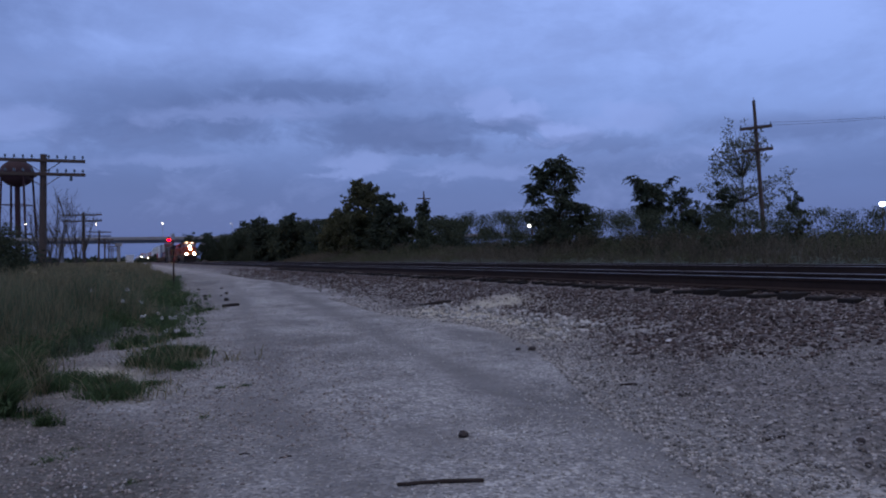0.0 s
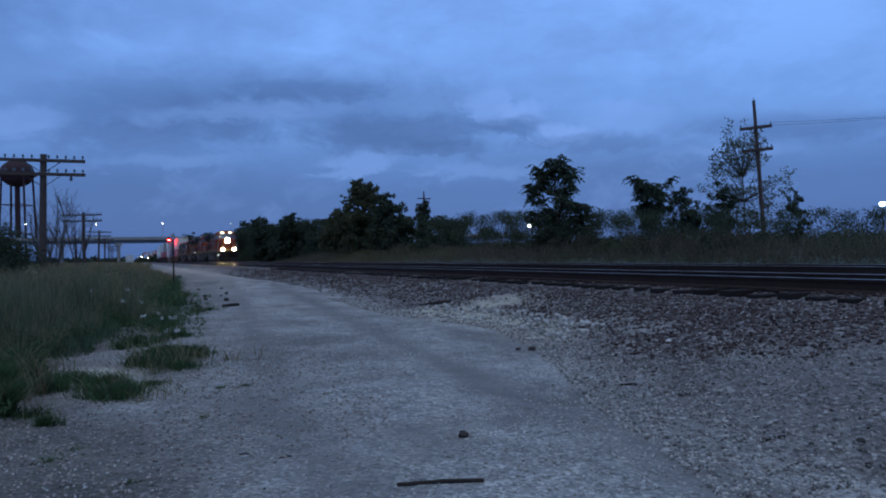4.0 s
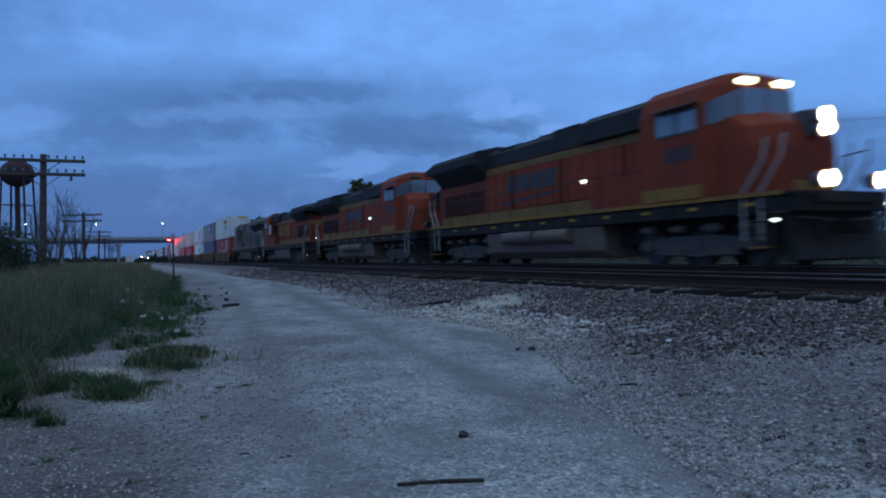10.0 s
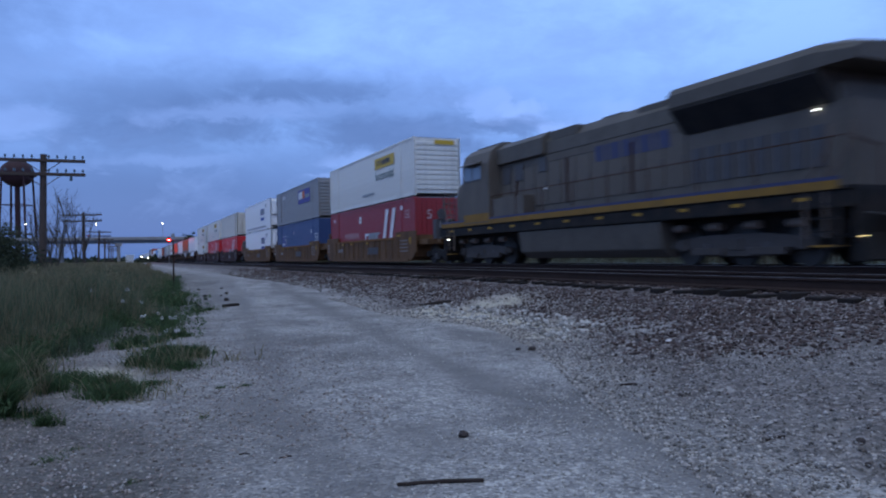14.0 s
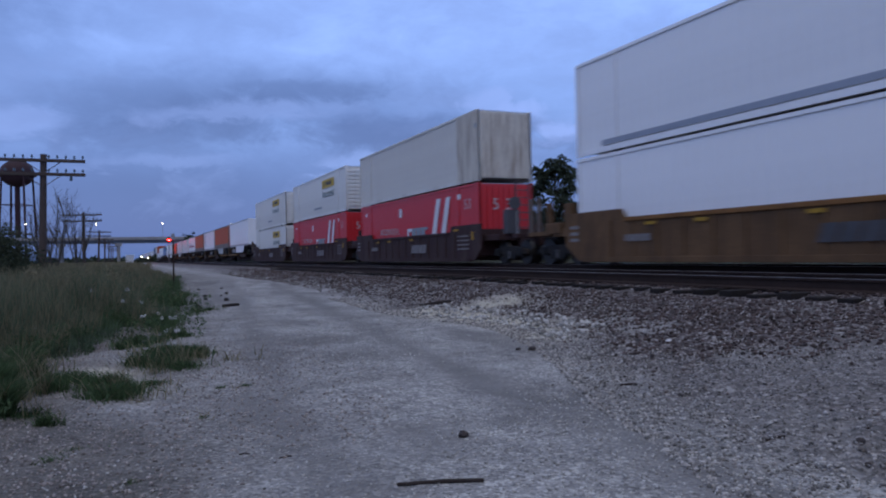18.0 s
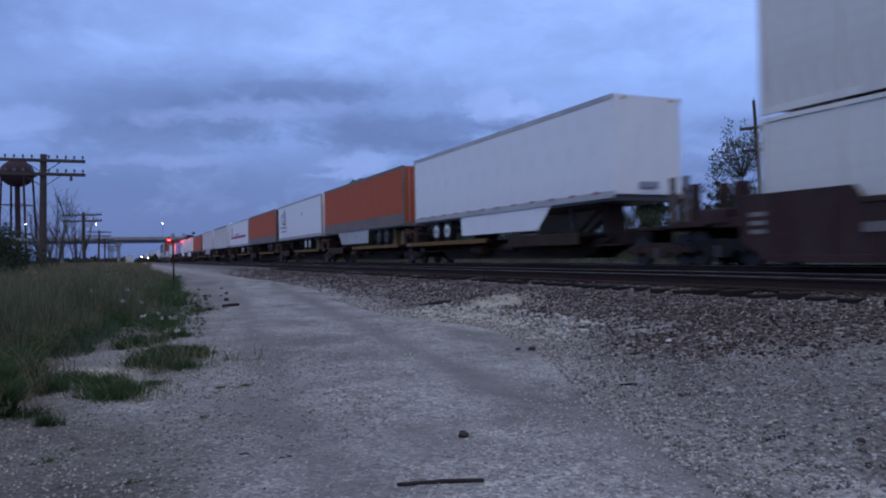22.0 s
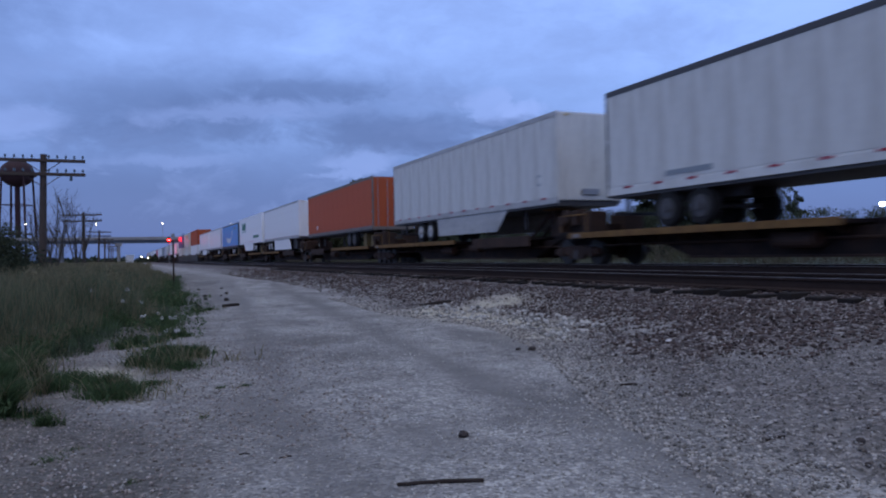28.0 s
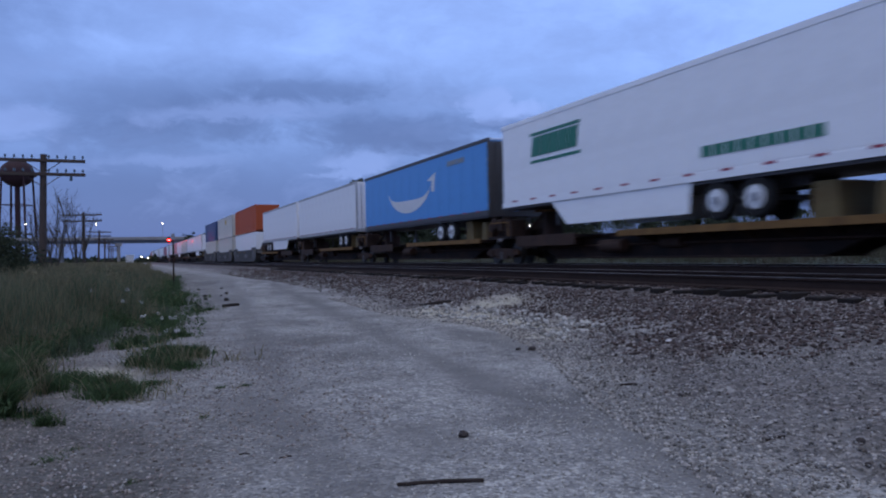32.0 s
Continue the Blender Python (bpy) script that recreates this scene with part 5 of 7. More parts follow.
yard_lamp(5.6, 250, 2.3, 0.16, "far small lamp beyond the bridge", "street_glow")
yard_lamp(7.9, 256, 2.0, 0.14, "far small lamp beyond the bridge", "street_glow")


# ---- litter on the road ----
def stick(x0, y0, x1, y1, r, label):
    a, b = Vector((x0, y0, float(ground_z(x0, y0)) + r)), Vector((x1, y1, float(ground_z(x1, y1)) + r))
    mid = a.lerp(b, 0.55) + Vector((0.004, 0.006, 0.003))
    bm = rod(a, mid, r * 0.8, r, 7)
    rod(mid, b, r, r * 0.9, 7, bm)
    tagged(part("stick", bm, "stick_wood"), label, "stick")


stick(1.23, 3.42, 1.645, 3.28, 0.011, "dark straight stick lying on the gravel road")
stick(0.80, 4.22, 0.87, 4.21, 0.005, "short dark twig on the gravel road")
stick(0.60, 4.40, 0.66, 4.38, 0.004, "short dark twig on the gravel road")
stick(3.83, 5.03, 3.97, 4.98, 0.010, "dark broken twig at the foot of the ballast")
stick(3.39, 3.11, 3.50, 3.07, 0.007, "dark broken twig on the gravel road")
stick(2.1, 17.6, 2.5, 17.9, 0.04, "rotten dark timber lying beside the road")
stick(5.7, 14.2, 6.2, 13.7, 0.03, "weathered piece of timber on the ballast")


def rock(x, y, r, material, label):
    bm = bmesh.new()
    bmesh.ops.create_icosphere(bm, subdivisions=2, radius=r)
    for q in bm.verts:
        q.co *= 1 + 0.35 * noise.noise(q.co * (1.6 / r) + Vector((x, y, 0)))
        q.co.z *= 0.7
    ob = tagged(part("rock", bm, material), label, "rock")
    ob.location = (x, y, float(ground_z(x, y)) + r * 0.4)


for _ in range(12):
    y = random.uniform(17.2, 30)
    rock(left_edge(y) + random.uniform(-0.9, 0.2), y, random.uniform(0.03, 0.07), "dark_stone", "dark clod of earth beside the gravel road")
rock(1.92, 4.1, 0.033, "dark_stone", "dark rounded stone on the gravel road")
rock(4.38, 7.4, 0.045, "dark_stone", "dark clod at the foot of the ballast")
rock(4.25, 7.5, 0.03, "dark_stone", "dark clod at the foot of the ballast")
rock(5.6, 6.45, 0.035, "white_stone", "pale stone standing out on the dark ballast")
rock(4.9, 5.9, 0.028, "dark_stone", "dark stone on the ballast slope")
rock(3.75, 2.97, 0.02, "dark_stone", "dark stone at the foot of the ballast")
rock(3.74, 2.77, 0.026, "dark_stone", "dark stone at the foot of the ballast")
rock(3.44, 2.51, 0.017, "dark_stone", "dark stone at the foot of the ballast")


# ---- the train ----
# Local space of every vehicle: rail top at z = 0, centre line at x = 0, leading end at y = 0, the camera's side at x < 0.
MOVERS = []


def rolls(ob, s, turned=False, lift=0.0):
    """Note a thing as part of the train; s: its origin along the train."""
    MOVERS.append((ob, s, turned, lift))
    return ob


def shared(name, key, make, material, parent, m, label=""):
    """An object of its own on a mesh that alike pieces share."""
    k = (name, key)
    if k not in SHARED:
        bm = make()
        me = bpy.data.meshes.new(name)
        bm.to_mesh(me)
        bm.free()
        me.materials.append(MATS[material])
        SHARED[k] = me
    ob = new(name, SHARED[k])
    ob.parent, ob.matrix_basis = parent, m
    if label:
        ob["label"] = label
    return ob


SHARED = {}


def wheel_mesh(r):
    bm = disc(0, 0, 0, r, 0.13, "x", 24)
    disc(0.075, 0, 0, r * 1.06, 0.03, "x", 24, bm)
    disc(-0.08, 0, 0, r * 0.32, 0.06, "x", 14, bm)
    return bm


def truck(parent, y, axles, r, base, material):
    """A bogie: side frames, bolster, wheels."""
    half = base / 2
    top = part("truck", box(-0.95, 0.95, y - 0.25, y + 0.25, r * 0.75, r * 1.35, 0.04), material, parent)
    for s in (-1, 1):
        p = [(-half - 0.45, r * 0.85), (-half - 0.35, r * 1.25), (-half * 0.45, r * 1.5), (half * 0.45, r * 1.5), (half + 0.35, r * 1.25), (half + 0.45, r * 0.85),
             (half - 0.35, r * 0.85), (half * 0.5, r * 0.45), (-half * 0.5, r * 0.45), (-half + 0.35, r * 0.85)]
        shared("side_frame", (base, r, material, s), lambda: prism(p, s * 0.98 - 0.07, s * 0.98 + 0.07, "x", 0.02), material, top, Matrix.Translation((0, y, 0)))
        for k in range(axles):
            wy = y - half + base * k / (axles - 1)
            shared("wheel", (r, s), lambda: wheel_mesh(r), "wheel_steel", top, Matrix.Translation((s * 0.755, wy, r)) @ Matrix.Rotation(0 if s < 0 else math.pi, 4, "Z"))
            shared("axle_box", (r, material, s), lambda: box(s * 0.98 - 0.12, s * 0.98 + 0.12, -0.16, 0.16, -0.14, 0.16, 0.03), material, top, Matrix.Translation((0, wy, r)))
        for k in range(axles - 1):
            wy = y - half + base * (k + 0.5) / (axles - 1)
            shared("spring", (r, s), lambda: rod((s * 1.0, 0, -0.15), (s * 1.0, 0, 0.15), 0.1, 0.1, 10), "trim_dark", top, Matrix.Translation((0, wy, r * 0.8)))
    return top


def coupler(parent, y, way):
    part("coupler", box(-0.12, 0.12, min(y, y + way * 1.0), max(y, y + way * 1.0), 0.72, 1.0, 0.03), "underframe_black", parent)


def bars(parent, x, y0, z0, widths, h, material, slant=0.0, name="lettering", label="", gap=0.06):
    """Blocks of the size and colour of lettering, on a side wall at x; they run from y0 towards -y."""
    bm, y = bmesh.new(), y0
    for w in widths:
        if w > 0:
            prism([(y, z0), (y - w, z0), (y - w - slant, z0 + h), (y - slant, z0 + h)], x - 0.004, x + 0.004, "x", 0, bm)
        y -= abs(w) + gap
    return part(name, bm, material, parent, label)


def loft(levels, bev=0.0):
    """Stacked outlines: (z, [(x, y), ...]), joined by walls and closed."""
    bm = bmesh.new()
    rings = [[bm.verts.new((x, y, z)) for x, y in ring] for z, ring in levels]
    n = len(rings[0])
    fs = [bm.faces.new(rings[0]), bm.faces.new(rings[-1])]
    for a, b in zip(rings, rings[1:]):
        fs += [bm.faces.new((a[i], a[(i + 1) % n], b[(i + 1) % n], b[i])) for i in range(n)]
    bmesh.ops.recalc_face_normals(bm, faces=fs)
    if bev:
        bmesh.ops.bevel(bm, geom=list(bm.edges), offset=bev, segments=2, affect="EDGES", profile=0.6)
    return bm


def lens(x, y, z, r):
    """A round glass face that looks towards -y."""
    bm = bmesh.new()
    bmesh.ops.create_circle(bm, cap_ends=True, segments=20, radius=r, matrix=Matrix.Translation((x, y, z)) @ Matrix.Rotation(math.pi / 2, 4, "X"))
    return bm


def locomotive(scheme, s_face, turned, lit, label, older=False):
    body, roof, rail_col = {"orange": ("orange_paint", "black_paint", "handrail_dark"), "grey": ("grey_paint", "grey_roof", "handrail_dark")}[scheme]
    step_col = "handrail_grey" if scheme == "orange" else "tank_grey"
    top = thing("locomotive", label, "locomotive", "locomotives")
    L = 22.3
    part("underframe", box(-1.48, 1.48, 0.85, L - 0.85, 1.22, 1.58, 0.03), "underframe_black", top)
    part("centre_sill", box(-0.75, 0.75, 1.3, L - 1.1, 0.62, 1.22), "underframe_black", top)
    part("porch", box(-1.3, 1.3, 0.78, 1.3, 1.56, 1.66, 0.01), "underframe_black", top)
    part("walkway", box(-1.53, 1.53, 0.9, L - 0.9, 1.58, 1.66, 0.01), "underframe_black", top)
    stripe = "yellow_paint"
    for s in (-1, 1):
        part("sill_stripe", box(s * 1.535 - 0.012, s * 1.535 + 0.012, 1.2, L - 1.2, 1.60, 1.70 if scheme == "orange" else 1.78), stripe, top, "yellow stripe along the walkway")
        if scheme == "grey":
            part("sill_band", box(s * 1.535 - 0.012, s * 1.535 + 0.012, 1.2, L - 1.2, 1.785, 1.86), "blue_stripe", top, "dark blue band")
        for k in range(11):
            shared("reflector", 0, lambda: box(-0.006, 0.006, -0.14, 0.14, -0.04, 0.04), "faded_yellow", top, Matrix.Translation((s * 1.49, 2.2 + 1.8 * k, 1.44)))
    # pilot, plough and couplers
    for y, way in ((1.15, -1), (L - 0.85, 1)):
        part("pilot", box(-1.42, 1.42, min(y, y - way * 0.12), max(y, y - way * 0.12), 0.5, 1.6, 0.02), "underframe_black", top)
        coupler(top, y, way)
        part("plough", prism([(y - way * 0.1, 0.95), (y + way * 0.22, 0.16), (y + way * 0.14, 0.12), (y - way * 0.2, 0.12)], -1.4, 1.4, "x", 0.01), "underframe_black", top)
        for s in (-1, 1):
            for k in range(4):
                part("step", box(s * 1.36 - 0.14, s * 1.36 + 0.14, y - way * 0.75 - 0.02 - 0.3, y - way * 0.75 + 0.32, 0.42 + 0.29 * k, 0.46 + 0.29 * k), "underframe_black" if k else "yellow_paint", top)
            part("step_plate", box(s * 1.48 - 0.02, s * 1.48 + 0.02, y - way * 0.42 - 0.06, y - way * 0.42 + 0.06, 0.4, 1.6), "underframe_black", top)
            for dy in (1.2, 0.7):
                part("grab_rail", rod((s * 1.47, y - way * dy, 0.6), (s * 1.47, y - way * dy, 1.75), 0.034, 0.034, 8), step_col, top)
                part("rail_slope", rod((s * 1.47, y - way * dy, 1.73), (s * 1.44, y - way * (dy - 0.55), 2.45), 0.034, 0.034, 8), step_col, top)
                part("rail_top", rod((s * 1.44, y - way * (dy - 0.54), 2.43), (s * 1.40, y - way * (dy - 0.62), 2.95), 0.03, 0.03, 8), step_col, top)
            part("front_rail", rod((s * 1.47, y - way * 0.25, 2.7), (s * 0.5, y - way * 0.15, 2.5), 0.02, 0.02, 6), "handrail_dark", top)
            part("front_post", rod((s * 0.5, y - way * 0.15, 1.6), (s * 0.5, y - way * 0.15, 2.5), 0.02, 0.02, 6), "handrail_dark", top)
    part("anticlimber", box(-1.0, 1.0, 0.72, 0.86, 1.40, 1.58, 0.03), "underframe_black", top)
    for y, way in ((1.02, -1), (L - 0.83, 1)):
        for s in (-1, 1):
            for k in range(3):
                x = s * (0.45 + 0.13 * k)
                part("air_hose", rod((x, y, 1.15), (x * 0.9, y + way * 0.14, 0.55), 0.025, 0.025, 6), "tyre_rubber", top)
            part("cut_lever", rod((s * 0.25, y + way * 0.1, 1.02), (s * 1.3, y + way * 0.06, 1.1), 0.018, 0.018, 5), "trim_dark", top)
    # nose and cab
    def snout(w, front, tip):
        return [(-w, 3.5), (w, 3.5), (w, front + 0.7), (tip, front), (-tip, front), (-w, front + 0.7)]
    nose = part("nose", loft([(1.66, snout(1.28, 1.62, 0.72)), (2.85, snout(1.28, 1.60, 0.72)), (3.32, snout(1.24, 1.72, 0.70)), (3.68, snout(1.16, 2.35, 0.66))], 0.05), body, top)
    part("nose_door", box(0.2, 0.66, 1.58, 1.66, 1.9, 2.95, 0.02), body, nose)
    part("nose_stripe", box(-0.7, 0.7, 1.60, 1.68, 1.68, 1.98, 0.005), stripe, nose)
    def plan(w, front, tip, back):
        return [(-w, 5.9), (w, 5.9), (w, front + back), (tip, front), (-tip, front), (-w, front + back)]
    cab = part("cab", loft([(1.66, plan(1.55, 3.0, 0.86, 0.55)), (4.05, plan(1.55, 2.95, 0.86, 0.55)), (4.50, plan(1.40, 3.0, 0.82, 0.50)), (4.76, plan(1.05, 3.12, 0.70, 0.35)), (4.86, plan(0.7, 3.3, 0.5, 0.2))], 0.03), body, top)
    for s in (-1, 1):
        part("windshield", prism([(s * 0.03, 3.70), (s * 0.85, 3.68), (s * 0.85, 4.38), (s * 0.03, 4.40)], 2.925, 2.965, "y", 0.005), "cab_glass", cab, "dark windscreen")
        a, b = Vector((s * 0.90, 2.975, 0)), Vector((s * 1.50, 3.455, 0))
        out = Vector((s * 0.55, -0.69, 0)).normalized() * 0.012
        bm = bmesh.new()
        ring = [bm.verts.new(p + out + Vector((0, 0, z))) for p, z in ((a, 3.66), (b, 3.50), (b, 4.06), (a, 4.34))]
        bm.faces.new(ring)
        bmesh.ops.solidify(bm, geom=bm.faces[:], thickness=0.02)
        part("corner_windshield", bm, "cab_glass", cab, "dark corner windscreen")
        for y0, y1 in ((3.75, 4.4), (4.52, 5.2)):
            part("side_window", box(s * 1.552 - 0.012, s * 1.552 + 0.012, y0, y1, 3.45, 4.02, 0.008), "cab_glass", cab)
            part("window_frame", box(s * 1.55 - 0.01, s * 1.55 + 0.01, y0 - 0.06, y1 + 0.06, 3.39, 4.08, 0.006), "trim_dark", cab)
        part("sun_visor", prism([(s * 1.55, 4.12), (s * 1.85, 4.02), (s * 1.85, 4.05), (s * 1.55, 4.16)], 3.7, 5.3, "y"), roof, cab)
        part("number_board", box(s * 0.60 - 0.25, s * 0.60 + 0.25, 2.92, 3.1, 4.50, 4.64, 0.03), "number_glow" if lit else "trim_dark", cab, "lit number board" if lit else "number board")
        part("roof_plate", box(s * 0.42 - 0.42, s * 0.42 + 0.42, 3.55, 5.85, 4.80, 4.88, 0.02), roof, cab) if s > 0 else None
        if not older:
            part("cab_band", box(s * 1.553 - 0.01, s * 1.553 + 0.01, 3.6, 5.85, 1.72, 2.05), stripe, cab)
        if older:
            part("side_locker", box(min(s * 1.05, s * 1.5), max(s * 1.05, s * 1.5), 5.95, 7.7, 2.75, 3.62, 0.03), "grille_dark", cab)
            part("locker_panel", box(s * 1.51 - 0.012, s * 1.51 + 0.012, 5.95, 6.8, 2.72, 3.65, 0.01), "rail_pale", cab, "pale panel behind the cab")
    # long hood
    hood = part("hood", prism([(-1.02, 1.66), (1.02, 1.66), (1.02, 3.88), (-1.02, 3.88)], 5.5, 20.9, "y", 0.02), body, top)
    part("hood_roof", prism([(-1.04, 3.88), (1.04, 3.88), (1.0, 4.32), (0.7, 4.64), (-0.7, 4.64), (-1.0, 4.40)], 5.5, 16.9, "y", 0.02), roof, hood)
    part("intake_box", prism([(-1.2, 3.9), (1.2, 3.9), (1.18, 4.5), (0.8, 4.74), (-0.8, 4.74), (-1.18, 4.5)], 5.55, 9.3, "y", 0.03), roof, hood)
    part("brake_box", box(-1.0, 1.0, 9.6, 11.2, 4.3, 4.66, 0.05), roof, hood)
    part("exhaust", box(-0.5, 0.5, 11.9, 13.0, 4.5, 4.76, 0.04), roof, hood)
    for k, (y, w) in enumerate(((7.0, 0.5), (12.2, 0.4), (14.6, 0.45), (15.9, 0.3))):
        part("roof_hatch", box(-w, w, y - 0.3, y + 0.3, 4.6, 4.74 if y > 9.4 else 4.82, 0.03), roof, hood)
    part("fan_box", box(-0.9, 0.9, 14.2, 15.4, 4.3, 4.62, 0.05), roof, hood)
    for s in (-1, 1):
        part("upper_stripe", box(s * 1.024 - 0.012, s * 1.024 + 0.012, 5.5, 16.4, 3.62, 3.84), stripe if scheme == "orange" else body, hood, "upper stripe")
        if scheme == "orange":
            for z in (3.69, 3.76):
                part("stripe_line", box(s * 1.04 - 0.004, s * 1.04 + 0.004, 5.5, 16.4, z, z + 0.018), "trim_dark", hood, "thin dark line in the yellow")
            for z in (1.85, 1.96):
                part("stripe_line", box(s * 1.04 - 0.004, s * 1.04 + 0.004, 5.5, 20.8, z, z + 0.02), "trim_dark", hood, "thin dark line in the yellow")
            part("lower_stripe", box(s * 1.024 - 0.012, s * 1.024 + 0.012, 5.5, 20.8, 1.75, 2.08), stripe, hood, "lower yellow stripe")
        for k in range(12):
            y = 6.0 + 0.86 * k
            d = shared("hood_door", scheme, lambda: box(-0.016, 0.016, 0.02, 0.82, 2.12, 3.58, 0.012), body, hood, Matrix.Translation((s * 1.03, y, 0)))
            shared("latch", 0, lambda: box(-0.02, 0.02, 0.72, 0.77, 2.7, 2.95), "trim_dark", d, Matrix.Translation((s * 0.015, 0, 0)))
        for k in range(8):
            shared("hood_louvre", scheme, lambda: box(-0.03, 0.03, 0.0, 0.36, 2.15, 3.05, 0.01), "grille_dark" if scheme == "orange" else "trim_dark", hood, Matrix.Translation((s * 1.03, 16.5 + 0.51 * k, 0)))
        for k in range(3):
            part("door_post", box(s * 1.06 - 0.02, s * 1.06 + 0.02, 7.2 + 3.4 * k, 7.3 + 3.4 * k, 2.1, 3.6, 0.01), "grille_dark", hood)
        if scheme == "grey":
            for y0, y1, z0, z1 in ((6.2, 6.8, 3.1, 3.75), (7.2, 7.75, 3.15, 3.75), (8.9, 9.4, 3.3, 3.8)):
                part("side_vent", box(s * 1.05 - 0.03, s * 1.05 + 0.03, y0, y1, z0, z1, 0.01), "trim_dark", hood)
        part("equipment_box", box(s * 1.24 - 0.22, s * 1.24 + 0.22, 5.5, 8.4, 1.66, 2.55, 0.02), body, hood)
    bm = prism([(-1.0, 3.45), (1.0, 3.45), (1.56, 4.14), (1.56, 4.46), (1.42, 4.64), (0.5, 4.84), (-0.5, 4.84), (-1.42, 4.64), (-1.56, 4.46), (-1.56, 4.14)], 16.2, 20.7, "y")
    prism([(-1.56, 4.14), (1.56, 4.14), (1.56, 4.46), (1.42, 4.64), (0.5, 4.84), (-0.5, 4.84), (-1.42, 4.64), (-1.56, 4.46)], 20.7, 21.6, "y", 0, bm)
    for v in bm.verts:
        if v.co.y > 21.5:
            v.co.z = 4.14 + (v.co.z - 4.14) * 0.62
    rad = part("radiator", bm, roof, top, "overhanging radiator housing")
    for s in (-1, 1):
        # screen whose black also stands for the shade under the wing
        part("radiator_grille", prism([(s * 1.03, 3.48), (s * 1.54, 4.06), (s * 1.57, 4.04), (s * 1.06, 3.46)], 16.3, 20.65, "y"), "black_paint", rad, "radiator screen, blackened for the shade under the overhang")
    part("end_wall", prism([(-1.02, 1.66), (1.02, 1.66), (1.02, 3.5), (-1.02, 3.5)], 20.9, 21.1, "y", 0.02), body, top)
    # handrails along the walkway
    for s in (-1, 1):
        for k in range(9):
            shared("stanchion", rail_col, lambda: rod((0, 0, 1.66), (0, 0, 2.68), 0.018, 0.018, 5), rail_col, top, Matrix.Translation((s * 1.47, 6.0 + 1.85 * k, 0)))
        part("handrail", rod((s * 1.47, 5.6, 2.68), (s * 1.47, 21.1, 2.68), 0.018, 0.018, 5), rail_col, top)
    # fuel tank, reservoirs, trucks
    tank = part("fuel_tank", prism([(-1.3, 0.45), (-1.0, 0.22), (1.0, 0.22), (1.3, 0.45), (1.42, 1.2), (-1.42, 1.2)], 7.9, 15.6 if not older else 14.6, "y", 0.04), "tank_grey" if scheme == "orange" else "grey_roof", top)
    if not older and scheme == "orange":
        for s in (-1, 1):
            for y0, y1 in ((9.6, 11.6), (11.9, 14.0)):
                part("air_reservoir", rod((s * 1.42, y0, 0.98), (s * 1.42, y1, 0.98), 0.23, 0.23, 16), "tank_grey", tank)
    for y in (4.35, 17.95):
        bogie = truck(top, y, 3, 0.52, 3.7, "truck_grey")
        for sx in (-1, 1):
            for k in range(4):
                shared("brake_cylinder", sx, lambda: rod((sx * 1.12, -0.22, 0), (sx * 1.12, 0.22, 0), 0.10, 0.10, 10), "tank_grey", bogie, Matrix.Translation((0, y - 1.85 + 1.22 * k, 0.98)))
            for k in range(2):
                shared("equaliser", sx, lambda: box(sx * 1.08 - 0.05, sx * 1.08 + 0.05, -0.55, 0.55, -0.09, 0.09, 0.02), "truck_grey", bogie, Matrix.Translation((0, y - 0.95 + 1.9 * k, 0.36)))
            part("sand_pipe", rod((sx * 1.0, y - 2.5, 1.2), (sx * 0.8, y - 2.35, 0.2), 0.03, 0.03, 6), "tank_grey", bogie)
    # lamps
    bezel = part("headlight_housing", prism([(-0.24, 2.98), (0.24, 2.98), (0.24, 3.62), (-0.24, 3.62)], 1.54, 1.95, "y", 0.03), body if not lit else "trim_dark", nose)
    for z in (3.14, 3.46):
        # Added tube round the lens: narrows the beam, keeps spill off nose and road
        bm = bmesh.new()
        bmesh.ops.create_cone(bm, cap_ends=False, segments=20, radius1=0.158, radius2=0.158, depth=0.30, matrix=Matrix.Translation((0, 1.40, z)) @ Matrix.Rotation(math.pi / 2, 4, "X"))
        bmesh.ops.solidify(bm, geom=bm.faces[:], thickness=-0.012)
        part("lamp_rim", bm, "trim_dark", bezel)
        part("headlight", lens(0, 1.49, z, 0.15), "headlight_glow" if lit else "unlit_lens", bezel, "lit headlight" if lit else "unlit headlight")
    for s in (-1, 1):
        d = part("ditch_light", rod((s * 0.86, 0.80, 1.90), (s * 0.86, 0.95, 1.90), 0.19, 0.14, 16), "underframe_black", top)
        # The same added tube, shaping the ditch light's beam
        bm = bmesh.new()
        bmesh.ops.create_cone(bm, cap_ends=False, segments=20, radius1=0.172, radius2=0.172, depth=0.30, matrix=Matrix.Translation((s * 0.86, 0.70, 1.90)) @ Matrix.Rotation(math.pi / 2, 4, "X"))
        bmesh.ops.solidify(bm, geom=bm.faces[:], thickness=-0.012)
        part("lamp_rim", bm, "trim_dark", d)
        part("ditch_lens", lens(s * 0.86, 0.79, 1.90, 0.16), "ditch_glow" if lit else "unlit_lens", d, "lit ditch light" if lit else "unlit ditch light")
    for s in (-1, 1):
        part("marker_light", box(s * 1.06 - 0.03, s * 1.06 + 0.03, 9.25, 9.37, 2.66, 2.74), "marker_glow" if not turned else "cabinet_paint", top, "small white walkway light")
        part("step_light", box(s * 1.40 - 0.05, s * 1.40 + 0.05, 1.52, 1.6, 1.02, 1.09), "marker_glow" if scheme == "grey" or lit else "cabinet_paint", top, "small white step light")
    part("horn", rod((0.2, 5.0, 4.85), (0.2, 4.5, 4.85), 0.04, 0.1, 8), "trim_dark", top)
    part("antenna", rod((-0.4, 3.8, 4.74), (-0.4, 3.8, 4.95), 0.06, 0.03, 8), "cabinet_paint", top)
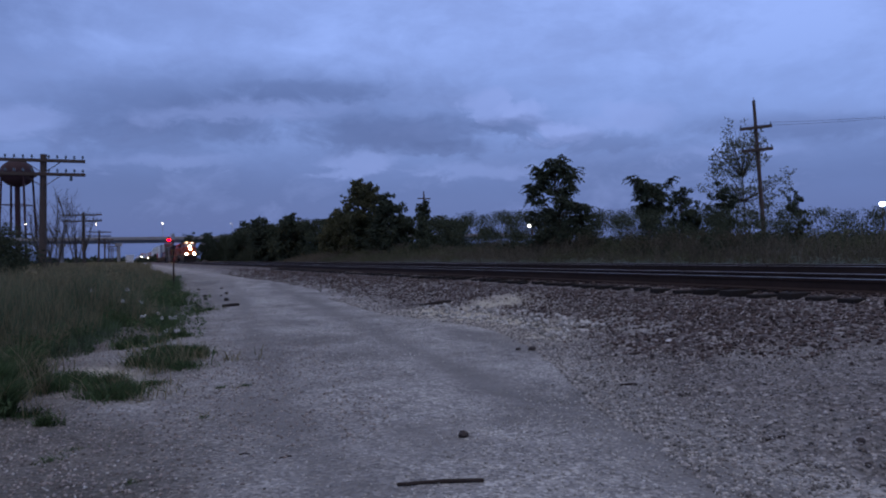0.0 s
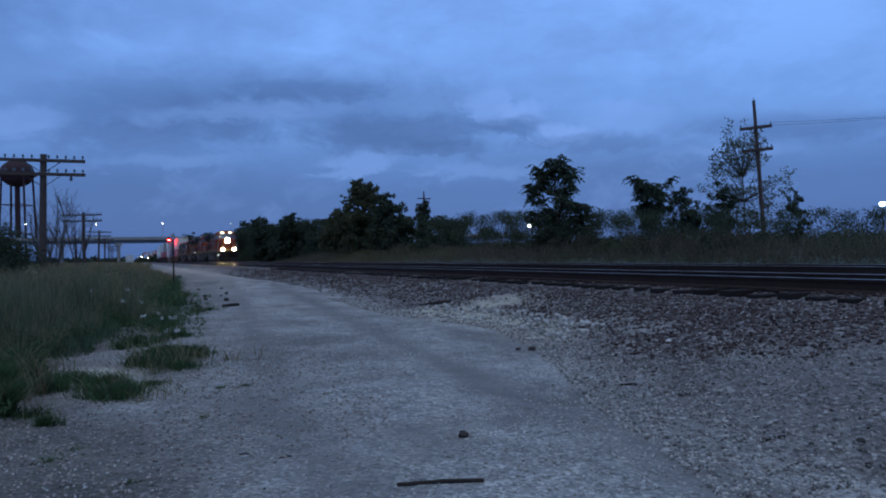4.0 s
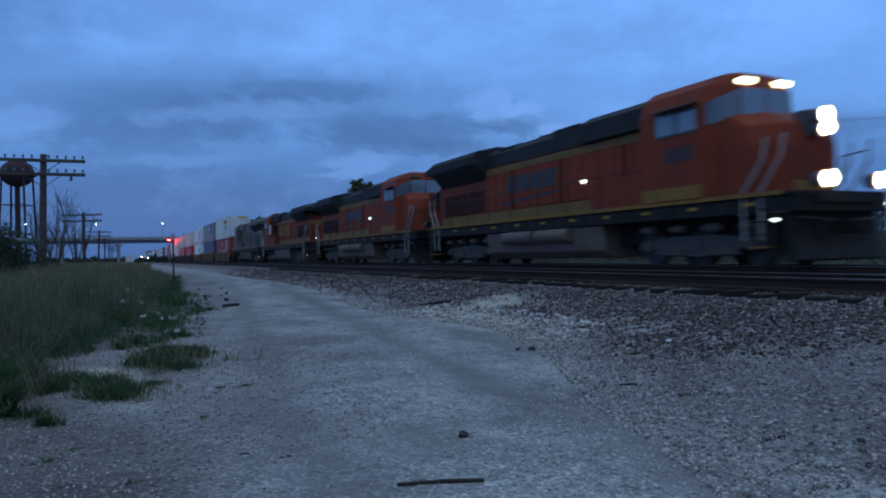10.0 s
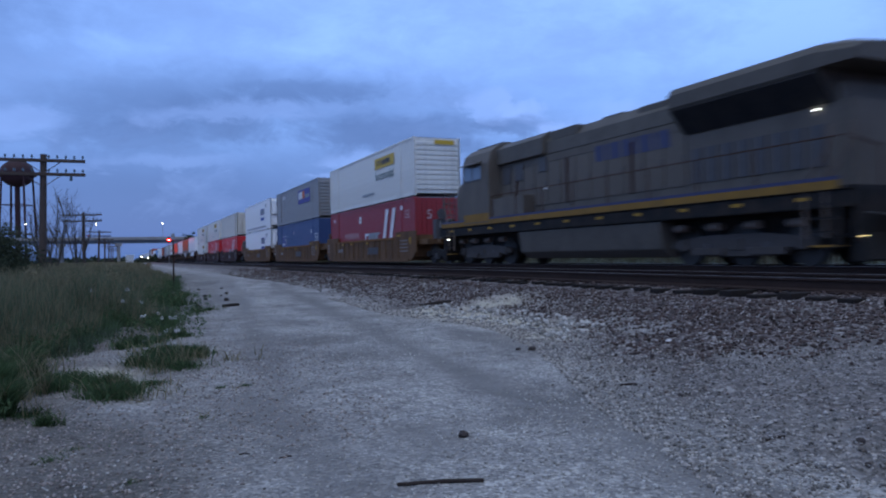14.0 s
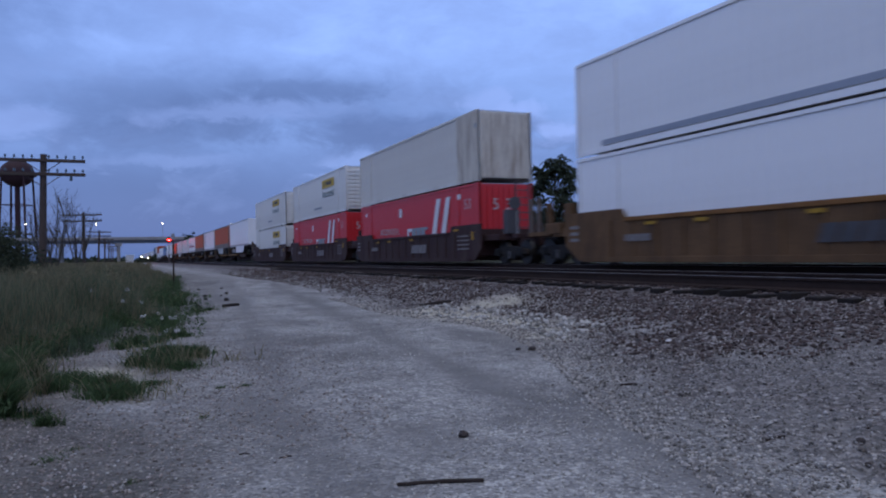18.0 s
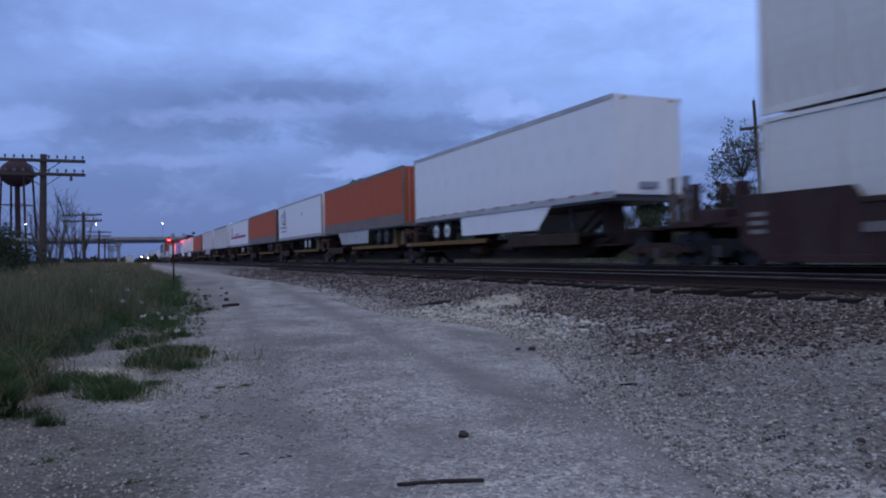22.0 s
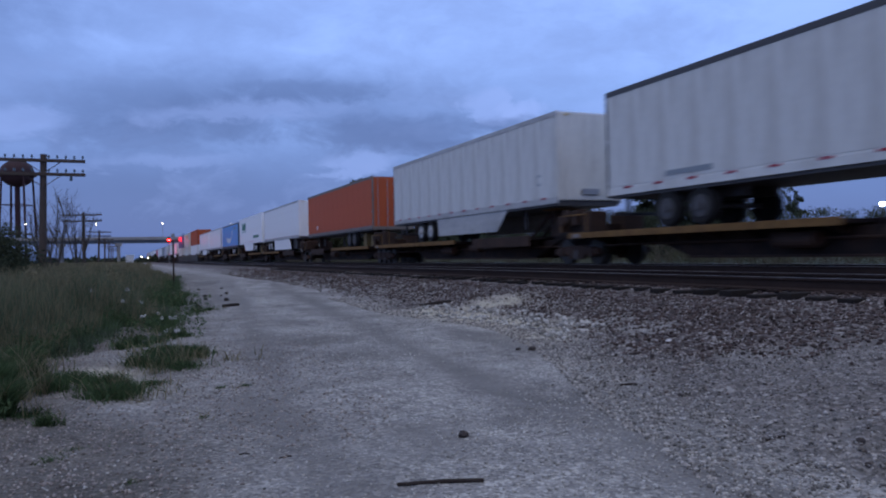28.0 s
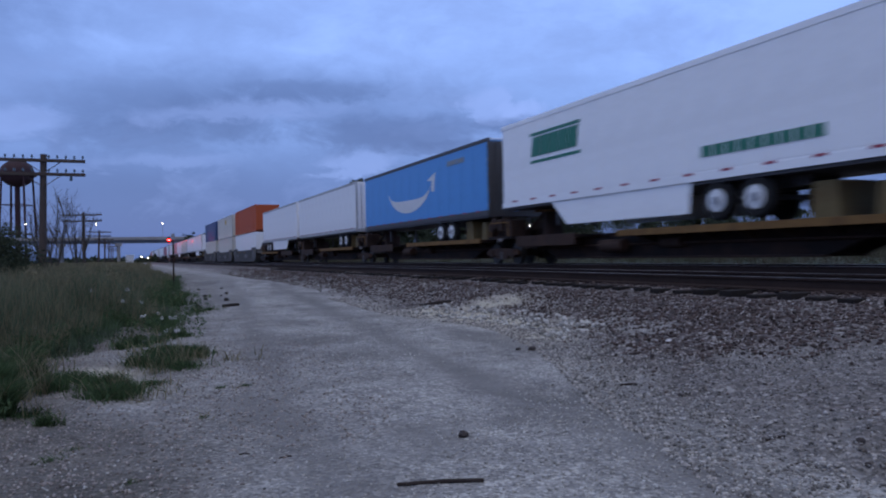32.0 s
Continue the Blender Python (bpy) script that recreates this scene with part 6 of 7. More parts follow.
    if scheme == "orange" and not older and not lit:
        part("end_lamp", box(-1.38, -1.28, L - 0.75, L - 0.66, 1.88, 1.94, 0.01), "marker_glow", top, "lit white end lamp")
    if turned:
        part("rear_step_lamp", box(1.39, 1.43, L - 0.79, L - 0.74, 0.61, 0.64, 0.005), "step_glow", top, "lit yellowish step lamp")
    if scheme == "grey":
        part("hood_lamp", box(1.05, 1.08, 20.24, 20.30, 3.36, 3.39, 0.005), "marker_glow", top, "lit white hood lamp")
    if older:
        part("end_stripe", box(-1.0, 1.0, 21.1, 21.12, 3.15, 3.42), stripe, top, "yellow band across the hood end")
    # painted names as plain blocks
    for s in (-1, 1):
        if scheme == "orange" and not older:
            bars(top, s * 1.052, 14.6, 2.75, (0.75, 0.75, 0.75, 0.75), 0.62, "logo_dark", 0.22, label="dark painted name", gap=0.16)
            part("swoosh", prism([(15.0, 2.40), (10.6, 2.62), (11.2, 2.50), (15.0, 2.30)], s * 1.052 - 0.004, s * 1.052 + 0.004, "x"), "logo_dark", top)
            bars(top, s * 1.556, 4.9, 2.72, (0.2, 0.2, 0.2, 0.2), 0.35, "logo_dark", label="dark road number as plain bars", gap=0.07)
        elif older:
            bars(top, s * 1.052, 13.0, 2.4, (0.85, 0.85, 0.85, 0.85), 0.95, "yellow_paint", label="yellow painted name", gap=0.22)
        else:
            bars(top, s * 1.052, 15.7, 3.24, (0.42, 0.16, 0.42, 0.16, 0.42, 0.46, 0.16, 0.36), 0.50, "blue_stripe", 0.06, label="dark blue painted name", gap=0.12)
    rolls(top, s_face, turned)


locomotive("orange", -163.6, False, True, "orange, black and yellow diesel locomotive with blazing headlights")
locomotive("orange", -141.3, False, False, "orange, black and yellow diesel locomotive, headlights off")
locomotive("orange", -95.4, True, False, "older orange and yellow diesel locomotive running backwards", older=True)
locomotive("grey", -73.1, True, False, "grey diesel locomotive with a yellow stripe, running backwards")

BOX_L, BOX_W, BOX_H = 16.15, 1.295, 2.97


def container(s, z, paint, label, end="ribs", logos=()):
    """A 53-foot box: posts, rails, ribbed walls, roof and end details."""
    top = thing("shipping_container", label, "container", "containers on the train")
    rolls(top, s, False, z)
    W, L, H = BOX_W, BOX_L, BOX_H
    shared("core", paint, lambda: box(-W + 0.045, W - 0.045, 0.05, L - 0.05, 0.12, H - 0.05), paint, top, Matrix())
    for sx in (-1, 1):
        for k in range(40 if sx < 0 else 0):
            shared("rib", (paint, sx), lambda: box(sx * W - sx * 0.05 - 0.016, sx * W - sx * 0.05 + 0.016, 0.03, 0.36, 0.18, H - 0.12), paint, top, Matrix.Translation((0, 0.12 + 0.398 * k, 0)))
        for y in (0.0, 1.95, L - 2.07, L - 0.12):
            shared("post", (paint, sx), lambda: box(min(sx * W, sx * (W - 0.12)), max(sx * W, sx * (W - 0.12)), 0, 0.12, 0, H, 0.01), paint, top, Matrix.Translation((0, y, 0)))
        shared("bottom_rail", (paint, sx), lambda: box(sx * (W - 0.035) - 0.035, sx * (W - 0.035) + 0.035, 0.12, L - 0.12, 0.0, 0.16, 0.008), paint, top, Matrix())
        shared("top_rail", (paint, sx), lambda: box(sx * (W - 0.035) - 0.035, sx * (W - 0.035) + 0.035, 0.12, L - 0.12, H - 0.1, H, 0.008), paint, top, Matrix())
    for px in (-W + 0.1, W - 0.1):
        for y in (1.98, L - 1.98):
            shared("corner_casting", 0, lambda: box(-0.09, 0.09, -0.09, 0.09, -0.072, 0.002), "trim_dark", top, Matrix.Translation((px, y, 0)))
    shared("roof", paint, lambda: box(-W + 0.07, W - 0.07, 0.06, L - 0.06, H - 0.05, H - 0.015), "trim_metal", top, Matrix())
    for y in (0.0, L):
        d = -1 if y == 0 else 1
        if end == "slats" and y == 0:
            for k in range(10):
                shared("end_slat", paint, lambda: prism([(0.03, 0.0), (-0.028, 0.04), (-0.028, 0.18), (0.03, 0.21)], -W + 0.14, W - 0.14, "x"), paint, top, Matrix.Translation((0, 0.02, 0.28 + 0.25 * k)))
            if paint == "container_cream":
                part("end_label", box(-0.15, 0.95, -0.05, -0.03, H - 0.36, H - 0.14), "logo_yellow", top, "yellow company panel on the end")
        elif end == "doors" and y == 0:
            for px in (-0.95, -0.4, 0.4, 0.95):
                part("lock_rod", rod((px, -0.035, 0.15), (px, -0.035, H - 0.1), 0.025, 0.025, 6), "trim_metal", top)
                part("lock_handle", box(px - 0.04, px + 0.28, -0.06, -0.03, 1.1, 1.16), "trim_dark", top)
            for px in (-0.6, 0.6):
                part("door", box(px - 0.57, px + 0.57, -0.012, 0.05, 0.14, H - 0.12, 0.01), paint, top)
        elif end == "reefer" and y == 0:
            unit = part("cooling_unit", box(-1.05, 1.05, -0.28, 0.04, 1.35, H - 0.25, 0.05), paint, top, "white cooling unit")
            part("fan_grille", box(0.25, 0.95, -0.30, -0.27, 1.75, H - 0.3, 0.02), "trim_dark", unit)
            part("vent", box(-0.75, -0.05, -0.30, -0.27, 2.28, 2.52, 0.01), "trim_dark", unit)
            part("maker_badge", box(-0.45, -0.2, -0.30, -0.28, 2.05, 2.2, 0.01), "logo_blue", unit)
            part("control_panel", box(-0.3, 0.1, -0.30, -0.27, 1.5, 1.7, 0.01), "logo_grey", unit)
            part("lower_panel", box(-1.05, 1.05, -0.2, 0.04, 0.3, 0.75, 0.03), paint, top)
            part("lower_rail", box(-1.15, 1.15, -0.22, 0.04, 0.1, 0.26, 0.02), "trim_dark", top)
        else:
            for k in range(9):
                shared("end_rib", (paint, d), lambda: box(-0.085, 0.085, -0.02, 0.02, 0.2, H - 0.15), paint, top, Matrix.Translation((-1.04 + 0.26 * k, y - d * 0.03, 0)))
        for px in (-1, 1):
            shared("end_post", (paint, px, d), lambda: box(min(px * (W - 0.02), px * (W - 0.16)), max(px * (W - 0.02), px * (W - 0.16)), -0.06, 0.06, 0.02, H - 0.02, 0.01), paint, top, Matrix.Translation((0, y - d * 0.06, 0)))
    for maker in logos:
        maker(top)
    return top


def arc_mark(y_mid, z_mid, ry, rz, a0, a1, thick, material):
    """A crescent on the camera's side."""
    def make(top):
        n = 18
        outer = [(y_mid - ry * math.cos(radians(a0 + (a1 - a0) * k / n)), z_mid + rz * math.sin(radians(a0 + (a1 - a0) * k / n))) for k in range(n + 1)]
        inner = [(y_mid - ry * math.cos(radians(a0 + (a1 - a0) * k / n)) * (1 - thick * 0.15 * math.sin(math.pi * k / n)), z_mid + rz * math.sin(radians(a0 + (a1 - a0) * k / n)) * (1 - thick * math.sin(math.pi * k / n)) + 0.001) for k in range(n, -1, -1)]
        bm = bmesh.new()
        x0 = -BOX_W - 0.008
        a, b = [bm.verts.new((x0, *p)) for p in outer], [bm.verts.new((x0, *p)) for p in inner[::-1]]
        for k in range(n):
            bm.faces.new((a[k], a[k + 1], b[k + 1], b[k]))
        part("emblem", bm, material, top, "pale curved emblem")
    return make


def ring_mark(y_mid, z_mid, ry, rz, a0, a1, wide, material="emblem_grey"):
    """A band of even width along an ellipse on the camera's side."""
    def make(top):
        n, x0 = 28, -BOX_W - 0.008
        bm = bmesh.new()
        rows = []
        for k in range(n + 1):
            a = radians(a0 + (a1 - a0) * k / n)
            rows.append([bm.verts.new((x0, y_mid - (ry + w) * math.cos(a), z_mid + (rz + w) * math.sin(a))) for w in (-wide / 2, wide / 2)])
        for p, q in zip(rows, rows[1:]):
            bm.faces.new((p[0], p[1], q[1], q[0]))
        part("emblem", bm, material, top, "grey ring-shaped emblem")
    return make


def plate(y0, y1, z0, z1, material, name="logo", label="", x=-BOX_W - 0.001):
    return lambda top: part(name, box(x - 0.004, x + 0.004, y0, y1, z0, z1), material, top, label)


def slash(y0, w, z0, z1, slant, material="logo_white"):
    return lambda top: part("stripe", prism([(y0, z0), (y0 + w, z0), (y0 + w - slant, z1), (y0 - slant, z1)], -BOX_W - 0.005, -BOX_W + 0.003, "x"), material, top, "slanting white stripe")


def letters(y0, z0, widths, h, material, slant=0.0, gap=0.08, label=""):
    return lambda top: bars(top, -BOX_W - 0.014, y0, z0, widths, h, material, slant, label=label, gap=gap)


def size_mark(y, z, size, where="side", material="logo_white"):
    def make(top):
        for k, digit in enumerate("53"):
            gap = size * (0.3 if where == "side" else 0.45) * (k * 2 - 1)
            if where == "side":
                m = Matrix.Translation((-BOX_W - 0.004, y - gap, z)) @ Euler((math.pi / 2, 0, -math.pi / 2)).to_matrix().to_4x4()
            else:
                m = Matrix.Translation((-0.2 + gap, -0.03, z)) @ Euler((math.pi / 2, 0, 0)).to_matrix().to_4x4()
            words(digit, size, m, material, top)
    return make


def word_mark(text, y, z, size, material="logo_grey"):
    def make(top):
        words(text, size, Matrix.Translation((-BOX_W - 0.004, y, z)) @ Euler((math.pi / 2, 0, -math.pi / 2)).to_matrix().to_4x4(), material, top, "lettering")
    return make


YELLOW_PANEL = [plate(2.9, 6.2, 1.95, 2.55, "logo_yellow", label="yellow company panel"), letters(5.75, 2.12, (0.16, -0.06, 0.16, -0.1, 0.28, 0.26, 0.28, 0.24), 0.27, "logo_dark", 0.07, 0.08),
                word_mark("Intermodal", 4.55, 1.52, 0.70, "word_green_grey"), plate(6.4, 8.6, 0.55, 0.68, "logo_grey")]
RED_MARKS = [slash(3.75, 0.48, 0.05, 2.6, 0.95), slash(4.85, 0.48, 0.05, 2.6, 0.95), plate(8.05, 8.25, 0.72, 1.36, "logo_white", label="white bracket-shaped mark"), plate(7.55, 8.05, 0.72, 0.86, "logo_white"), plate(7.55, 8.05, 1.20, 1.36, "logo_white"), letters(7.55, 0.78, (0.5, 0.5, 0.5), 0.5, "logo_grey", 0, 0.1), plate(5.5, 7.5, 1.24, 1.36, "logo_grey"),
             plate(9.0, 9.4, 2.0, 2.45, "logo_white"), plate(14.9, 15.2, 2.35, 2.55, "logo_white"), plate(1.75, 2.05, 2.4, 2.62, "logo_white"), size_mark(1.05, 2.12, 0.62, "side", "faded_white"), size_mark(0, 2.05, 0.68, "end", "faded_white"),
             word_mark("INTERMODAL", 11.0, 1.28, 0.50, "faded_white")]
REEFER_MARKS = [plate(3.5, 5.6, 1.55, 2.15, "logo_purple", label="purple company panel"), letters(5.4, 1.65, (0.3,) * 5, 0.4, "logo_grey", 0, 0.1), plate(3.6, 5.6, 0.95, 1.25, "logo_blue"),
                letters(2.8, 2.4, (0.25,) * 4, 0.1, "logo_grey", 0, 0.06), letters(2.8, 2.2, (0.25,) * 3, 0.1, "logo_grey", 0, 0.06), plate(2.6, 14.8, 0.20, 0.36, "trim_metal", "rub_rail", "grey rub rail")]
GREY_MARKS = [plate(2.7, 6.9, 1.4, 2.5, "logo_purple", label="deep purple company panel"), letters(6.6, 1.75, (0.4, 0.35, 0.4), 0.6, "logo_white", 0, 0.08), letters(5.25, 1.75, (0.35, 0.35), 0.6, "logo_orange", 0, 0.06),
              letters(4.3, 1.75, (0.18,) * 6, 0.3, "logo_grey", 0, 0.06), plate(12.2, 12.5, 2.2, 2.5, "logo_white"), plate(12.8, 13.1, 2.25, 2.55, "logo_white")]
BLUE_MARKS = [plate(11.8, 13.6, 0.9, 1.95, "logo_white", label="white framed badge"), plate(11.84, 13.56, 0.94, 1.91, "badge_blue", x=-BOX_W - 0.0028), lambda top: arc_mark(12.35, 1.2, 0.45, 0.55, 0, 180, 0.4, "logo_grey")(top), letters(13.45, 1.12, (0.14, 0.12, 0.14, 0.10, 0.14, 0.12), 0.18, "logo_white", 0.04, 0.04, ""),
              size_mark(0.8, 1.5, 0.9), plate(2.3, 2.6, 1.9, 2.2, "logo_white"), plate(8.6, 8.85, 2.0, 2.25, "faded_white")]


def rust_runs(top):
    """Rust that has run down the leading end and round its corner."""
    part("end_panel", box(-BOX_W + 0.17, BOX_W - 0.17, -0.008, 0.02, 0.15, BOX_H - 0.12), "beige_rusty", top, "beige end wall brown with running rust")
    part("corner_panel", box(-BOX_W - 0.004, -BOX_W + 0.002, 0.0, 2.0, 0.02, BOX_H - 0.05), "beige_rusty", top)


def well_car(s, paint, lead=False, trail=False):
    """One platform of an articulated well car; s: where its load begins."""
    label = {"well_yellow": "faded yellow-brown rusty well car", "well_brown": "dark brown well car with small white markings", "well_grey": "grey well car, lightly rusted"}[paint]
    top = thing("well_car", label, "well car", "well cars")
    rolls(top, s)
    for sx in (-1, 1):
        side = shared("side_sill", (paint, sx), lambda: prism([(-0.5, 0.62), (0.2, 0.14), (15.95, 0.14), (16.65, 0.62), (16.65, 1.66), (13.75, 1.66), (13.55, 1.38), (2.6, 1.38), (2.4, 1.66), (-0.5, 1.66)],
                      min(sx * 1.40, sx * 1.47), max(sx * 1.40, sx * 1.47), "x", 0.01), paint, top, Matrix())
        shared("top_chord", (paint, sx), lambda: box(sx * 1.47 - 0.06, sx * 1.47 + 0.06, 2.6, 13.55, 1.28, 1.40, 0.015), "well_orange" if paint == "well_yellow" else paint, side, Matrix())
        shared("bottom_chord", (paint, sx), lambda: box(sx * 1.45 - 0.06, sx * 1.45 + 0.06, 0.5, 15.65, 0.10, 0.26, 0.015), paint, side, Matrix())
        for k in range(13):
            shared("side_post", (paint, sx), lambda: box(sx * 1.485 - 0.025, sx * 1.485 + 0.025, -0.05, 0.05, 0.26, 1.32), paint, side, Matrix.Translation((0, 2.0 + 1.02 * k, 0)))
        if sx < 0:
            bars(side, -1.52, 7.2, 0.52, (0.42, 0.42, 0.42, 0.42), 0.40, "sill_mark" if paint != "well_yellow" else "trim_dark", 0.15, label="painted name as plain bars")
            bars(side, -1.52, 13.5, 0.7, (0.22,) * 4, 0.2, "faded_mark", 0, label="pale markings")
            for y, z in ((12.2, 1.14), (10.3, 1.14), (7.0, 1.14), (1.6, 1.42)):
                part("reflector", box(-1.53, -1.50, y, y + 0.40, z, z + 0.09), "faded_yellow", side)
            for z in (0.62, 0.80, 0.98, 1.16):
                bars(side, -1.48, 1.75, z, (0.26, 0.4, 0.3), 0.06, "faded_mark", 0, label="pale markings", gap=0.08)
            part("reflector", box(-1.49, -1.46, 0.2, 0.36, 1.0, 1.35), "faded_yellow", side)
    part("floor", box(-1.38, 1.38, 0.3, 15.85, 0.20, 0.32), paint, top)
    for y0, y1 in ((-1.6, 0.0), (16.2, 17.75)):
        part("end_platform", box(-1.25, 1.25, y0, y1, 0.95, 1.2, 0.03), paint, top)
    for y in (-0.05, 16.2):
        part("bulkhead", box(-1.38, 1.38, y - 0.05, y + 0.05, 0.35, 1.45), paint, top)
    if lead:
        truck(top, -2.1, 2, 0.46, 1.75, "underframe_black")
        part("end_sill", box(-0.35, 0.35, -3.2, -1.5, 0.7, 1.15, 0.03), paint, top)
        coupler(top, -2.9, -1)
        part("end_platform", box(-1.3, 1.3, -3.2, -2.8, 1.0, 1.15, 0.02), paint, top)
        for px in (-1.25, 1.25):
            part("grab_rail", rod((px, -3.1, 1.1), (px, -3.1, 2.0), 0.02, 0.02, 5), "handrail_grey", top)
        for px in (-0.35, 0.25):
            part("ladder_rail", rod((px, -1.45, 1.2), (px, -1.45, 3.35), 0.03, 0.03, 6), "trim_dark", top)
        for k in range(7):
            part("ladder_rung", rod((-0.35, -1.45, 1.45 + 0.3 * k), (0.25, -1.45, 1.45 + 0.3 * k), 0.022, 0.022, 5), "trim_dark", top)
        part("brake_box", box(-0.9, -0.35, -1.75, -1.35, 1.2, 2.15, 0.03), "trim_dark", top)
        part("brake_wheel", disc(-0.6, -1.8, 2.4, 0.26, 0.05, "y", 18), "trim_dark", top)
    truck(top, 17.8, 2, 0.46, 1.75, "underframe_black")
    part("joint_stand", box(-1.2, -0.95, 16.75, 17.1, 1.18, 2.05, 0.03), paint, top, "upright box over the joint")
    part("joint_cover", box(-1.3, -0.7, 17.2, 18.2, 1.05, 1.42, 0.04), paint, top)
    for k in range(3):
        part("stencil_mark", box(-1.485, -1.475, 15.9, 16.35, 0.75 + 0.2 * k, 0.85 + 0.2 * k), "faded_mark", top)
    if trail:
        coupler(top, 18.8, 1)
        part("end_platform", box(-1.3, 1.3, 17.9, 19.3, 1.0, 1.15, 0.02), paint, top)
        for y in (18.7, 19.2):
            part("step_post", box(-1.3, -1.18, y - 0.12, y + 0.02, 1.15, 2.36, 0.02), "tank_grey", top, "grey upright step post")
        part("brake_stand", box(-0.6, -0.4, 19.0, 19.2, 1.15, 2.2, 0.02), paint, top)
    return top


FLOOR = 0.42
STACK = FLOOR + BOX_H + 0.07
WELLS = [
    (-70.4, "well_yellow", True, False, ("container_cream", "off-white container with a yellow company panel", "slats", YELLOW_PANEL), ("container_dark_red", "dark red container with slanting white stripes", "ribs", RED_MARKS)),
    (-50.8, "well_yellow", False, False, ("container_grey", "grey container with a deep purple company panel", "slats", GREY_MARKS), ("container_blue", "blue container with a white badge", "ribs", BLUE_MARKS)),
    (-31.3, "well_yellow", False, True, ("container_white", "white refrigerated container with purple panels", "reefer", REEFER_MARKS), ("container_white", "white refrigerated container with purple panels", "reefer", REEFER_MARKS)),
    (-8.0, "well_brown", True, False, ("container_beige", "beige container streaked with rust", "ribs", [rust_runs, plate(0.05, 0.25, 2.2, 2.4, "logo_grey")]), ("container_red", "bright red container with slanting white stripes", "ribs", RED_MARKS)),
    (11.4, "well_brown", False, False, ("container_cream", "off-white container with a yellow company panel", "slats", YELLOW_PANEL), ("container_red", "bright red container with slanting white stripes", "ribs", RED_MARKS)),
    (30.9, "well_brown", False, True, ("container_cream", "off-white container with a yellow company panel", "slats", YELLOW_PANEL), ("container_cream", "off-white container with a yellow company panel", "slats", YELLOW_PANEL)),
    (290.4, "well_grey", True, False, ("container_orange", "plain orange-red steel container", "ribs", []), ("container_white", "plain white steel container", "ribs", [])),
    (309.6, "well_grey", False, False, ("container_beige", "beige container with a small yellow mark", "ribs", [plate(6, 7.5, 1.9, 2.5, "logo_yellow")]), ("container_beige", "plain beige steel container", "ribs", [])),
    (328.4, "well_grey", False, True, ("container_blue", "plain dark blue container", "ribs", []), ("container_beige", "plain beige steel container", "ribs", [])),
]
for s, paint, lead, trail, upper, lower in WELLS:
    well_car(s, paint, lead, trail)
    container(s, FLOOR, *lower[:2], lower[2], lower[3])
    container(s, STACK, *upper[:2], upper[2], upper[3])

DECK = 1.0


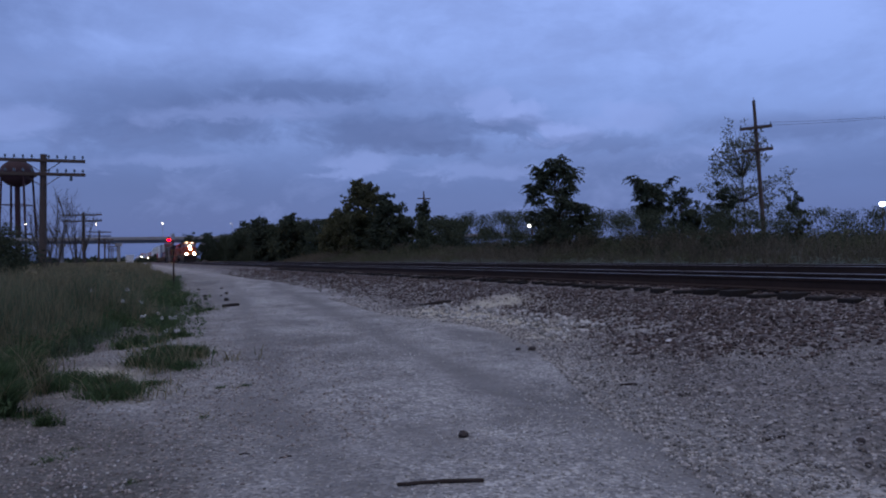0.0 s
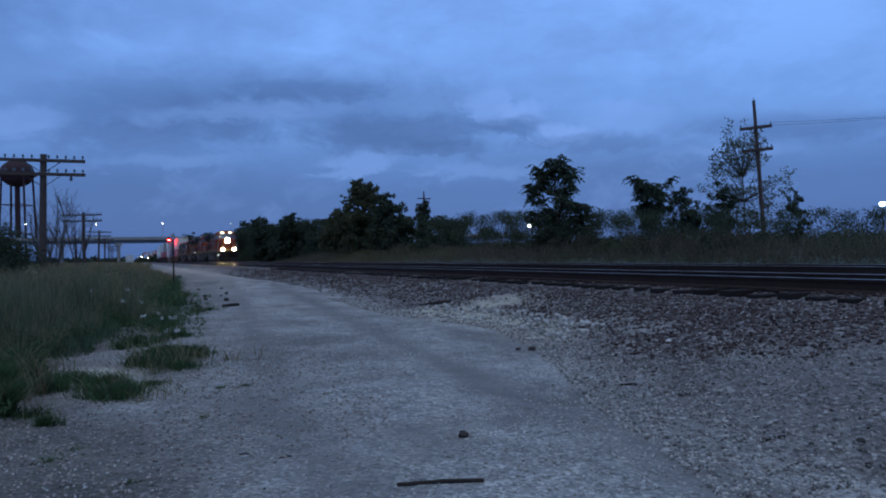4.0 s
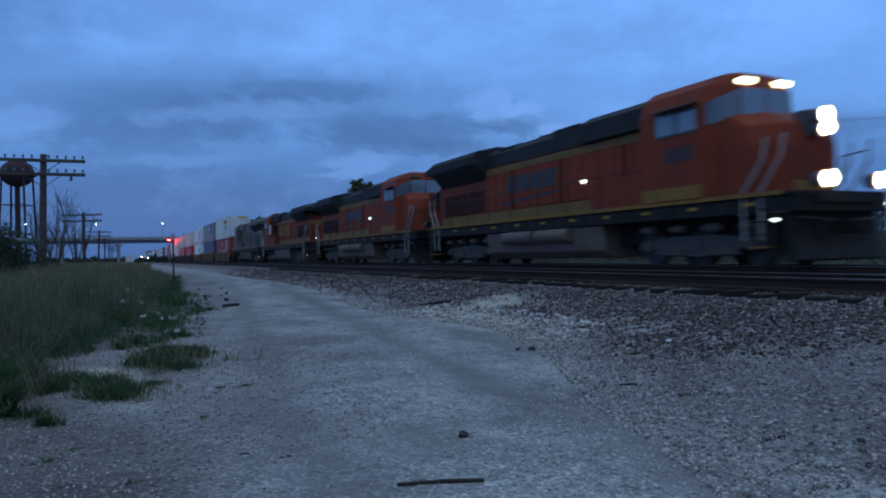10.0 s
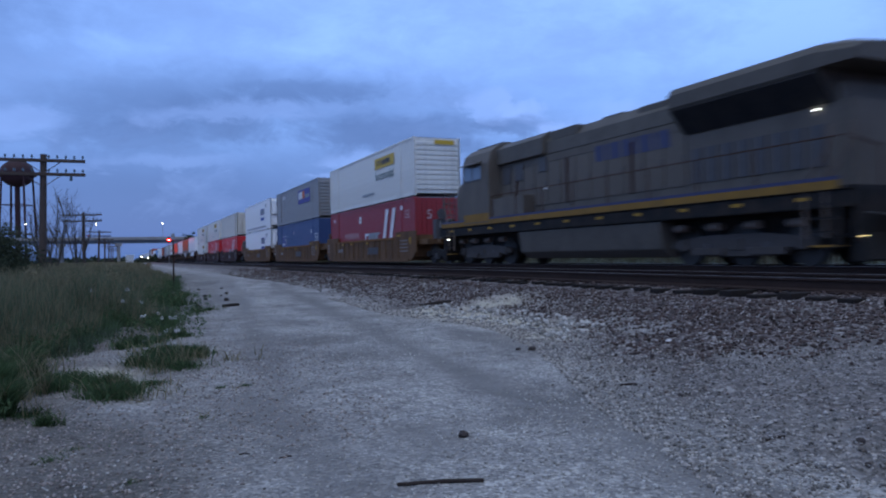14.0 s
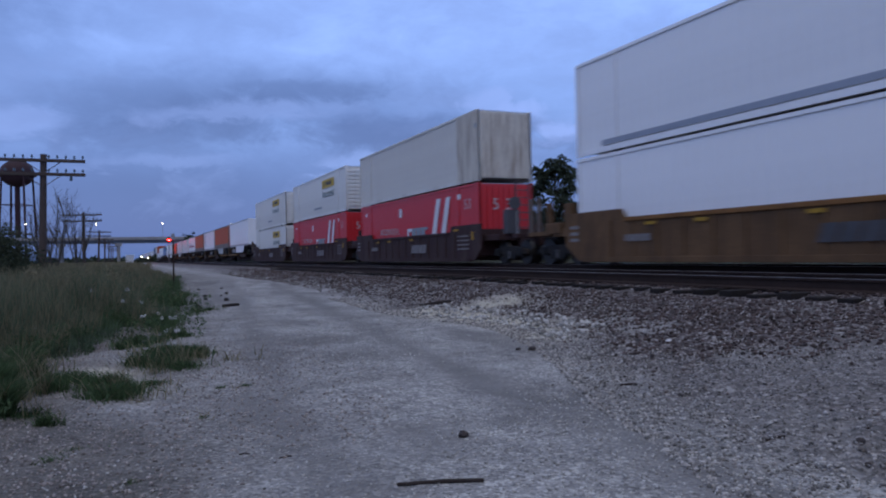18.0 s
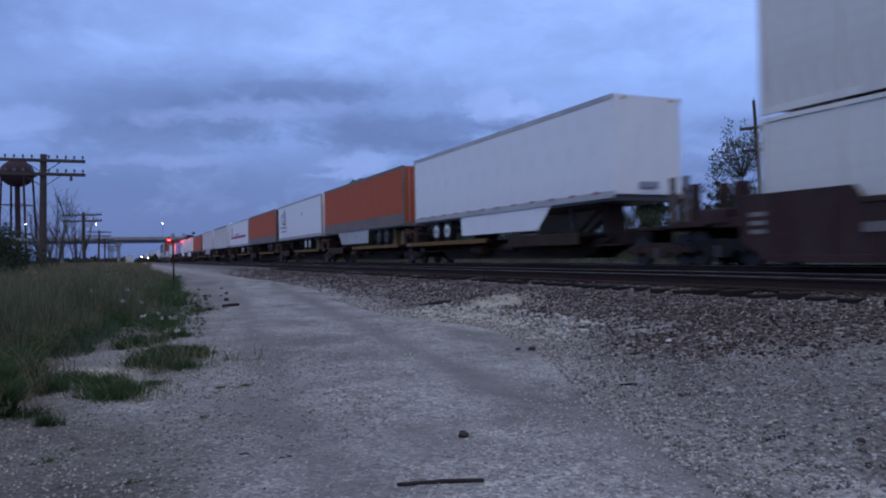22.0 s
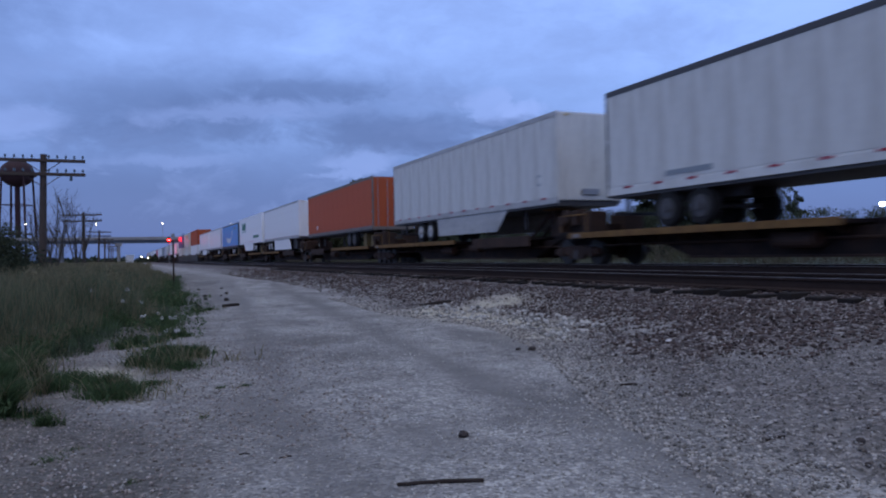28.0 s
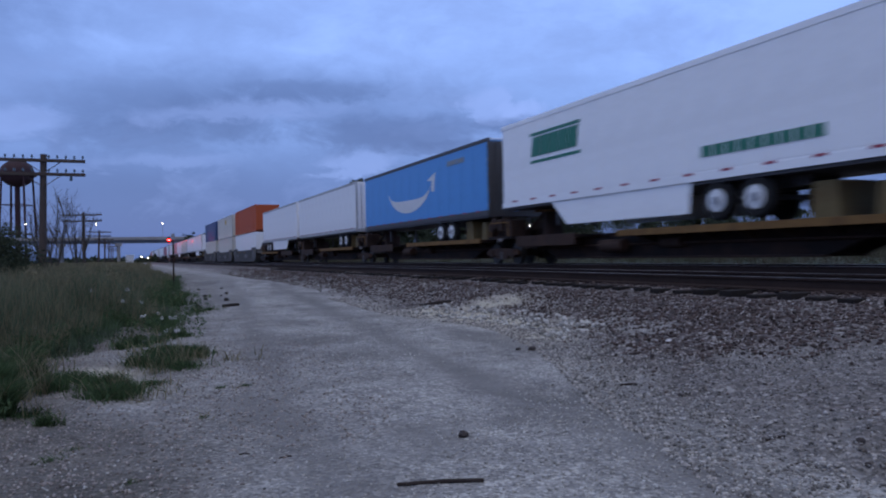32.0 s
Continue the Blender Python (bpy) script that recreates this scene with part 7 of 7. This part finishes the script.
def spine_car(s, long=17.6, lead=False, rear_first=False):
    """One unit of an articulated spine car; its long wheel deck lies under the trailer's tandem."""
    top = thing("spine_car", "dark rusty spine car with worn orange-edged wheel decks", "flat car", "spine cars")
    rolls(top, s)
    near = s < 300
    part("spine", box(-0.33, 0.33, -0.6, long - 0.5, 0.62, 1.02, 0.03), "spine_dark", top)
    decks = ((0.6, 9.0), (11.2, 15.0)) if rear_first else ((1.8, 6.4), (8.3, long - 0.7))
    for y0, y1 in decks:
        deck = part("wheel_deck", box(-1.36, 1.36, y0, y1, DECK - 0.10, DECK, 0.015), "spine_dark", top)
        main = y1 - y0 > 6
        for sx in (-1, 1):
            part("deck_edge", box(sx * 1.38 - 0.03, sx * 1.38 + 0.03, y0, y1, DECK - (0.14 if main else 0.34), DECK + 0.04, 0.01), "deck_orange" if main else "rusty_gear", deck, "worn orange-brown edge plate" if main else "rusty edge plate")
        for k in range(int((y1 - y0) / 1.2) if near else 0):
            part("deck_bracket", prism([(-1.3, DECK - 0.12), (1.3, DECK - 0.12), (0.5, 0.62), (-0.5, 0.62)], y0 + 0.4 + 1.2 * k, y0 + 0.5 + 1.2 * k, "y"), "spine_dark", deck)
    for sx in (-1, 1):
        part("side_beam", prism([(0.9, 0.86), (2.6, 0.24), (13.4, 0.24), (15.2, 0.86)], sx * 0.62 - 0.05, sx * 0.62 + 0.05, "x", 0.01), "spine_dark", top, "deep fish-bellied beam")
        part("beam_flange", box(sx * 0.66 - 0.1, sx * 0.66 + 0.1, 2.6, 13.4, 0.20, 0.26, 0.01), "rusty_gear", top)
    for k in range(5 if near else 0):
        part("cross_member", box(-0.6, 0.6, 2.8 + 2.5 * k, 2.94 + 2.5 * k, 0.26, 0.84, 0.01), "spine_dark", top)
    if near:
        part("brake_pipe", rod((-0.78, 0.4, 0.62), (-0.78, long - 1.4, 0.62), 0.03, 0.03, 6), "rusty_gear", top)
        part("brake_cylinder", rod((-0.8, 6.9, 0.66), (-0.8, 7.7, 0.66), 0.16, 0.16, 12), "rusty_gear", top)
        part("air_tank", rod((-0.95, 9.2, 0.60), (-0.95, 10.3, 0.60), 0.19, 0.19, 14), "rusty_gear", top)
    # hitch stand with its diagonal strut
    if rear_first:
        hy = long - 2.6
        for y0, y1, z1 in ((0.7, 1.2, 1.72), (2.0, 2.7, 1.85)):
            part("wheel_stop", prism([(y0, DECK), (y1, DECK), (y1 - 0.06, z1), (y0 + 0.06, z1)], -1.0, 1.0, "x", 0.02), "hitch_tan", top, "olive-tan steel stop block")
    else:
        hy = 1.9
    hitch = part("hitch", prism([(hy - 0.35, 1.0), (hy + 0.15, 1.0), (hy + 0.05, 1.98), (hy - 0.25, 1.98)], -0.32, 0.32, "x", 0.02), "rusty_gear", top, "trailer hitch stand")
    part("hitch_plate", box(-0.5, 0.5, hy - 0.5, hy + 0.35, 1.95, 2.03, 0.01), "deck_orange", hitch)
    for sx in (-1, 1):
        part("hitch_strut", rod((sx * 0.24, hy + 1.6, 1.04), (sx * 0.24, hy + 0.1, 1.9), 0.07, 0.07, 8), "rusty_gear", hitch, "rusty diagonal strut")
    truck(top, long - 0.6, 2, 0.42, 1.7, "rusty_gear")
    part("joint_gear", box(-0.95, 0.95, long - 1.2, long - 0.1, 1.1, 1.34, 0.04), "spine_dark", top)
    if near:
        for px, y0, h in ((-1.1, 0.95, 0.42), (-0.6, 0.5, 0.52), (0.9, 0.8, 0.4), (-1.15, 0.25, 0.28)):
            part("brake_gear", box(px - 0.12, px + 0.12, long - y0, long - y0 + 0.34, 1.30, 1.34 + h, 0.03), "rusty_gear", top)
        for x0, x1, y0, y1, z1 in ((-1.12, -0.45, 1.55, 1.05, 1.72), (0.35, 1.05, 1.5, 0.6, 1.66), (-0.4, 0.3, -0.1, -0.6, 1.8), (-1.1, -0.62, -0.05, -0.4, 1.58)):
            part("gear_box", box(x0, x1, long - y0, long - y1, 1.06, z1, 0.04), "rusty_gear", top, "rusty brown gear box over the joint")
        part("hand_wheel", disc(-1.22, long - 0.35, 1.62, 0.22, 0.04, "x", 16), "rusty_gear", top)
        for y0 in (1.5, 0.05):
            part("grab_iron", rod((-1.24, long - y0, 1.08), (-1.24, long - y0, 1.62), 0.022, 0.022, 6), "deck_orange", top)
        part("grab_iron", rod((-1.24, long - 1.5, 1.62), (-1.24, long - 0.05, 1.62), 0.022, 0.022, 6), "deck_orange", top)
        for k in range(2):
            part("air_hose", rod((-0.5 + 0.5 * k, long - 0.15, 1.0), (-0.45 + 0.45 * k, long + 0.25, 0.55), 0.03, 0.03, 6), "tyre_rubber", top)
        part("stencil_mark", box(-1.425, -1.415, long - 1.35, long - 1.0, 0.88, 1.0), "sill_mark", top)
    part("end_platform", box(-1.2, 1.2, long - 1.6, long + 0.3, 0.98, 1.08, 0.02), "spine_dark", top)
    if lead:
        truck(top, -1.5, 2, 0.42, 1.7, "rusty_gear")
        coupler(top, -2.4, -1)
        part("end_platform", box(-1.2, 1.2, -2.6, -0.4, 0.98, 1.08, 0.02), "spine_dark", top)
        part("brake_stand", box(0.5, 0.72, -2.5, -2.3, 1.08, 2.25, 0.02), "rusty_gear", top)
        for px in (-1.16, 1.16):
            part("grab_iron", rod((px, -2.5, 1.05), (px, -2.5, 1.95), 0.022, 0.022, 6), "deck_orange", top)
    return top


def road_wheel():
    bm = disc(0, 0, 0, 0.50, 0.28, "x", 26)
    bmesh.ops.bevel(bm, geom=[e for e in bm.edges], offset=0.05, segments=2, affect="EDGES")
    return bm


def trailer(s, paint, label, rear_first=False, skirt=True, band=None, logos=(), edge="rail_pale", axles=(12.4, 13.65), lift=0.0, rims="rim_white", skirt_paint="container_white", doors=None, foot=None, square=False):
    """A 53-foot van trailer: box, rails, skirts, tandem, landing legs, doors."""
    top = thing("semi_trailer", label, "trailer", "trailers on the train")
    rolls(top, s, False, DECK + lift)
    W, L, Z0, Z1 = BOX_W, BOX_L, 1.03, 4.16
    flip = (lambda y: L - y) if rear_first else (lambda y: y)

    def span(a, b):
        return sorted((flip(a), flip(b)))

    shared("van_body", paint, lambda: box(-W + 0.012, W - 0.012, 0.02, L - 0.02, Z0 + 0.1, Z1 - 0.06, 0.04), paint, top, Matrix())
    for sx in (-1, 1):
        for k in range(13 if sx < 0 else 0):
            shared("side_panel", (paint, sx), lambda: box(sx * (W - 0.010) - 0.007, sx * (W - 0.010) + 0.007, 0.008, 1.222, Z0 + 0.26, Z1 - 0.16, 0.003), paint, top, Matrix.Translation((0, 0.09 + 1.23 * k, 0)))
        part("top_rail", box(sx * W - 0.012, sx * W + 0.012, 0.0, L, Z1 - 0.16, Z1, 0.006), edge, top)
        part("bottom_rail", box(sx * W - 0.012, sx * W + 0.014, 0.0, L, Z0, Z0 + (0.62 if band else 0.21), 0.006), band or foot or edge, top, "grey lower band" if band else "")
        for k in range(12 if sx < 0 and s < 345 else 0):
            shared("red_reflector", sx, lambda: box(-0.006, 0.006, -0.16, 0.16, -0.03, 0.03), "logo_red", top, Matrix.Translation((sx * (W + 0.016), 0.9 + 1.3 * k, Z0 + 0.2)))
        if skirt:
            a, b = span(3.4, 10.1) if rear_first else span(3.6, min(10.9, axles[0] - 0.9))
            if square:
                # corner cut back and dark block added: shade over the skirt's end
                outline = [(a + 0.6, Z0), (b, Z0), (b, 0.10), (a - 0.25, 0.10), (a - 0.2, 0.34), (a + 0.15, 0.82)]
                part("gear_box", box(sx * 0.7 - 0.25, sx * 0.7 + 0.25, 2.35, 4.4, 0.15, Z0, 0.03), "trim_dark", top, "dark block for the landing gear and shade behind the skirt")
            else:
                outline = [(a, Z0), (b, Z0), (b - (0.9 if rear_first else 0.1), 0.22), (a + (0.1 if rear_first else 0.9), 0.22)]
            part("side_skirt", prism(outline, sx * (W - 0.05) - 0.015, sx * (W - 0.05) + 0.015, "x", 0.006), skirt_paint, top, "pale side skirt")
        a, b = span(3.0, 3.12)
        part("landing_leg", box(sx * 0.75 - 0.06, sx * 0.75 + 0.06, a, b, 0.25, Z0, 0.01), "trim_dark", top)
        for wy in axles:
            hub = shared("tyre", sx, road_wheel, "tyre_rubber", top, Matrix.Translation((sx * 1.10, flip(wy), 0.5)))
            shared("rim", (sx, rims), lambda: disc(sx * 0.10, 0, 0, 0.29, 0.10, "x", 20), rims, hub, Matrix())
            shared("hub_cap", (sx, rims), lambda: disc(sx * 0.17, 0, 0, 0.11, 0.08, "x", 12), "trim_metal" if rims == "rim_white" else rims, hub, Matrix())
        a, b = span(axles[0] - 0.9, axles[1] + 0.9)
        part("bogie_rail", box(sx * 0.5 - 0.08, sx * 0.5 + 0.08, a, b, 0.7, Z0, 0.01), "trim_dark", top)
    part("roof", box(-W + 0.01, W - 0.01, 0.02, L - 0.02, Z1 - 0.06, Z1 - 0.01, 0.01), "container_white" if paint != "container_orange" else "trim_metal", top)
    part("floor_frame", box(-W + 0.05, W - 0.05, 0.1, L - 0.1, Z0 - 0.08, Z0 + 0.1), "trim_dark", top)
    for wy in axles:
        part("axle", rod((-1.0, flip(wy), 0.5), (1.0, flip(wy), 0.5), 0.07, 0.07, 8), "trim_dark", top)
    rear = 0.0 if rear_first else L
    d = -1 if rear_first else 1
    for px in (-0.63, 0.63):
        leaf = part("rear_door", box(px - 0.6, px + 0.6, min(rear, rear + d * 0.03), max(rear, rear + d * 0.03), Z0 + 0.15, Z1 - 0.12, 0.01), doors or paint, top)
        for q in (-0.3, 0.3) if s < 345 else ():
            part("lock_rod", rod((px + q, rear + d * 0.055, Z0 + 0.15), (px + q, rear + d * 0.055, Z1 - 0.15), 0.02, 0.02, 6), doors or "trim_metal", leaf)
        for k in range(5 if s < 345 else 0):
            part("hinge", box(px * 1.97 - 0.06, px * 1.97 + 0.06, min(rear, rear + d * 0.05), max(rear, rear + d * 0.05), Z0 + 0.35 + 0.62 * k, Z0 + 0.45 + 0.62 * k), "trim_metal", leaf)
    for px in (-W + 0.06, W - 0.06):
        part("corner_post", box(px - 0.06, px + 0.06, min(rear, rear + d * 0.06), max(rear, rear + d * 0.06), Z0, Z1, 0.01), edge, top)
    part("rear_sill", box(-W, W, min(rear, rear + d * 0.06), max(rear, rear + d * 0.06), Z0 - 0.05, Z0 + 0.15, 0.01), edge, top)
    part("bumper", box(-1.15, 1.15, min(rear, rear - d * 0.1), max(rear, rear - d * 0.1), 0.45, 0.55, 0.01), "trim_dark", top)
    for px in (-0.6, 0.6):
        part("bumper_post", box(px - 0.05, px + 0.05, min(rear, rear - d * 0.1), max(rear, rear - d * 0.1), 0.5, Z0, 0.01), "trim_dark", top)
    front = L if rear_first else 0.0
    for px in (-0.9, 0.9):
        part("marker_lamp", box(px - 0.06, px + 0.06, min(front, front - d * 0.03), max(front, front - d * 0.03), Z1 - 0.14, Z1 - 0.09), "logo_yellow", top)
    part("air_fitting", box(-0.35, 0.35, min(front, front - d * 0.05), max(front, front - d * 0.05), Z0 + 0.3, Z0 + 0.5, 0.01), "trim_metal", top)
    for maker in logos:
        maker(top)
    return top


GO_MARK = [ring_mark(14.17, 2.92, 0.62, 0.42, 60, 380, 0.13), ring_mark(13.27, 2.98, 0.52, 0.50, 0, 360, 0.13), ring_mark(13.27, 2.98, 0.26, 0.25, 0, 360, 0.08), ring_mark(13.37, 3.35, 0.35, 0.32, 10, 170, 0.09), plate(12.9, 13.9, 2.38, 2.5, "emblem_grey", x=-BOX_W - 0.008), plate(12.3, 15.1, 2.10, 2.22, "emblem_grey", x=-BOX_W - 0.008),
           letters(14.6, 1.75, (0.22,) * 7, 0.14, "logo_grey"), plate(6.2, 6.5, 2.9, 3.15, "logo_grey", x=-BOX_W - 0.008)]
GO_RED = GO_MARK[:4] + [plate(2.0, 14.6, 2.05, 2.35, "logo_red", "red_stripe", "long red stripe", x=-BOX_W - 0.008), letters(11.0, 2.45, (0.4,) * 8, 0.2, "logo_grey")]
GREEN_MARKS = [lambda top: part("door_mark", prism([(-0.95, 2.9), (0.2, 2.9), (0.2, 3.35), (-0.75, 3.35)], -0.04, -0.032, "y"), "logo_green", top, "green company mark"), letters(13.95, 2.72, (0.54, 0.54, 0.54, 0.54, 0.54), 0.68, "logo_green", 0.12, 0.035, "green company lettering"), plate(10.9, 14.0, 3.45, 3.56, "logo_green", x=-BOX_W - 0.008), plate(10.9, 14.0, 2.48, 2.58, "logo_green", x=-BOX_W - 0.008),
               letters(5.6, 1.62, (0.34,) * 9, 0.28, "logo_green", 0, 0.06, "green lettering as plain bars")]
BLUE_SMILE = [arc_mark(8.9, 3.2, 3.1, 1.55, 190, 345, 0.42, "logo_white"),
              lambda top: part("emblem_tip", prism([(6.4, 3.05), (5.3, 3.35), (5.55, 2.45), (5.85, 2.55), (5.75, 3.0)], -BOX_W - 0.008, -BOX_W + 0.002, "x"), "logo_white", top),
              letters(3.9, 3.45, (0.3,) * 5, 0.22, "logo_grey", 0, 0.06)]
SMALL = [plate(11.9, 13.6, 1.38, 1.52, "logo_grey", x=-BOX_W - 0.008), arc_mark(5.2, 1.9, 0.3, 0.3, 0, 360, 0.4, "logo_grey")]

TRAILERS = [
    (52.5, 17.9, True, "container_white", dict(label="white van trailer with a pale side skirt")),
    (70.4, 17.3, False, "container_orange", dict(label="orange van trailer with a grey lower band, doors leading", rear_first=True, band="band_grey", edge="band_grey", axles=(12.0, 13.3), rims="trim_dark", skirt_paint="rail_pale")),
    (87.6, 17.3, False, "container_white", dict(label="white van trailer with a grey round emblem", rear_first=True, skirt=False, logos=GO_MARK, axles=(10.85, 12.15))),
    (105.25, 16.9, False, "container_orange", dict(label="orange van trailer with a grey lower band", rear_first=True, skirt=False, doors="door_brown", rims="trim_dark", band="band_grey", edge="band_grey")),
    (122.1, 18.6, False, "container_white", dict(label="white van trailer with a long red stripe", rear_first=True, skirt=False, logos=GO_RED, axles=(10.85, 12.15))),
    (141.0, 18.9, True, "trailer_offwhite", dict(label="weathered off-white van trailer, no skirt", skirt=False, edge="trim_dark", foot="trailer_offwhite", logos=SMALL, lift=0.05, rims="trim_dark")),
    (159.9, 20.0, False, "trailer_offwhite", dict(label="weathered off-white van trailer with a pale skirt", edge="rail_pale", lift=0.06, skirt_paint="rail_pale", rims="rail_pale", axles=(11.3, 12.5), logos=[arc_mark(1.2, 1.9, 0.2, 0.2, 0, 360, 0.4, "logo_grey")])),
    (179.9, 19.2, True, "container_orange", dict(label="plain orange container trailer", skirt=False, rear_first=True, edge="band_grey", axles=(11.15, 12.3), rims="trim_dark", logos=[plate(13.0, 13.35, 1.5, 1.75, "logo_white", x=-BOX_W - 0.008)])),
    (199.5, 17.7, False, "container_white", dict(label="white van trailer with a pale side skirt", lift=0.08, square=True)),
    (217.2, 17.4, False, "trailer_gloss_white", dict(label="white van trailer with green company lettering", rear_first=True, edge="trailer_gloss_white", skirt_paint="trailer_gloss_white", logos=GREEN_MARKS, axles=(10.95, 12.15), lift=0.13)),
    (234.6, 18.0, False, "trailer_blue", dict(label="bright blue van trailer with a pale curved emblem", rear_first=True, skirt=False, edge="trim_dark", doors="trim_dark", logos=BLUE_SMILE, axles=(11.2, 12.4), lift=-0.06)),
    (252.7, 17.0, False, "container_white", dict(label="plain white van trailer", rear_first=True, skirt=False)),
    (269.8, 18.0, False, "container_white", dict(label="plain white van trailer with a pale skirt")),
]
tail = 352.0
for k, paint in enumerate(("container_white", "container_white", "container_beige", "container_white", "container_grey", "container_white", "container_white", "container_red", "container_white", "container_white", "container_beige", "container_white",
                           "container_white", "container_grey", "container_white", "container_orange")):
    TRAILERS.append((tail + 17.7 * k, 17.7, k == 0, paint, dict(label={"container_white": "plain white van trailer", "container_beige": "weathered off-white van trailer, no skirt", "container_grey": "plain grey van trailer", "container_red": "plain red van trailer", "container_orange": "plain orange van trailer"}[paint], rear_first=k % 2 == 0, skirt=k % 3 == 0)))
for s, pitch, lead, paint, kw in TRAILERS:
    spine_car(s, pitch, lead, kw.get("rear_first", False))
    trailer(s, paint, **kw)


# ---- keys ----
def motions():
    for ob, s, turned, lift in MOVERS:
        turn = 180 if turned else 0
        walk(ob, [(0.0, pose(TRAIN_X, s + SPEED * 20, RAIL + lift, 0, 0, turn)), (32.0, pose(TRAIN_X, s - SPEED * 12, RAIL + lift, 0, 0, turn))])


motions()
